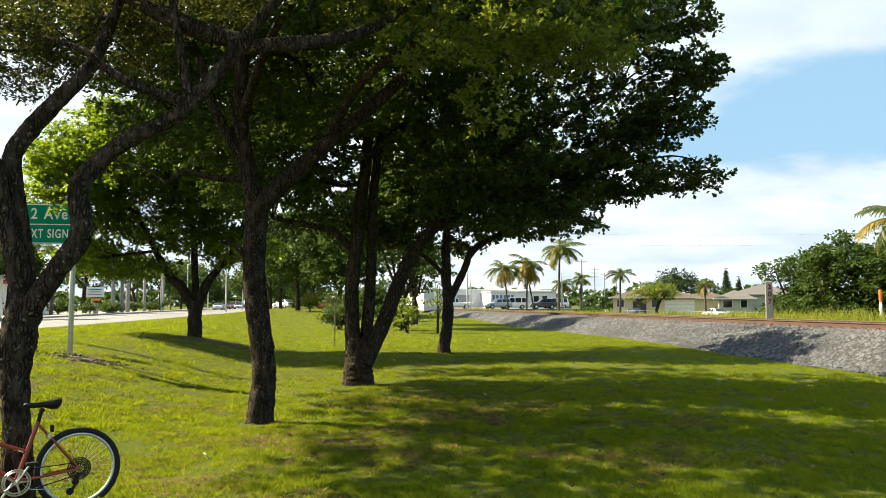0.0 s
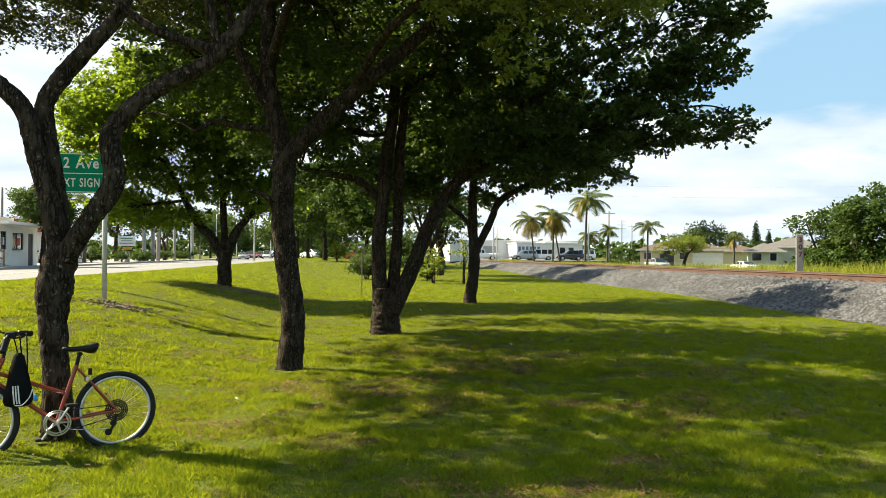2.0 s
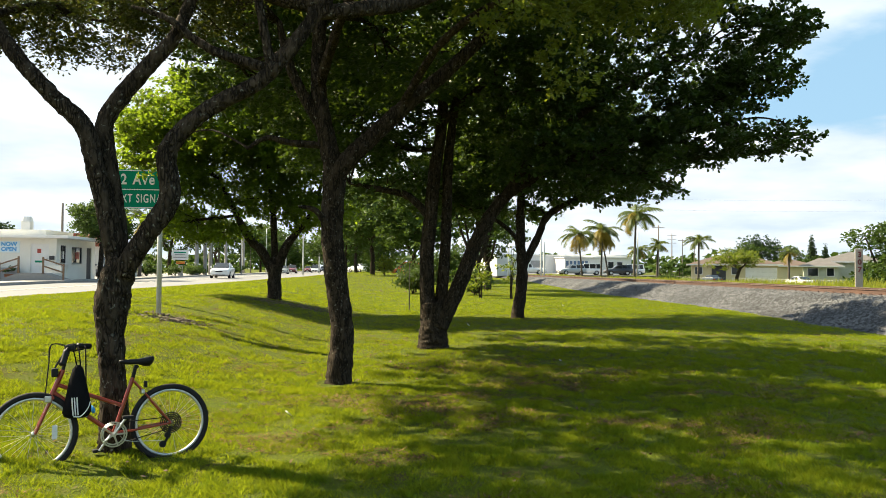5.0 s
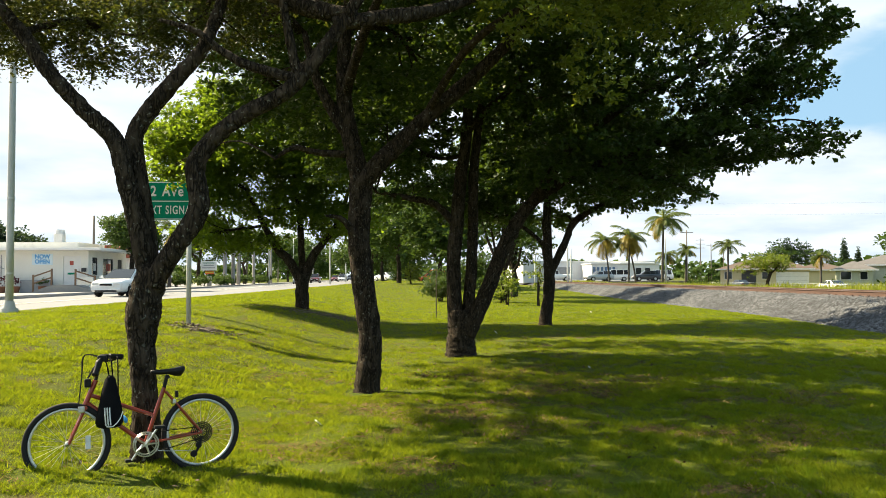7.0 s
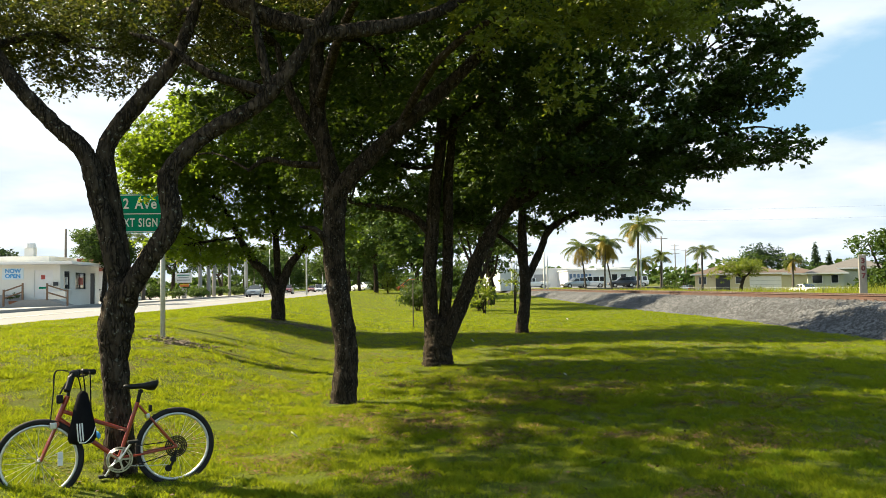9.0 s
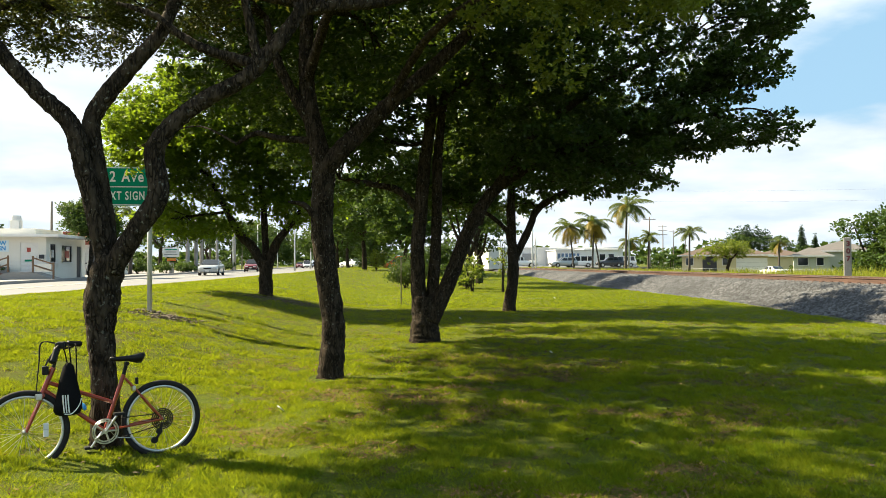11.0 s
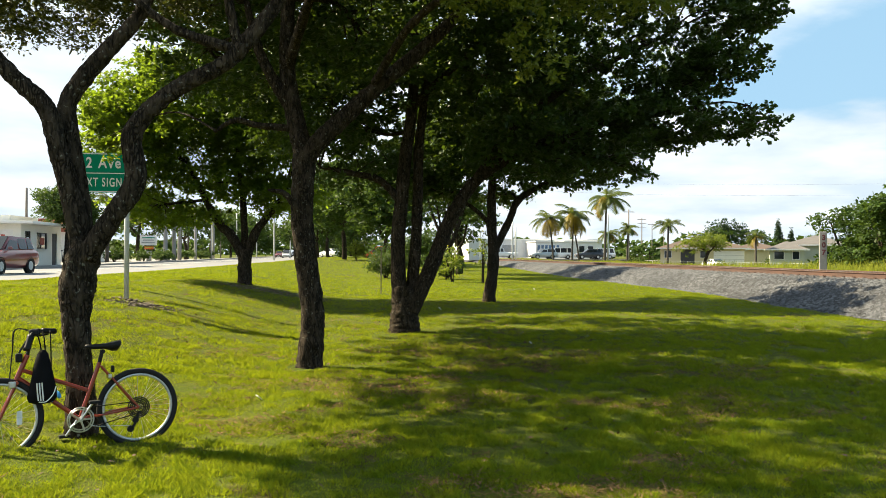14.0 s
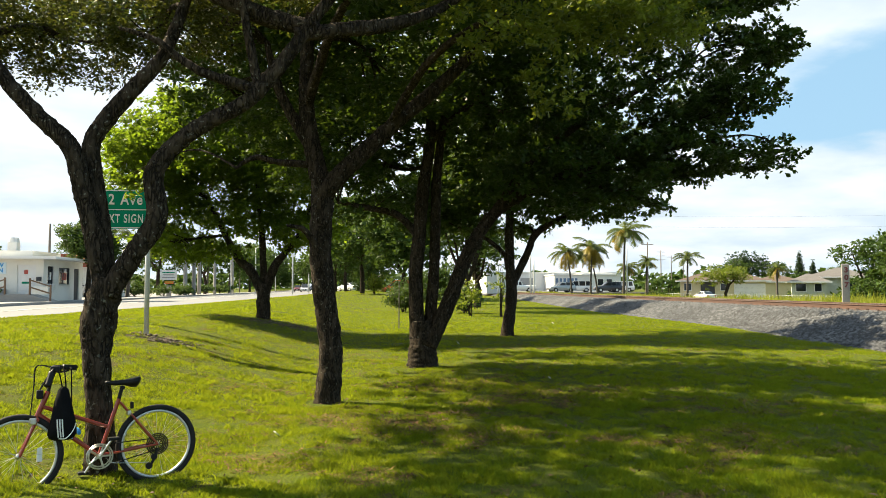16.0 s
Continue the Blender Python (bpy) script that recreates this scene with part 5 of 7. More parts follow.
def carrier_bag(hb):
    """A limp black drawstring bag."""
    t = thing("drawstring_bag", "black drawstring bag with three white stripes hanging from a handlebar", "bag")
    bm = bmesh.new()
    rows = []
    prof = [(0.0, 0.02, 0.025), (-0.03, 0.045, 0.035), (-0.12, 0.07, 0.05), (-0.25, 0.098, 0.065), (-0.33, 0.118, 0.075), (-0.385, 0.124, 0.07), (-0.42, 0.105, 0.045), (-0.435, 0.06, 0.02)]
    for i, (z, w, d) in enumerate(prof):
        row = []
        for j in range(20):
            a = 2 * math.pi * j / 20
            k = 1 + 0.09 * noise.noise((2.2 * math.cos(a), 2.2 * math.sin(a), z * 9)) + 0.04 * math.sin(5 * a + z * 14)
            row.append(bm.verts.new((w * k * math.cos(a) + 0.02 * z, d * k * math.sin(a), z)))
        rows.append(row)
    for a, c in zip(rows, rows[1:]):
        for j in range(20):
            bm.faces.new((a[j], a[(j + 1) % 20], c[(j + 1) % 20], c[j]))
    bm.faces.new(rows[0])
    bm.faces.new(list(reversed(rows[-1])))
    bmesh.ops.recalc_face_normals(bm, faces=bm.faces)
    part("sack", bm, "cloth", t, smooth=True)
    for i in range(3):
        bm = bmesh.new()
        x = -0.055 + 0.021 * i
        tube(bm, [(x, -0.074, -0.26), (x + 0.004, -0.08, -0.33), (x + 0.012, -0.074, -0.405)], 0.006, n=6, steps=3)
        part("stripe", bm, "white", t, "white stripe")
    bm = bmesh.new()
    tube(bm, [(-0.04, -0.07, -0.415), (0.02, -0.076, -0.415), (0.08, -0.058, -0.36), (0.105, -0.045, -0.3)], 0.005, n=6)
    part("piping", bm, "white", t, "thin white piping")
    for x, e in ((-0.01, (-0.06, 0.06, 0.145)), (0.02, (0.0, 0.07, 0.15)), (0.07, (0.07, 0.17, 0.15))):
        bm = bmesh.new()
        tube(bm, [(x, -0.01, -0.02 if x < 0.05 else -0.3), ((x + e[0]) / 2, e[1] * 0.5 - 0.02, 0.1), e], 0.006, n=6)
        part("drawstring", bm, "cloth", t)
    return t


bike, hb = bicycle()
BIKE = pose(-1.568, 6.70, -0.012, -4, 0, 23.9)
bike.matrix_basis = BIKE
bag = carrier_bag(hb)
bag.matrix_basis = BIKE @ Matrix.Translation(hb + Vector((0.06, -0.07, -0.14))) @ Matrix.Diagonal((0.86, 0.9, 0.97, 1))


# ---------------------------------------------------------------- vehicles
CARS = {  # length, width, wheel radius, lower hull stations (x, half width, bottom, top), cabin (x, half width at belt, at roof, roof z), belt z
    "sedan": dict(L=4.7, W=1.78, r=0.32, axles=(-1.35, 1.38),
                  hull=[(-2.35, 0.76, 0.40, 0.90), (-2.26, 0.84, 0.28, 1.00), (-1.6, 0.88, 0.22, 1.02), (0.0, 0.89, 0.2, 0.97), (1.0, 0.88, 0.22, 0.96), (1.8, 0.86, 0.25, 0.90), (2.2, 0.83, 0.27, 0.83), (2.36, 0.74, 0.32, 0.73)],
                  cabin=[(-1.75, 0.72, 1.00), (-0.90, 0.61, 1.42), (0.10, 0.61, 1.44), (1.10, 0.76, 0.96)], pillars=(-0.92, -0.35, 0.22)),
    "suv": dict(L=4.5, W=1.82, r=0.36, axles=(-1.3, 1.32),
                hull=[(-2.25, 0.76, 0.42, 1.0), (-2.2, 0.86, 0.34, 1.08), (-1.4, 0.9, 0.28, 1.10), (0.0, 0.91, 0.26, 1.08), (0.9, 0.9, 0.28, 1.06), (1.8, 0.87, 0.32, 0.96), (2.15, 0.8, 0.34, 0.86), (2.25, 0.68, 0.42, 0.74)],
                cabin=[(-2.12, 0.7, 1.08), (-1.85, 0.62, 1.62), (0.1, 0.63, 1.68), (0.95, 0.72, 1.06)], pillars=(-1.3, -0.5, 0.2)),
    "pickup": dict(L=5.6, W=1.92, r=0.38, axles=(-1.75, 1.85),
                   hull=[(-2.8, 0.86, 0.5, 1.08), (-2.75, 0.94, 0.42, 1.12), (-0.6, 0.95, 0.36, 1.12), (0.0, 0.96, 0.34, 1.12), (1.2, 0.95, 0.36, 1.12), (2.3, 0.92, 0.4, 1.04), (2.7, 0.86, 0.42, 0.94), (2.8, 0.74, 0.5, 0.8)],
                   cabin=[(-0.72, 0.8, 1.10), (-0.6, 0.68, 1.72), (0.6, 0.68, 1.75), (1.4, 0.78, 1.10)], pillars=(-0.6, 0.0, 0.6)),
    "van": dict(L=4.9, W=1.9, r=0.35, axles=(-1.5, 1.5),
                hull=[(-2.45, 0.84, 0.4, 1.05), (-2.4, 0.92, 0.32, 1.10), (-1.0, 0.94, 0.28, 1.10), (0.3, 0.95, 0.26, 1.08), (1.2, 0.93, 0.28, 1.06), (2.0, 0.9, 0.32, 0.92), (2.35, 0.82, 0.34, 0.8), (2.45, 0.7, 0.42, 0.7)],
                cabin=[(-2.4, 0.8, 1.08), (-2.2, 0.72, 1.85), (0.5, 0.72, 1.9), (1.7, 0.8, 1.02)], pillars=(-1.4, -0.3, 0.6)),
}


def car(label, kind, paint, m, category="car"):
    """A vehicle heading for +x, standing on z = 0."""
    c = CARS[kind]
    t = thing("pickup_truck" if kind == "pickup" else category, label, category, m)
    bm = bmesh.new()
    rows = []
    line = np.array(c["hull"])
    at = np.unique(np.concatenate([np.linspace(line[0, 0], line[-1, 0], 30), line[:, 0]]))
    smooth_line = []
    for x in at:
        near = np.exp(-((line[0, 0] + np.linspace(0, 1, 160) * (line[-1, 0] - line[0, 0]) - x) / 0.12) ** 2)
        q = line[0, 0] + np.linspace(0, 1, 160) * (line[-1, 0] - line[0, 0])
        smooth_line.append((x, *[float((np.interp(q, line[:, 0], line[:, k]) * near).sum() / near.sum()) for k in (1, 2, 3)]))
    for x, w, z0, z1 in smooth_line:
        h = z1 - z0
        sec = [(0.9, 0), (0.985, 0.16), (1.0, 0.5), (0.985, 0.78), (0.93, 0.93), (0.80, 1.0)]
        pts = [(w * a, z0 + h * b) for a, b in sec]
        row = [bm.verts.new((x, y, z)) for y, z in pts] + [bm.verts.new((x, -y, z)) for y, z in reversed(pts)]
        rows.append(row)
    for a, b in zip(rows, rows[1:]):
        n = len(a)
        for j in range(n):
            bm.faces.new((a[j], a[(j + 1) % n], b[(j + 1) % n], b[j]))
    bm.faces.new(list(reversed(rows[0])))
    bm.faces.new(rows[-1])
    bmesh.ops.recalc_face_normals(bm, faces=bm.faces)
    body = part("body", bm, paint, t, smooth=True)
    (xa, wa, za), (xb, wb, zb), (xc, wc, zc), (xd, wd, zd) = c["cabin"]
    bm = bmesh.new()
    base = [(xa, wa, za - 0.03), (xb, wd + 0.04, za - 0.03), (xc, wd + 0.04, zd - 0.03), (xd, wd, zd - 0.03)]
    left = [bm.verts.new((x, w, z)) for x, w, z in base]
    right = [bm.verts.new((x, -w, z)) for x, w, z in base]
    tl = [bm.verts.new((xb, wb, zb)), bm.verts.new((xc, wc if kind != "sedan" else wb, zc))]
    tr = [bm.verts.new((xb, -wb, zb)), bm.verts.new((xc, -wb, zc))]
    for s, top in ((left, tl), (right, tr)):
        bm.faces.new((s[0], s[1], top[0]))
        bm.faces.new((s[1], s[2], top[1], top[0]))
        bm.faces.new((s[2], s[3], top[1]))
    bm.faces.new((left[0], tl[0], tr[0], right[0]))
    bm.faces.new((tl[0], tl[1], tr[1], tr[0]))
    bm.faces.new((tl[1], left[3], right[3], tr[1]))
    bmesh.ops.recalc_face_normals(bm, faces=bm.faces)
    bmesh.ops.bevel(bm, geom=list(bm.edges), offset=0.035, segments=2, affect="EDGES")
    part("cabin", bm, paint, t)

    def pane(name, corners, push, parent):
        """A glass sheet over four corners, shrunk a little and set proud."""
        cs = [Vector(p) for p in corners]
        mid = sum(cs, Vector()) / len(cs)
        nrm = (cs[1] - cs[0]).cross(cs[-1] - cs[0]).normalized()
        if nrm.dot(Vector(push)) < 0:
            nrm = -nrm
        b2 = bmesh.new()
        v = [b2.verts.new(mid + (p - mid) * 0.95 + nrm * 0.014) for p in cs]
        f = b2.faces.new(v)
        r = bmesh.ops.extrude_face_region(b2, geom=[f])
        for q in r["geom"]:
            if isinstance(q, bmesh.types.BMVert):
                q.co -= nrm * 0.03
        bmesh.ops.recalc_face_normals(b2, faces=b2.faces)
        return part(name, b2, "glass", parent)

    pane("windscreen", [(xd, wd, zd), (xd, -wd, zd), (xc, -wb, zc), (xc, wb, zc)], (1, 0, 0.5), t)
    pane("rear_window", [(xa, wa, za), (xa, -wa, za), (xb, -wb, zb), (xb, wb, zb)], (-1, 0, 0.5), t)
    px = c["pillars"]
    lo, hi = zd + 0.03, zb - 0.035
    base_w = wd + 0.04
    top_w = base_w + (wb - base_w) * (hi - zd) / (zb - zd)
    spans = {"sedan": [(xa + 0.62 * (xb - xa), xb + 0.10, px[1] - 0.04, px[1] - 0.04)],
             "pickup": [(px[0] + 0.06, px[0] + 0.10, px[1] - 0.04, px[1] - 0.04)]}.get(kind, [(xa + 0.22, xb + 0.12, px[0] - 0.04, px[0] - 0.04), (px[0] + 0.04, px[0] + 0.04, px[1] - 0.04, px[1] - 0.04)])
    spans.append((px[1] + 0.04, px[1] + 0.04, xd - 0.22, xc - 0.02))
    for s in (-1, 1):
        for b0, t0, b1, t1 in spans:
            pane("side_window", [(b0, base_w * s, lo), (b1, base_w * s, lo), (t1, top_w * s, hi), (t0, top_w * s, hi)], (0, s, 0.2), t)
        part("wing_mirror", boxes(((xd - 0.35, (wd + 0.2) * s, zd + 0.08), (0.1, 0.18, 0.12)), bevel=0.03), paint, t)
        part("headlight", boxes(((c["hull"][-1][0] - 0.09, c["hull"][-1][1] * 0.74 * s, c["hull"][-1][3] - 0.05), (0.22, 0.36, 0.12)), bevel=0.04), "headlight", t)
        part("tail_light", boxes(((c["hull"][0][0] + 0.02, 0.6 * s, c["hull"][0][3] - 0.12), (0.08, 0.28, 0.16)), bevel=0.02), "taillight", t)
        for x in c["axles"]:
            w = new("wheel")
            w.empty_display_size = 0.1
            w.parent = t
            w.matrix_basis = Matrix.Translation((x, (c["W"] / 2 - 0.10) * s, c["r"]))
            bm = bmesh.new()
            cyl(bm, (0, -0.1, 0), (0, 0.1, 0), c["r"], n=24)
            bmesh.ops.bevel(bm, geom=[e for e in bm.edges if abs(e.verts[0].co.y - e.verts[1].co.y) < 1e-4], offset=0.03, segments=2, affect="EDGES")
            part("tyre", bm, "rubber", w)
            bm = bmesh.new()
            cyl(bm, (0, 0.085 * s, 0), (0, 0.108 * s, 0), c["r"] * 0.62, c["r"] * 0.56, n=20)
            for i in range(5):
                a = i * 2 * math.pi / 5
                box(bm, (c["r"] * 0.33 * math.cos(a), 0.112 * s, c["r"] * 0.33 * math.sin(a)), (0.07, 0.02, 0.07), 0.008)
            part("rim", bm, "galv", w)
            bm = bmesh.new()
            ring(bm, (x, c["W"] / 2 * s - 0.02 * s, c["r"]), (0, 1, 0), c["r"] + 0.03, 0.018, n=24, k=6)
            part("wheel_arch", bm, "black", t)
    hx = c["hull"][-1][0]
    part("grille", boxes(((hx - 0.005, 0, c["hull"][-1][3] - 0.09), (0.05, 0.62, 0.10)), bevel=0.01), "black", t)
    part("bumper", boxes(((hx - 0.03, 0, c["hull"][-1][2] + 0.08), (0.12, 1.5, 0.09)), bevel=0.03), paint if kind == "sedan" else "black", t)
    part("air_intake", boxes(((hx + 0.004, 0, c["hull"][-1][2] + 0.0), (0.06, 1.1, 0.07)), bevel=0.01), "black", t)
    part("number_plate", boxes(((hx + 0.035, 0, c["hull"][-1][2] + 0.10), (0.012, 0.31, 0.11))), "white", t)
    part("rear_bumper", boxes(((-hx + 0.02, 0, c["hull"][0][2] + 0.05), (0.12, 1.55, 0.14)), bevel=0.03), paint if kind == "sedan" else "black", t)
    if kind == "pickup":
        part("bed", boxes(((-1.78, 0, 1.121), (1.9, 1.5, 0.02))), "black", t)
    return t


ROAD_TOP, LANE = 0.68, -13.9
sedan_white = car("white four-door sedan driving along the road", "sedan", "car_white", pose(LANE, 120, ROAD_TOP, 0, 0, -90))
sedan_silver = car("silver sedan driving along the road", "sedan", "car_silver", pose(LANE, 150, ROAD_TOP, 0, 0, -90))
suv_red = car("dark red sport utility car driving along the road", "suv", "car_red", pose(LANE, 170, ROAD_TOP, 0, 0, -90))
SIDE, SIDE_TOP = 54.0, -0.335
sedan_side = car("white sedan on the street beyond the railway", "sedan", "car_white", pose(SIDE, 75, SIDE_TOP, 0, 0, 90))
sedan_dark = car("dark sedan on the street beyond the railway", "sedan", "car_dark", pose(SIDE, 95, SIDE_TOP, 0, 0, 90))
pickup_side = car("silver pickup truck on the street beyond the railway", "pickup", "car_silver", pose(SIDE - 2.5, 110, SIDE_TOP, 0, 0, -90))
# waiting far down the road
for x, y, k, p, l in ((-14.4, 205, "suv", "car_red", "red car waiting far down the road"), (-14.4, 222, "sedan", "car_dark", "dark car waiting far down the road"),
                      (-12.0, 235, "suv", "car_dark", "dark car far down the road"), (-11.6, 190, "van", "car_white", "white van far down the road")):
    car(l, k, p, pose(x, y, ROAD_TOP, 0, 0, -90))

# ---------------------------------------------------------------- shop across the road
BX, BY, BZ = -20.05, 53.2, 0.72
shop = thing("shop", "low white flat-roofed shop with a side entrance ramp", "shop", pose(BX, BY, BZ))
LX, LY, HT, TH = 26.0, 7.4, 2.78, 0.2
DX0, DX1, DB, DH = -1.62, -0.48, 0.5, 2.42
for c, sz in ((((DX0 - LX) / 2, TH / 2, HT / 2), (LX + DX0, TH, HT)), ((DX1 / 2, TH / 2, HT / 2), (-DX1, TH, HT)),
              (((DX0 + DX1) / 2, TH / 2, (HT + DH) / 2), (DX1 - DX0, TH, HT - DH)), (((DX0 + DX1) / 2, TH / 2, DB / 2), (DX1 - DX0, TH, DB))):
    part("wall", boxes((c, sz)), "stucco", shop)
# the wall along the street, with two windows and a side door
openings = [(0.7, 1.7, 1.15, 2.35), (2.7, 4.7, 1.15, 2.3), (5.6, 6.6, 0.05, 2.3)]
cur = TH
for a, b, lo, hi in openings:
    part("wall", boxes(((-TH / 2, (cur + a) / 2, HT / 2), (TH, a - cur, HT))), "stucco", shop)
    if lo > 0.1:
        part("wall", boxes(((-TH / 2, (a + b) / 2, lo / 2), (TH, b - a, lo))), "stucco", shop)
    part("wall", boxes(((-TH / 2, (a + b) / 2, (hi + HT) / 2), (TH, b - a, HT - hi))), "stucco", shop)
    cur = b
part("wall", boxes(((-TH / 2, (cur + LY) / 2, HT / 2), (TH, LY - cur, HT))), "stucco", shop)
part("wall", boxes(((-LX / 2, LY - TH / 2, HT / 2), (LX - 2 * TH, TH, HT))), "stucco", shop)
part("wall", boxes(((-LX + TH / 2, LY / 2, HT / 2), (TH, LY - 2 * TH, HT))), "stucco", shop)
for a, b, lo, hi in openings[:2]:
    w = part("window", boxes(((-TH / 2, a + 0.03, (lo + hi) / 2), (0.1, 0.06, hi - lo)), ((-TH / 2, b - 0.03, (lo + hi) / 2), (0.1, 0.06, hi - lo)),
                             ((-TH / 2, (a + b) / 2, hi - 0.03), (0.1, b - a - 0.12, 0.06)), ((-TH / 2, (a + b) / 2, (lo + hi) / 2), (0.08, 0.05, hi - lo - 0.12))), "dark", shop)
    part("pane", boxes(((-TH / 2, (a + b) / 2, (lo + hi) / 2), (0.02, b - a - 0.12, hi - lo - 0.12))), "glass", w)
    part("window_sill", boxes(((0.03, (a + b) / 2, lo - 0.03), (0.16, b - a + 0.1, 0.06))), "white", w)
    part("poster", boxes(((-TH / 2 + 0.02, a + (b - a) * 0.62, lo + 0.55), (0.012, (b - a) * 0.4, 0.5))), "red_panel" if a > 2 else "white", w)
part("side_door", boxes(((-TH / 2, 6.1, 1.17), (0.06, 1.0, 2.25))), "dark", shop)
door = part("door", boxes((((DX0 + DX1) / 2, 0.09, (DB + DH) / 2), (DX1 - DX0, 0.06, DH - DB)), bevel=0.01), "white", shop)
part("handle", boxes(((DX1 - 0.12, 0.035, 1.45), (0.05, 0.05, 0.14)), bevel=0.01), "chrome", door)
part("notice", boxes((((DX0 + DX1) / 2 - 0.05, 0.05, 1.95), (0.24, 0.012, 0.28))), "red_panel", door, "small red and white notice")
part("notice", boxes((((DX0 + DX1) / 2 - 0.05, 0.05, 1.25), (0.5, 0.012, 0.13))), "sign", door, "small green notice")
part("letterbox", boxes(((-0.26, -0.06, 1.5), (0.3, 0.12, 0.26)), bevel=0.02), "dark", shop)
part("roof", boxes(((-LX / 2 + 0.3, LY / 2 - 0.1, HT + 0.09), (LX + 1.4, LY + 1.2, 0.18)), bevel=0.02), "white", shop, "flat white roof with a deep edge")
part("parapet", boxes(((-10.5, 4.6, HT + 0.42), (18.0, 5.0, 0.48))), "stucco", shop)
bm = bmesh.new()
box(bm, (-2.9, 2.5, HT + 0.7), (0.6, 0.6, 1.1), 0.02)
cyl(bm, (-2.9, 2.5, HT + 1.2), (-2.9, 2.5, HT + 1.55), 0.38, 0.3, n=16)
part("roof_vent", bm, "galv", shop, "square metal roof vent with a round cap")
ban = part("banner", boxes(((-2.96, -0.02, 2.2), (1.32, 0.03, 0.74))), "banner", shop, "pale banner with blue letters")
words("lettering", "NOW", 0.37, "blue", ban, pose(-2.96, -0.04, 2.37, 90, 0, 0), 0.003, 0.015)
words("lettering", "OPEN", 0.37, "blue", ban, pose(-2.96, -0.04, 2.04, 90, 0, 0), 0.003, 0.015)
bm = bmesh.new()
tube(bm, [(-8, -0.03, 1.9), (-7.0, -0.03, 1.62), (-6.2, -0.03, 1.7), (-5.4, -0.03, 1.6)], 0.02, n=6)
cyl(bm, (-5.6, -0.03, 0.6), (-5.6, -0.03, 2.5), 0.025, n=8)
part("cable", bm, "grey_letter", shop)
part("planter_wall", boxes(((-3.1, -0.5, 0.42), (1.9, 0.5, 0.84)), bevel=0.02), "grey_letter", shop)

ramp_ = thing("entrance_ramp", "concrete entrance ramp with weathered wooden rails", "ramp", pose(BX, BY, BZ))
bm = bmesh.new()
prism(bm, [(-3.2, -0.04), (1.2, -0.04), (1.2, 0.0), (-0.3, 0.5), (-1.8, 0.5)], -1.5, -0.01)
part("slope", bm, "concrete", ramp_)
for x0, x1, y, z0, z1 in ((-2.9, -1.75, -1.45, 0.1, 0.5), (-0.25, 1.0, -1.45, 0.46, 0.05)):
    for x, z in ((x0, z0), (x1, z1)):
        part("post", boxes(((x, y, z + 0.52), (0.1, 0.1, 1.1)), bevel=0.01), "wood", ramp_)
    for h in (0.95, 0.5):
        bm = bmesh.new()
        cyl(bm, (x0, y, z0 + h), (x1, y, z1 + h), 0.045, n=6)
        part("handrail", bm, "wood", ramp_)
part("board", boxes(((0.35, -1.4, 0.75), (1.0, 0.04, 0.5)), bevel=0.01), "stucco", ramp_)

for i, (x, w) in enumerate(((-5.2, 1.6), (-4.3, 0.9), (-2.5, 0.9))):
    X, Y = BX + x, BY - 0.9
    t = thing("planter", "round planter with dark red foliage beside the shop wall", "planter", pose(X, Y, BZ), group="planters by the shop")
    bm = bmesh.new()
    cyl(bm, (0, 0, 0), (0, 0, 0.42), 0.24, 0.33, n=16)
    part("pot", bm, "terracotta", t)
    r_ = np.random.default_rng(60 + i)
    v, f = leaves(r_, crown_points(r_, [(0, 0, 0.75, w * 0.4, 0.35, 0.38)], 500, 10, 0.12), 0.7, 0.16, 0.5)
    raw("foliage", v, f, "maroon" if i < 2 else "leaf_far", t)

# houses and sheds behind the shop
for x, y, w, d, h, roof, label in ((-32.5, 86, 14, 10, 3.0, "tile_red", "low house with a red tiled roof behind the shop"), (-54, 132, 20, 12, 4.0, "tile_grey", "low roadside building far down the road")):
    t = thing("building", label, "building", pose(x, y, 0.7))
    part("wall", boxes(((0, 0, h / 2), (w, d, h))), "stucco", t)
    bm = bmesh.new()
    prism(bm, [(-w / 2 - 0.6, h), (w / 2 + 0.6, h), (w / 2 - 2.5, h + 1.3), (-w / 2 + 2.5, h + 1.3)], -d / 2 - 0.6, d / 2 + 0.6)
    part("roof", bm, roof, t)
    for k in range(4):
        part("window", boxes(((-w / 2 + 2 + k * (w - 4) / 3, -d / 2 - 0.02, 1.5), (1.4, 0.06, 1.2))), "glass", t)

# white roadside board on an orange base with a hedge
board = thing("signboard", "white roadside signboard on an orange and yellow base", "signboard", pose(-20.1, 88, 0.72))
face = part("panel", boxes(((0, 0, 2.3), (1.75, 0.18, 1.05)), bevel=0.02), "white", board)
part("base", boxes(((0.05, 0, 1.5), (0.9, 0.2, 0.3))), "orange", board)
part("base_stripe", boxes(((0.05, -0.11, 1.55), (0.85, 0.02, 0.12))), "yellow", board)
part("plinth", boxes(((0.05, 0, 0.55), (0.5, 0.16, 1.25))), "kerb", board)
for z, w, mt in ((2.6, 1.3, "sign"), (2.34, 1.1, "grey_letter"), (2.06, 1.4, "grey_letter")):
    part("unreadable_line", boxes(((0, -0.1, z), (w, 0.02, 0.1))), mt, face)
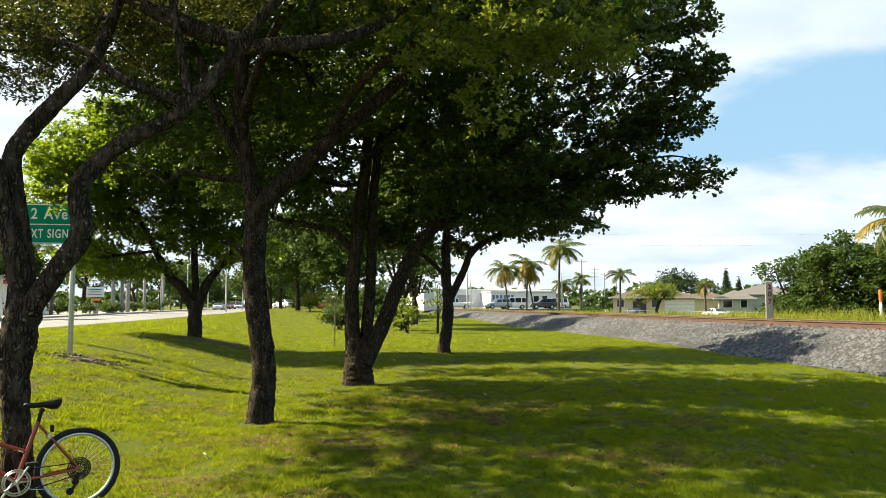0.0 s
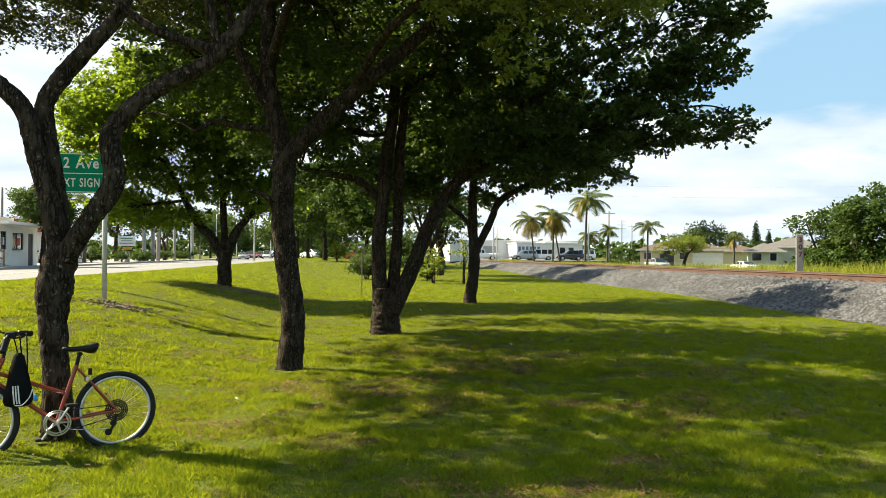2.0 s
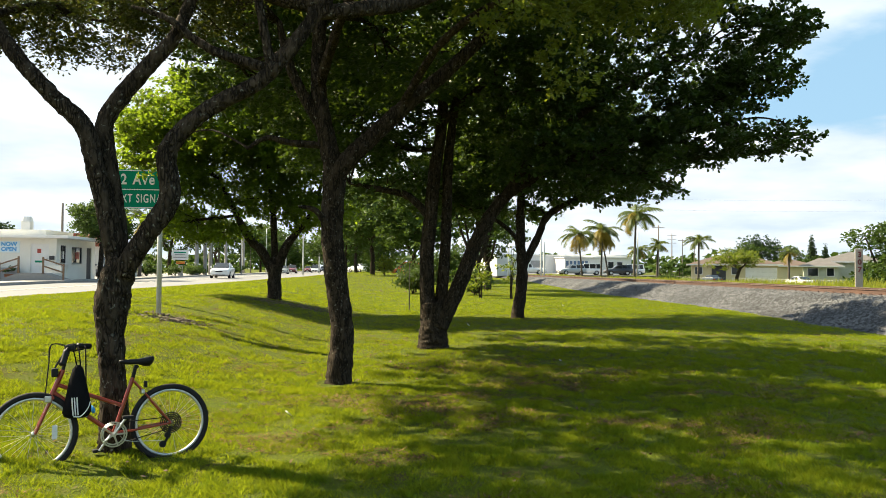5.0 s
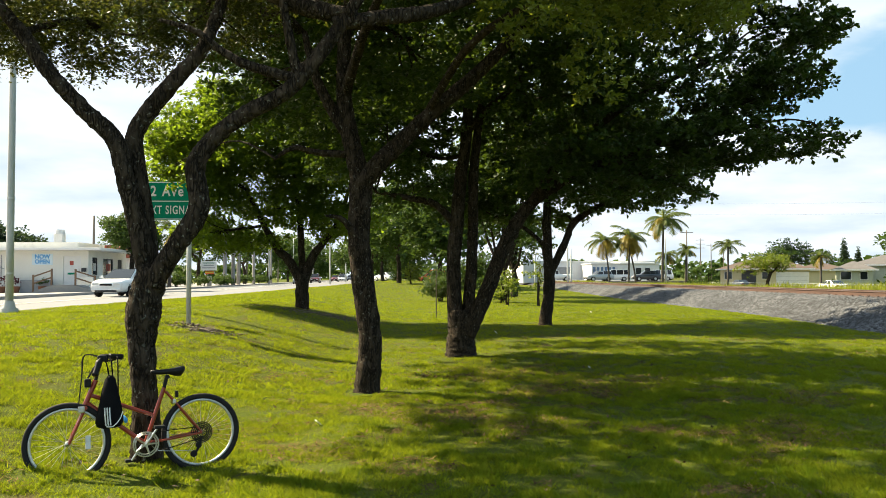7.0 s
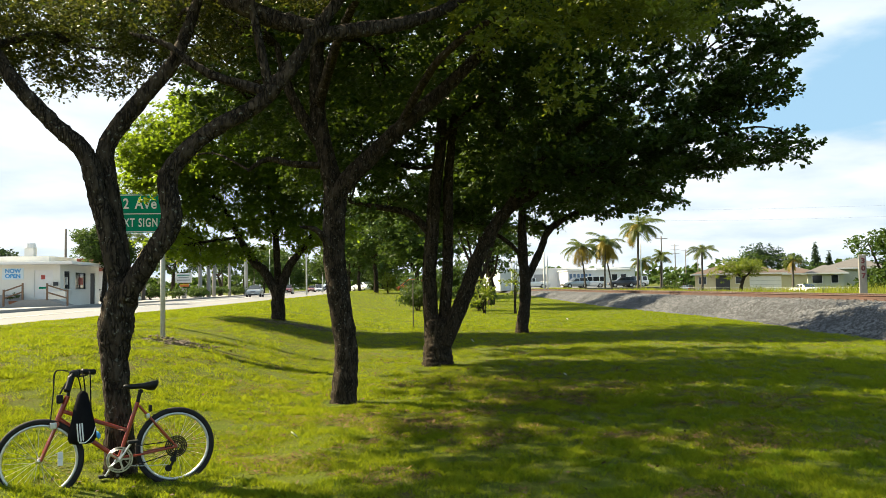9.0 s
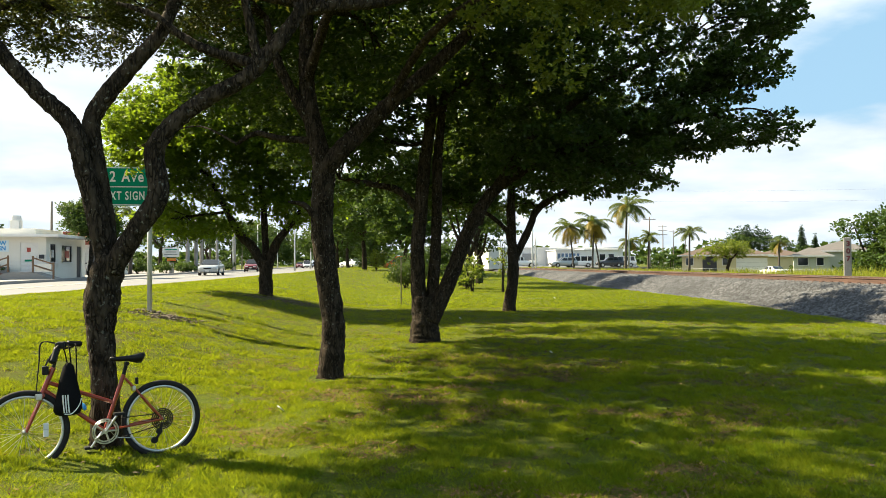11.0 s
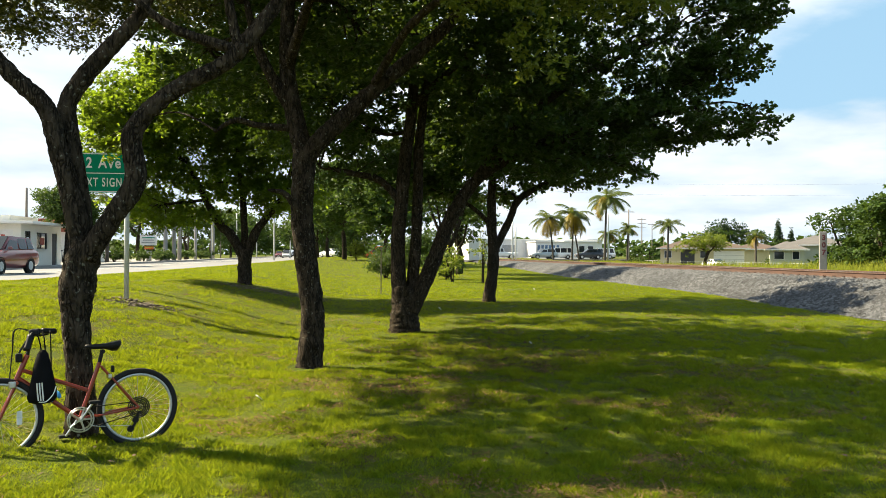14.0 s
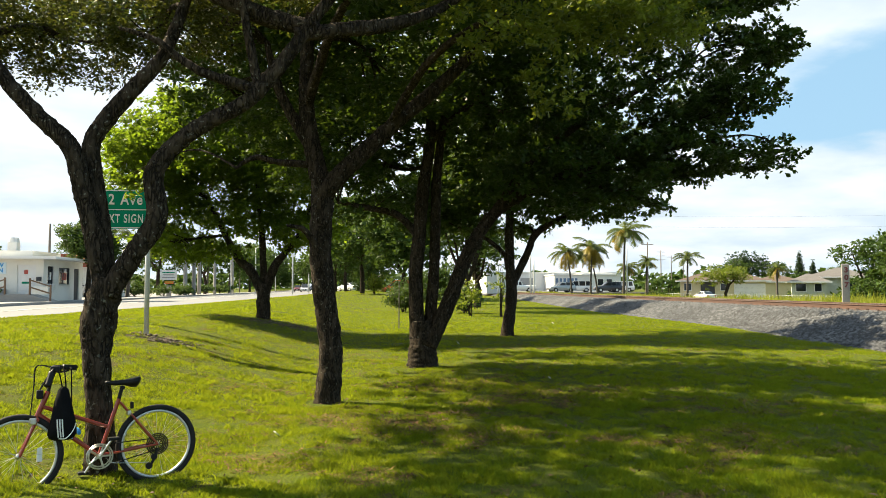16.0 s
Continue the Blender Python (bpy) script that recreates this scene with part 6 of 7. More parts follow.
for i, (x, y, w, h) in enumerate(((-20.2, 86.4, 2.3, 1.15), (-19.9, 93, 3.0, 1.3), (-20.8, 99, 3.0, 1.4), (-22.5, 84, 3.0, 1.5), (-21.5, 112, 4, 1.4), (-21.2, 128, 4, 1.6))):
    bush("clipped green hedge by the pavement", x, y, w, h, 70 + i, leaf="leaf_far", size=0.16, per_m3=260, name="hedge")
car("blue car parked beyond the shop", "suv", "car_blue", pose(-22.4, 73.5, 0.74, 0, 0, -60))
car("dark car parked beyond the shop", "van", "car_dark", pose(-24.6, 78, 0.74, 0, 0, -75))

# pale concrete poles and palms along the far pavement
for i, (x, y, h, r) in enumerate(((-20.2, 97, 6.8, 0.26), (-20.0, 101, 6.8, 0.26), (-20.3, 106, 7.2, 0.26), (-20.0, 116, 7.0, 0.22), (-20.2, 134, 8, 0.2))):
    pole_thing("pole", "tall pale concrete pole by the pavement", x, y, h, r, "concrete")
for x, y, h in ((-19.6, 128, 9), (-19.6, 160, 9), (-9.0, 118, 9), (-9.0, 160, 9), (-19.6, 200, 9), (-9.0, 215, 9)):
    pole_thing("street_lamp", "grey street lamp with a curved arm", x, y, h, 0.12, "alu", arms=((2.2 if x < -15 else -2.2, 0.5),))
for x, y, h in ((-34, 66, 7.5), (-25.2, 68, 6.3), (-21.3, 150, 9), (-21.3, 190, 9), (-44, 90, 9)):
    pole_thing("utility_pole", "wooden utility pole behind the shops", x, y, h, 0.12, "pole_wood", bars=0)

simple_tree("round-crowned tree beside the shop", -18.9, 58.2, 6.1, 2.3, 81, leaf="leaf_far", size=0.15, per_m3=520, stem=0.17, low=0.46, n=15)
simple_tree("dark tree behind the shop", -38, 76, 6.6, 4.2, 82, leaf="leaf_pine", size=0.26, per_m3=130)
simple_tree("dark tree behind the shop", -48, 80, 6.4, 4.6, 83, leaf="leaf_pine", size=0.26, per_m3=110)
simple_tree("roadside tree with a full green crown", -24, 100, 8.5, 4.6, 84, size=0.3, per_m3=24)
simple_tree("roadside tree with a full green crown", -22.5, 122, 8.5, 4.4, 85, size=0.32, per_m3=20)
simple_tree("roadside tree with a full green crown", -23, 150, 10, 5.5, 86, size=0.4, per_m3=12)
simple_tree("roadside tree with a full green crown", -24, 185, 11, 6.5, 87, size=0.5, per_m3=8)
simple_tree("roadside tree with a full green crown", -5, 150, 11, 6, 88, size=0.45, per_m3=10)
simple_tree("roadside tree with a full green crown", -5, 200, 12, 7, 89, size=0.5, per_m3=8)
simple_tree("roadside tree with a full green crown", -26, 240, 13, 9, 90, size=0.6, per_m3=5)
simple_tree("roadside tree with a full green crown", -14, 330, 15, 12, 91, size=0.8, per_m3=3)
simple_tree("roadside tree with a full green crown", -34, 300, 15, 12, 92, size=0.8, per_m3=3)
simple_tree("roadside tree with a full green crown", 5, 250, 13, 9, 93, size=0.6, per_m3=5)
simple_tree("roadside tree with a full green crown", 2, 330, 14, 12, 94, size=0.8, per_m3=3)


# ---------------------------------------------------------------- palms
def palm(label, x, y, h, seed, fronds=22, length=3.0, lean=0.4, r=0.16, dry=0.35, z=None):
    rng = np.random.default_rng(seed)
    z = gz(x, y) if z is None else z
    h += max(0.0, 0.86 - z) if x > 25 else 0.0
    t = thing("palm_tree", label, "palm tree")
    bm = bmesh.new()
    top = Vector((x + lean, y, z + h))
    tube(bm, [(x, y, z - 0.1), (x + lean * 0.15, y, z + h * 0.3), (x + lean * 0.55, y, z + h * 0.7), top], [r * 1.4, r, r * 0.85, r * 0.7], n=10, steps=5, rough=0.06)
    part("trunk", bm, "bark_pale", t, smooth=True)
    for kind, share in (("frond", 1 - dry), ("frond_dry", dry)):
        V, F = [], []
        k = 0
        for i in range(int(fronds * share)):
            a = rng.uniform(0, 2 * math.pi)
            rise = rng.uniform(0.1, 1.4) if kind == "frond" else rng.uniform(-0.55, 0.6)
            L = length * rng.uniform(0.8, 1.1)
            d = np.array((math.cos(a), math.sin(a), 0))
            side = np.array((-math.sin(a), math.cos(a), 0))
            s = np.linspace(0, 1, 15)
            ang = rise - s * (1.35 + 0.4 * rng.uniform())
            pts = np.zeros((15, 3))
            pts[0] = top
            for j in range(1, 15):
                pts[j] = pts[j - 1] + L / 14 * (d * math.cos(ang[j]) + np.array((0, 0, math.sin(ang[j]))))
            w = 0.035 * L / 3
            for j in range(14):
                q = [pts[j] - side * w, pts[j] + side * w, pts[j + 1] + side * w * 0.8, pts[j + 1] - side * w * 0.8]
                V += q
                F.append((k, k + 1, k + 2, k + 3))
                k += 4
                if j < 1:
                    continue
                span = L * 0.23 * math.sin(math.pi * min(1, (j + 2.5) / 17)) + 0.08
                tang = pts[j + 1] - pts[j]
                tang = tang / np.linalg.norm(tang)
                for sg in (-1, 1):
                    for o in (0.0, 0.5):
                        base = pts[j] * (1 - o) + pts[j + 1] * o
                        tip = base + sg * side * span * 0.85 + tang * span * 0.55 - np.array((0, 0, span * rng.uniform(0.3, 0.75)))
                        wd = tang * L * 0.02
                        V += [base - wd, base + wd, tip + wd * 0.25, tip - wd * 0.25]
                        F.append((k, k + 1, k + 2, k + 3))
                        k += 4
        if F:
            raw("fronds" if kind == "frond" else "dry_fronds", np.array(V), np.array(F), kind, t)
    return t


palm("slim coconut palm with yellowing fronds", 31.6, 110, 6.0, 101, lean=-0.7, dry=0.4, length=3.2, r=0.13, fronds=24)
palm("slim coconut palm with yellowing fronds", 34.4, 110, 6.6, 102, lean=0.3, dry=0.4, length=3.4, r=0.14, fronds=24)
palm("slim coconut palm with yellowing fronds", 36.2, 112, 5.6, 103, lean=-1.2, dry=0.4, length=2.9, r=0.13)
palm("tall coconut palm with green and yellow fronds", 37.6, 105, 8.6, 104, lean=0.3, dry=0.25, length=3.9, r=0.17, fronds=26)
palm("short bushy palm with dark fronds", 43.6, 112, 4.6, 105, lean=0.2, dry=0.1, length=2.4)
palm("short bushy palm with dark fronds", 42.0, 116, 4.0, 106, lean=0.2, dry=0.2, length=2.2)
palm("small royal palm before a house", 49.6, 111.0, 5.3, 107, lean=0.1, dry=0.0, length=2.5, fronds=18)
palm("small date palm before a house", 62.3, 108.4, 3.6, 108, lean=0.0, dry=0.15, length=2.1, fronds=20)
palm("coconut palm with yellow fronds beyond the shop", -22.2, 80, 5.6, 109, lean=0.5, dry=0.5, length=2.6)
palm("palm with ragged fronds beside the railway", 24.6, 27.5, 4.6, 110, lean=0.4, dry=0.5, length=2.2, r=0.17)
palm("green palm far down the road", -24, 132, 8, 111, dry=0.1)
palm("green palm far down the road", -27, 142, 9, 112, dry=0.1)


# ---------------------------------------------------------------- beyond the railway
def house(label, x, y, w, d, h, rise, walls, roof, turn=0.0, garage=None, arch=None, windows=()):
    t = thing("house", label, "house", pose(x, y, -0.38, 0, 0, turn))
    h += 1.24
    part("wall", boxes(((0, 0, h / 2), (w, d, h))), walls, t)
    bm = bmesh.new()
    e, k = 0.7, min(d, w) / 2 - 0.2
    lo = [bm.verts.new(p) for p in ((-w / 2 - e, -d / 2 - e, h - 0.1), (w / 2 + e, -d / 2 - e, h - 0.1), (w / 2 + e, d / 2 + e, h - 0.1), (-w / 2 - e, d / 2 + e, h - 0.1))]
    hi = [bm.verts.new(p) for p in ((-w / 2 + k, 0, h + rise), (w / 2 - k, 0, h + rise))]
    bm.faces.new((lo[0], lo[1], hi[1], hi[0]))
    bm.faces.new((lo[2], lo[3], hi[0], hi[1]))
    bm.faces.new((lo[1], lo[2], hi[1]))
    bm.faces.new((lo[3], lo[0], hi[0]))
    bm.faces.new(list(reversed(lo)))
    part("roof", bm, roof, t)
    part("fascia", boxes(((0, -d / 2 - e - 0.02, h - 0.17), (w + 2 * e, 0.05, 0.2)), ((-w / 2 - e - 0.02, 0, h - 0.17), (0.05, d + 2 * e, 0.2))), "white", t)
    if garage:
        g = part("garage_door", boxes(((garage[0], -d / 2 - 0.03, 1.35), (garage[1], 0.08, 2.7))), "white", t)
        for k2 in range(3):
            part("panel_groove", boxes(((garage[0], -d / 2 - 0.075, 0.7 + 0.65 * k2), (garage[1] - 0.1, 0.012, 0.03))), "grey_letter", g)
    if arch:
        # solid dark arch on the wall, painting the shade inside the porch
        bm = bmesh.new()
        pts = [(arch - 1.1, 0), (arch + 1.1, 0), (arch + 1.1, 2.3)] + [(arch + 1.1 * math.cos(a), 2.3 + 0.7 * math.sin(a)) for a in np.linspace(0.3, 2.84, 8)] + [(arch - 1.1, 2.3)]
        prism(bm, pts, -d / 2 - 0.06, -d / 2 + 0.1)
        part("porch_opening", bm, "dark", t)
    for wx, ww, wz, wh in windows:
        wz += 0.85
        win = part("window", boxes(((wx, -d / 2 - 0.03, wz), (ww + 0.16, 0.08, wh + 0.16))), "white", t)
        part("pane", boxes(((wx, -d / 2 - 0.08, wz), (ww, 0.03, wh))), "glass", win)
    return t


house("cream single-storey house with a tan hipped roof and white garage", 61.4, 124.1, 13.2, 9, 2.05, 1.5, "cream", "tile_tan", -24, garage=(4.1, 4.7), arch=-2.3, windows=((-5.4, 1.1, 1.3, 1.1), (0.2, 1.0, 1.3, 1.1)))
house("pale green house with a grey shingle roof", 68.8, 111.0, 4.7, 8, 1.8, 1.15, "sage", "tile_grey", -30, windows=((-1.1, 1.3, 1.2, 1.1), (1.2, 0.9, 1.2, 1.1)))
house("pale green house wing with a grey shingle roof", 78.6, 118.5, 9.5, 11, 2.6, 1.5, "sage", "tile_grey", -30, windows=((-3, 1.6, 1.6, 1.3), (1.6, 1.6, 1.6, 1.3)))
house("tan-roofed house behind the others", 86.0, 150.0, 9, 10, 2.1, 1.4, "cream", "tile_tan", -24)

wh = thing("warehouse", "long low grey-white metal warehouse", "warehouse", pose(50.3, 205, 0.7))
part("wall", boxes(((0, 0, 1.8), (36, 24, 5.8))), "greywall", wh)
part("roof", boxes(((0, 0, 4.8), (36.6, 24.6, 0.25))), "white", wh)
for k in range(6):
    part("downpipe", boxes(((-16 + k * 5.2, -12.06, 1.9), (0.12, 0.1, 5.2))), "grey_letter", wh)
for x, w in ((-12, 3.6), (-6.5, 3.6)):
    part("loading_door", boxes(((x, -12.05, 1.8), (w, 0.1, 3.2))), "grey_letter", wh)
wb = thing("warehouse", "white office block with blue windows beside the warehouse", "warehouse", pose(56.4, 190, 0.7))
part("wall", boxes(((0, 0, 1.4), (16.5, 14, 5.2))), "white", wb)
part("roof", boxes(((0, 0, 4.1), (17.0, 14.6, 0.22))), "white", wb)
part("parapet", boxes(((3.4, -1.0, 4.32), (8.5, 9.0, 0.34))), "white", wb)
for k in range(6):
    w_ = part("window", boxes(((-7.6 + k * 0.95, -7.04, 2.35), (0.78, 0.1, 2.0))), "white", wb)
    part("pane", boxes(((-7.6 + k * 0.95, -7.11, 2.35), (0.62, 0.04, 1.8))), "car_blue", w_, "blue window pane")
for k in range(2):
    w_ = part("window", boxes(((3.2 + k * 2.2, -7.04, 2.3), (1.5, 0.1, 1.7))), "white", wb)
    part("pane", boxes(((3.2 + k * 2.2, -7.11, 2.3), (1.3, 0.04, 1.5))), "glass", w_)
box_van = thing("container", "grey metal container beside the railway", "container", pose(18.5, 101, 0.9))
part("box", boxes(((0, 0, 1.4), (2.9, 5, 2.8)), bevel=0.03), "greywall", box_van)
for k in range(7):
    part("rib", boxes(((-1.2 + 0.4 * k, -2.52, 1.4), (0.08, 0.05, 2.6))), "greywall", box_van)

car("white pickup truck parked by the warehouse", "pickup", "car_white", pose(26.2, 122, 0.93, 0, 0, 172))
car("silver car parked below the palms", "suv", "car_silver", pose(33.0, 121, 0.93, 0, 0, 190))
car("white van parked below the palms", "van", "car_white", pose(37.0, 126, 0.93, 0, 0, 170))
car("dark car parked below the palms", "suv", "car_dark", pose(41.0, 122, 0.93, 0, 0, 175))
car("white van parked below the palms", "van", "car_white", pose(46.5, 132, 0.93, 0, 0, 170))
car("orange truck parked under the trees", "van", "orange", pose(6.5, 108, gz(6.5, 108), 0, 0, 160))
car("white car parked on the verge", "sedan", "car_white", pose(-0.7, 132, gz(-0.7, 132), 0, 0, 125))

# utility poles and wires
for x, y, h, b in ((86, 210, 12.6, 3), (97.5, 230, 12.0, 1), (58.7, 150, 11.2, 1), (104, 236, 11.0, 0)):
    pole_thing("utility_pole", "wooden utility pole beyond the railway", x, y, h, 0.16, "pole_wood", bars=b)
for x, y, h in ((17.4, 92, 4.1), (19.5, 84, 4.6), (20.0, 84.6, 3.9), (39.2, 108, 6.8)):
    pole_thing("pole", "grey metal pole beside the railway", x, y, h, 0.1, "galv", z=0.9)
for i, (z, y) in enumerate(((10.6, 92), (12.2, 92))):
    t = thing("overhead_wire", "thin dark overhead wire against the sky", "wire", group="overhead wires")
    bm = bmesh.new()
    tube(bm, [(-30 + 0 * i, y + 60, z + 8), (45, y + 20, z + 0.2), (140, y, z + 1.2)], 0.006, n=5, steps=10)
    part("line", bm, "wire", t)

# mile post with painted figures, and a marker tube
mp_ = thing("mile_post", "white concrete railway mile post with dark figures", "mile post", pose(19.05, 28.0, 0.72, 0, 0, -30))
body = part("post", boxes(((0, 0, 0.92), (0.27, 0.2, 1.84)), bevel=0.025), "concrete", mp_)
for i, ch in enumerate("307"):
    words("figure", ch, 0.27, "maroon", body, pose(0.02, -0.103, 1.60 - 0.29 * i, 90, 0, 0), 0.003, 0.012)
mk = thing("cable_marker", "orange and white plastic cable marker post", "marker post", pose(23.0, 26.6, gz(23.0, 26.6) - 0.02))
bm = bmesh.new()
cyl(bm, (0, 0, 0), (0, 0, 1.1), 0.055, n=14)
part("tube", bm, "white", mk, smooth=True)
bm = bmesh.new()
cyl(bm, (0, 0, 1.0), (0, 0, 1.5), 0.062, n=14)
part("cap", bm, "orange", mk, "orange cap")

# trees behind the houses and the big thicket by the line
THICKET = (((35.2, 48.6), 4.7, 2.7, 131), ((35.6, 44.8), 5.7, 3.1, 132), ((37.5, 41), 6.1, 3.4, 133), ((39, 37), 6.3, 3.6, 134), ((41, 45), 6.6, 3.6, 135), ((36.4, 35.5), 5.9, 3.3, 136))
for (x, y), h, r, s in THICKET:
    simple_tree("dense round green tree beyond the railway", x, y, h, r, s, leaf="leaf_far", size=0.22, per_m3=100, low=0.03, n=14)
for x, y, h, r, s, lf, lw in ((47.2, 94.0, 3.7, 3.5, 141, "leaf_yellow", 0.42), (94, 175, 9.6, 4.8, 142, "leaf_pine", 0.2), (88.5, 172, 8.0, 4.0, 143, "leaf_far", 0.2), (98, 170, 7.4, 3.8, 144, "leaf_far", 0.2),
                              (83, 168, 6.2, 3.2, 145, "leaf_far", 0.2), (62, 155, 2.4, 2.4, 146, "leaf_far", 0.1), (67, 160, 3.0, 2.4, 147, "leaf_far", 0.1), (108, 180, 5.4, 4.2, 148, "leaf_far", 0.15),
                              (123, 186, 7.0, 4.4, 149, "leaf_far", 0.2)):
    simple_tree("leafy tree among the houses", x, y, h, r, s, leaf=lf, size=0.2 if y < 120 else 0.42, per_m3=60 if y < 120 else 14, low=lw)
for x, y, h, s in ((114.1, 188, 11.0, 151), (120.2, 192, 8.6, 152)):
    rng_ = np.random.default_rng(s)
    t = thing("conifer", "dark pointed conifer behind the houses", "conifer")
    bm = bmesh.new()
    tube(bm, [(x, y, -0.45), (x, y, h * 0.6), (x, y, h)], [0.25, 0.15, 0.03], n=8)
    part("trunk", bm, "bark", t)
    lob = [(x, y, 0.8 + h * k / 9, 2.0 * (1 - k / 9.5), 2.0 * (1 - k / 9.5), h * 0.09) for k in range(1, 9)]
    v, f = leaves(rng_, crown_points(rng_, lob, 150, 10, 0.3), 0.4, 0.45, 0.5)
    raw("crown", v, f, "leaf_pine", t)
for i, (x, y, w, h) in enumerate(((59.2, 121.5, 1.8, 1.2), (62.8, 119.5, 1.8, 1.4), (69.5, 117, 1.4, 1.6), (75, 103, 2.4, 1.5), (47, 116, 4, 1.6), (45, 113, 4, 1.8), (66.5, 112, 1.6, 1.9))):
    bush("shrub before the houses", x, y, w, h, 160 + i, leaf="leaf_far", size=0.2, per_m3=70)

# chain-link fence along the street
fence = thing("chain_link_fence", "low grey chain-link fence before the houses", "fence")
for k in range(16):
    bm = bmesh.new()
    cyl(bm, (48.5, 62 + 4 * k, -0.45), (48.5, 62 + 4 * k, 0.8), 0.03, n=6)
    part("post", bm, "galv", fence)
bm = bmesh.new()
cyl(bm, (48.5, 62, 0.78), (48.5, 122, 0.78), 0.012, n=6)
part("rail", bm, "galv", fence)

# far woods that close the horizon
rngw = np.random.default_rng(9)
V, F, base = [], [], 0
lob = []
for k in range(240):
    a = radians(-100 + 200 * k / 239)
    d = rngw.uniform(420, 520)
    lob.append((d * math.sin(a), d * math.cos(a), rngw.uniform(3, 6), 12, 12, rngw.uniform(4, 7)))
v, f = leaves(rngw, crown_points(rngw, lob, 0.03, 8, 2.0), 0.7, 3.6, 0.8)
tagged(raw("far_woods", v, f, "leaf_far"), "distant belt of green woods", "woods", kind="stuff")


# ---------------------------------------------------------------- grass and litter
def patches(x, y, size, seed):
    """Smooth random values from 0 to 1, in patches of about that size."""
    table = np.random.default_rng(seed).uniform(0, 1, (256, 256))
    u, v = x / size + 500.3, y / size + 500.7
    i, j = np.floor(u).astype(int), np.floor(v).astype(int)
    a, b = u - i, v - j
    a, b = a * a * (3 - 2 * a), b * b * (3 - 2 * b)
    i0, i1, j0, j1 = i % 256, (i + 1) % 256, j % 256, (j + 1) % 256
    return (table[i0, j0] * (1 - a) + table[i1, j0] * a) * (1 - b) + (table[i0, j1] * (1 - a) + table[i1, j1] * a) * b


BARE = ((-3.7, 15.85, 0.85, 0.5), (-2.1, 24.2, 1.9, 0.95), (-0.25, 11.0, 0.42, 0.42))


def turf(rng, n, y0, y1, bias, height, width, wander, wide=0.0):
    """Single blades over the lawn, in tufts that lie one way; fewer on the worn patches."""
    y = y0 + (y1 - y0) * rng.uniform(0, 1, n) ** bias
    x = rng.uniform(-1, 1, n) * (wide or (0.66 * y + 1.6)) + (2.0 if wide else 0.10 * y)
    worn = smoothstep(0.62, 0.86, 0.6 * patches(x, y, 1.1, 1) + 0.4 * patches(x, y, 0.3, 2))
    tuft = 0.55 * patches(x, y, 0.10 * (1 + 0.05 * y), 3) + 0.45 * patches(x, y, 0.24 * (1 + 0.04 * y), 4)
    tuft = smoothstep(0.25, 0.75, tuft)
    tuft = tuft + (0.55 - tuft) * smoothstep(12, 34, y)
    keep = (x > road_edge(y) + 0.12) & (x < track_x(y) - 2.55 + 0.4 * patches(x, y, 0.35, 8)) & (rng.uniform(0, 1, n) > worn * 0.75) & (rng.uniform(0, 1, n) < 0.30 + 0.9 * tuft)
    for cx, cy, rx, ry in BARE:
        keep &= (((x - cx) / rx) ** 2 + ((y - cy) / ry) ** 2 + 0.9 * patches(x, y, 0.22, 7)) > 1.0
    x, y, worn, tuft = x[keep], y[keep], worn[keep], tuft[keep]
    m = len(x)
    z = ground_z(x, y) - 0.004
    h = height * rng.uniform(0.5, 1.2, m) * (1 - 0.4 * worn) * (0.42 + 1.05 * tuft)
    a = rng.uniform(0, 2 * math.pi, m)
    l = rng.uniform(0.2, 1.0, m) * h * wander
    b = 4 * math.pi * patches(x, y, 0.13 * (1 + 0.04 * y), 5) + rng.normal(0, 1.4, m)
    w = width * rng.uniform(0.6, 1.3, m)
    base = np.stack([x, y, z], -1)
    side = np.stack([np.cos(a), np.sin(a), 0 * a], -1) * w[:, None] / 2
    tip = base + np.stack([np.cos(b) * l, np.sin(b) * l, h], -1)
    v = np.stack([base - side, base + side, tip], 1).reshape(-1, 3)
    f = np.arange(3 * m).reshape(-1, 3)
    return v, f


rngg = np.random.default_rng(21)
v1, f1 = turf(rngg, 680000, 2.4, 10.5, 1.25, 0.038, 0.0090, 1.5)
v2, f2 = turf(rngg, 440000, 10.0, 27.0, 1.3, 0.046, 0.015, 1.4)
v3, f3 = turf(rngg, 250000, 26.0, 62.0, 1.2, 0.05, 0.045, 1.4)
v6, f6 = turf(rngg, 80000, 61.0, 125.0, 1.2, 0.07, 0.10, 1.5)
v5, f5 = turf(rngg, 70000, -10.0, 14.0, 1.0, 0.042, 0.018, 1.6, wide=11.0)
# longer tufts standing out of the lawn
TUFTS = 2600
tx, ty = rngg.uniform(-6, 10, TUFTS), 3.0 + 13 * rngg.uniform(0, 1, TUFTS) ** 1.2
tn = 16
bx = (tx[:, None] + rngg.normal(0, 0.03, (TUFTS, tn))).ravel()
by = (ty[:, None] + rngg.normal(0, 0.03, (TUFTS, tn))).ravel()
ok = (bx > -9) & (bx < track_x(by) - 2.8)
bx, by = bx[ok], by[ok]
m = len(bx)
hh = rngg.uniform(0.03, 0.065, m)
an, bn = rngg.uniform(0, 2 * math.pi, (2, m))
base = np.stack([bx, by, ground_z(bx, by)], -1)
sd = np.stack([np.cos(an), np.sin(an), 0 * an], -1) * 0.0045
tp = base + np.stack([np.cos(bn) * hh * 0.8, np.sin(bn) * hh * 0.8, hh], -1)
v4 = np.stack([base - sd, base + sd, tp], 1).reshape(-1, 3)
f4 = np.arange(3 * m).reshape(-1, 3)
V = np.concatenate([v1, v2, v3, v4, v5, v6])
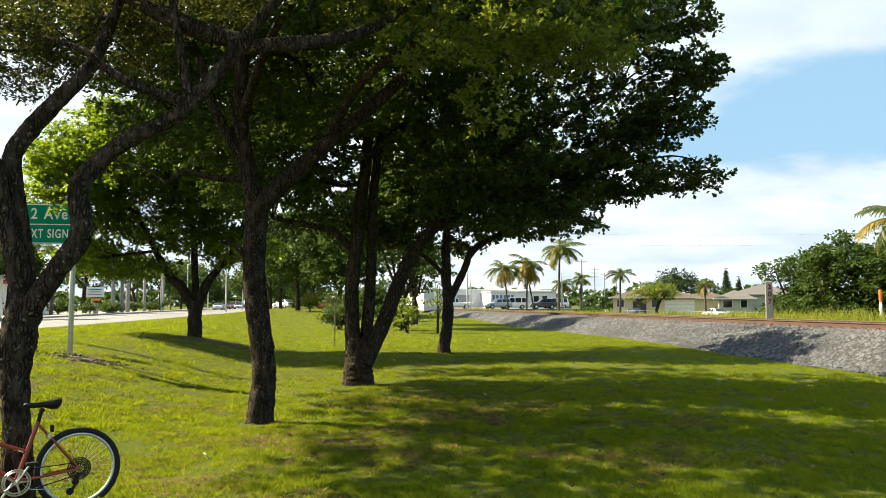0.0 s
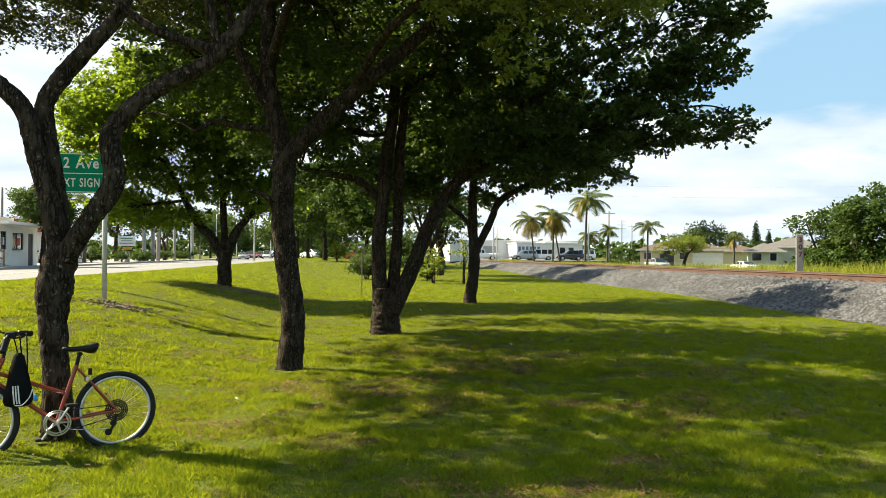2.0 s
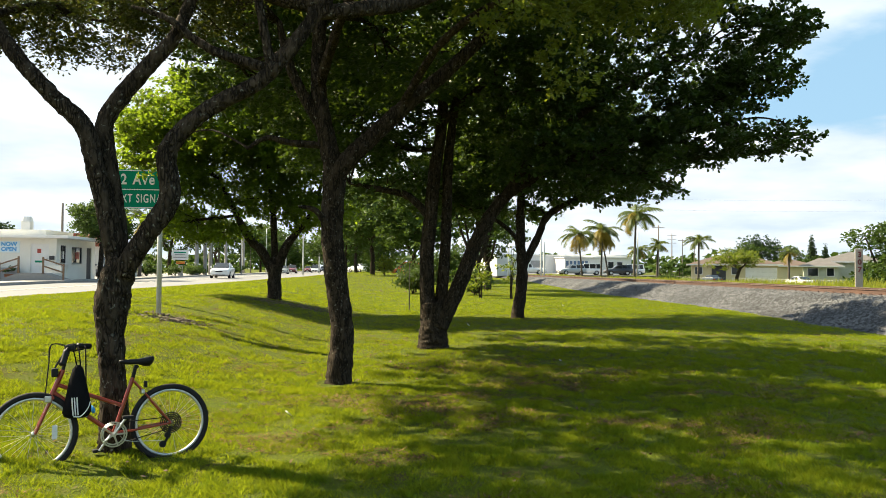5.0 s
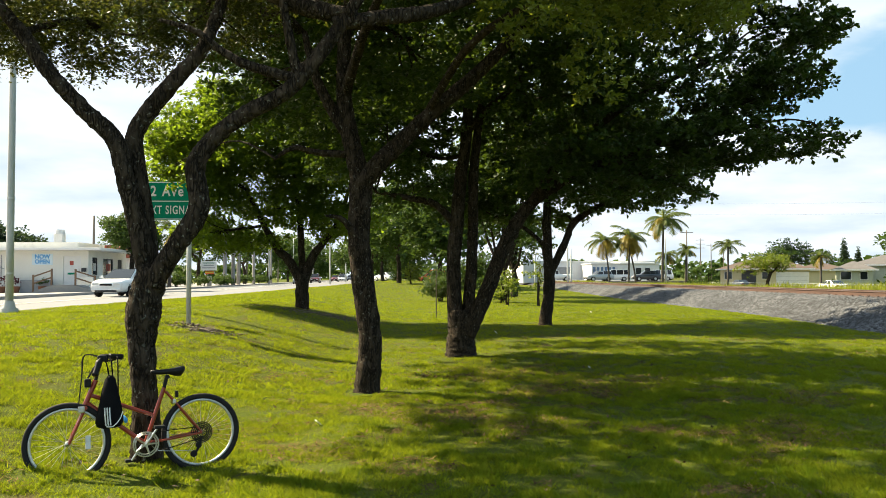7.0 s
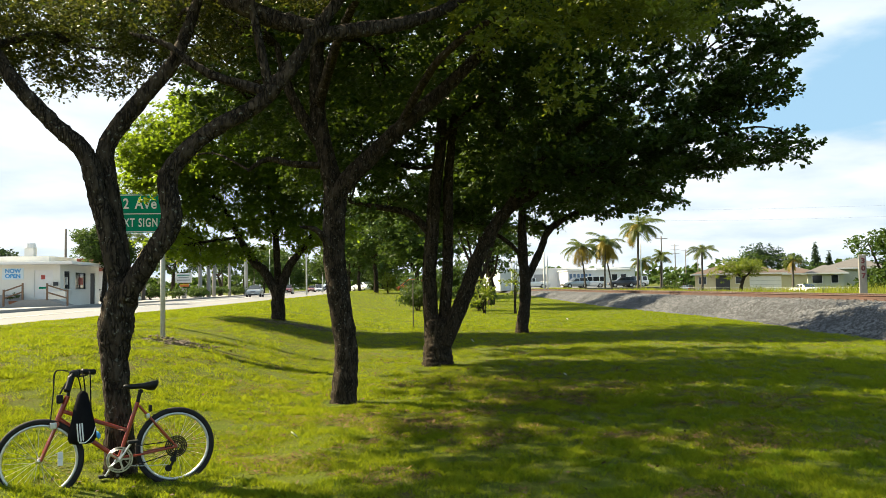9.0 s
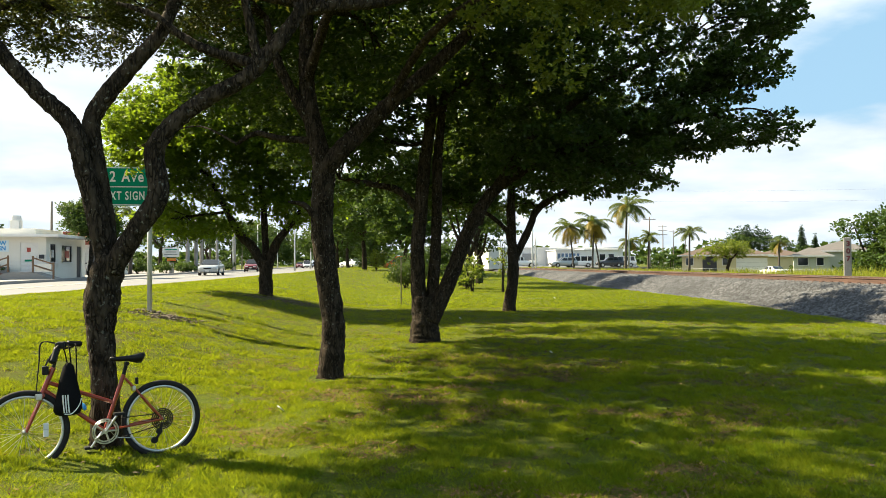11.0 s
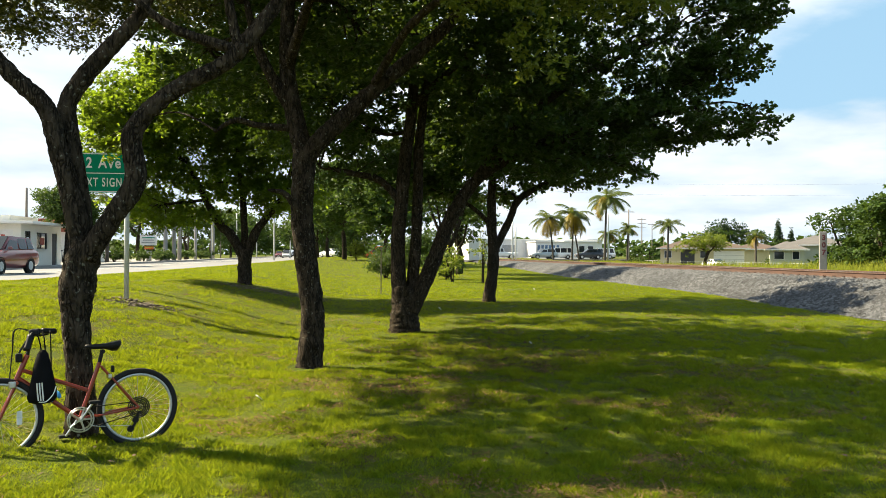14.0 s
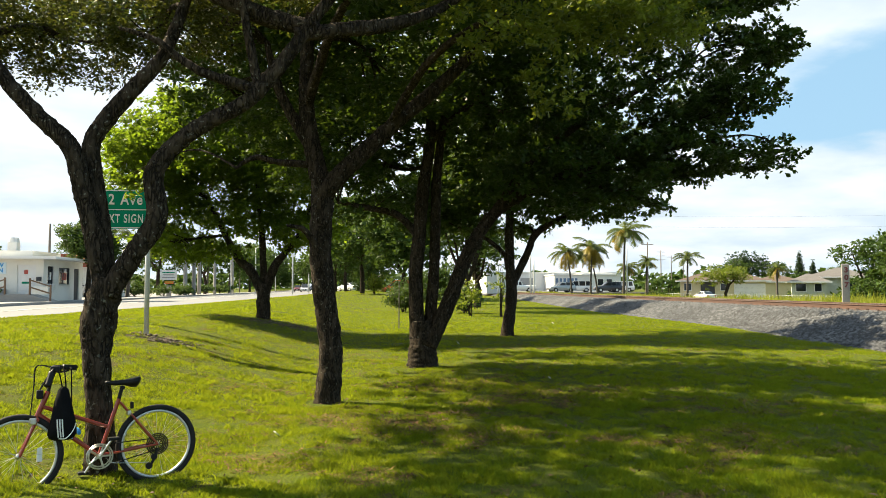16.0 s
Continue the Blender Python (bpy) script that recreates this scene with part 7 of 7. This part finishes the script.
F = np.concatenate([f1, f2 + len(v1), f3 + len(v1) + len(v2), f4 + len(v1) + len(v2) + len(v3), f5 + len(v1) + len(v2) + len(v3) + len(v4), f6 + len(v1) + len(v2) + len(v3) + len(v4) + len(v5)])
tagged(raw("grass", V, F, "blade"), "short mown yellow-green lawn grass", "grass", kind="stuff")

# matted dry stalks where the lawn is worn, most of all in the shade of the crowns
n = 330000
y = 3.0 + 22 * rngg.uniform(0, 1, n) ** 1.4
x = rngg.uniform(-1, 1, n) * (0.62 * y + 1.2) + 0.12 * y
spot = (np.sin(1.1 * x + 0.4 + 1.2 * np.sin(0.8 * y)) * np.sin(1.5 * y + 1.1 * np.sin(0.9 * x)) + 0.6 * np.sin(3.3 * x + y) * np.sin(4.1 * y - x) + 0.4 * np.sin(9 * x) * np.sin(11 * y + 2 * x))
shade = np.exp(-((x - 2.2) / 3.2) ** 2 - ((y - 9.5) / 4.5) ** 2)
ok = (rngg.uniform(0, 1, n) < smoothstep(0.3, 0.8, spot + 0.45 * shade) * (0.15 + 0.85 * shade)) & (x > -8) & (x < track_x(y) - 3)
x, y = x[ok], y[ok]
m = len(x)
a, b = rngg.uniform(0, 2 * math.pi, (2, m))
L = rngg.uniform(0.02, 0.06, m) * (1 + 0.03 * y)
w = 0.004 + 0.0006 * y
base = np.stack([x, y, ground_z(x, y) + rngg.uniform(0.006, 0.032, m)], -1)
side = np.stack([np.cos(a), np.sin(a), 0 * a], -1) * w[:, None]
tip = base + np.stack([-np.sin(a) * L, np.cos(a) * L, rngg.uniform(-0.2, 0.45, m) * L], -1)
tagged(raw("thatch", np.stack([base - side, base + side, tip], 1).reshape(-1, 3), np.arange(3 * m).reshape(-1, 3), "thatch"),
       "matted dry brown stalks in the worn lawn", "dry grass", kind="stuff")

# tall yellowing grass beyond the rails
n = 70000
u = 8 + 150 * rngg.uniform(0, 1, n) ** 1.7
off = 4.2 + rngg.uniform(0, 1, n) ** 1.3 * 12.0
x, y = track_x(u) + off, u
clump = 0.5 + 0.5 * np.sin(0.8 * x + 0.35 * y) * np.sin(0.55 * y)
h = (0.25 + 0.5 * clump) * rngg.uniform(0.5, 1.2, n) * np.where(u > 45, 0.55, 1.0)
a, b = rngg.uniform(0, 2 * math.pi, (2, n))
w = 0.016 + 0.0008 * u
base = np.stack([x, y, ground_z(x, y) - 0.01], -1)
side = np.stack([np.cos(a), np.sin(a), 0 * a], -1) * w[:, None] / 2
tip = base + np.stack([np.cos(b) * h * 0.35, np.sin(b) * h * 0.35, h], -1)
tagged(raw("tall_grass", np.stack([base - side, base + side, tip], 1).reshape(-1, 3), np.arange(3 * n).reshape(-1, 3), "blade_tall"),
       "tall yellowing grass beyond the rails", "grass", kind="stuff")

# fallen leaves, densest round the trunks
pts = []
for cx, cy, s, k in ((-2.0, 6.8, 0.7, 30), (-0.3, 11.0, 1.4, 160), (1.5, 15.8, 2.2, 320), (5.0, 24.4, 1.6, 160), (-2.8, 25.2, 1.8, 160), (3.0, 9.0, 2.4, 300)):
    pts.append(np.stack([rngg.normal(cx + 0.4, s, k), rngg.normal(cy - 0.2, s, k), np.zeros(k)], -1))
pts = np.concatenate(pts)
pts[:, 2] = ground_z(pts[:, 0], pts[:, 1]) + 0.02
v, f = leaves(rngg, pts, 2.5, 0.055, 0.55)
tagged(raw("fallen_leaves", v, f, "dry"), "brown fallen leaves scattered in the grass", "leaves", kind="stuff")

for x, y, s in ((-0.75, 8.6, 0.07), (3.6, 13.6, 0.05), (3.0, 21.5, 0.08), (8.2, 31.0, 0.12)):
    t = thing("litter", "scrap of white paper litter on the grass", "litter", pose(x, y, gz(x, y) + 0.03, 12, 8, 40))
    bm = boxes(((0, 0, 0.0), (s, s * 0.7, 0.012)), bevel=0.004)
    for vv in bm.verts:
        vv.co.z += 0.02 * math.sin(40 * vv.co.x + 3) * s / 0.07
    part("scrap", bm, "white", t)
# bare mound of earth and rubble beside the sign and by the forked tree
for x, y, w in ((-3.7, 15.9, 0.7), (-2.1, 24.2, 1.5)):
    t = thing("earth_patch", "bare patch of dry earth and debris on the lawn", "earth patch", pose(x, y, gz(x, y)))
    bm = bmesh.new()
    for k in range(420):
        px_, py_ = random.gauss(0, w * 0.42), random.gauss(0, w * 0.34)
        s = random.uniform(0.012, 0.05)
        box(bm, (0, 0, 0), (s * 1.4, s, s * 0.35), 0.0, pose(px_, py_, gz(x + px_, y + py_) - gz(x, y) + 0.006, random.uniform(-20, 20), random.uniform(-20, 20), random.uniform(0, 180)))
    tagged(part("clod", bm, "clod", t), kind="stuff")


# ---------------------------------------------------------------- what moves
def lane_x(y):
    """Across the road: the lane bends as the road nears the shop."""
    y = float(y)
    near = -13.9 + 0.085 * (min(y, 58.0) - 45.0)
    return near + (-13.9 - near) * float(smoothstep(62, 105, y))


def approach(ob, rows):
    """Key a car coming down the road; rows of seconds and distance along the old straight lane."""
    out = []
    for t, y in rows:
        for _ in range(12):
            y += 0.6 * ((lane_x(y) / LANE) * dict(rows)[t] - y) if dict(rows)[t] > 12 else 0.0
        slope = (lane_x(y + 2) - lane_x(y - 2)) / 4
        out.append((t, pose(lane_x(y), y, ROAD_TOP, 0, 0, -90 - math.degrees(math.atan(slope)))))
    walk(ob, out)


def drive(ob, x, z, rows, turn):
    walk(ob, [(t, pose(x, y, z, 0, 0, turn)) for t, y in rows])


def motions():
    approach(sedan_white, [(0, 162.1), (2.0, 122.6), (3.2, 103.3), (4.0, 93.6), (4.7, 84.0), (5.8, 64.7), (6.8, 45.8), (7.0, 42.0), (7.4, 35.2), (7.8, 28.8), (9.0, 8.7), (16.0, -106.1)])
    approach(sedan_silver, [(0, 166.0), (7.0, 121.6), (8.6, 104.2), (9.2, 96.5), (11.3, 73.3), (12.1, 60.3), (12.9, 47.3), (13.6, 35.0), (14.5, 18.8), (16.0, -8.7)])
    approach(suv_red, [(0, 183.3), (7.0, 146.7), (11.3, 99.4), (12.1, 79.1), (12.9, 59.8), (13.6, 42.5), (14.0, 34.3), (16.0, -5.8)])
    drive(sedan_side, SIDE, SIDE_TOP, [(0, 91.7), (9.4, 91.7), (11.3, 96.3), (12.0, 97.9), (12.8, 101.2), (13.4, 102.5), (15.2, 112.3), (16.0, 114.7)], 90)
    drive(sedan_dark, SIDE, SIDE_TOP, [(0, 116.0), (6.8, 116.6), (7.4, 117.8), (8.3, 122.1), (9.2, 128.8), (12.0, 158.3), (12.8, 168.1), (14.5, 183.0), (16.0, 189.0)], 90)
    drive(pickup_side, SIDE - 2.5, SIDE_TOP, [(0, 139.9), (0.8, 128.8), (1.6, 117.8), (2.0, 111.7), (3.0, 94.2), (3.6, 86.1), (4.0, 81.6), (4.3, 77.9), (7.0, 39.3), (16.0, -85.9)], -90)


motions()
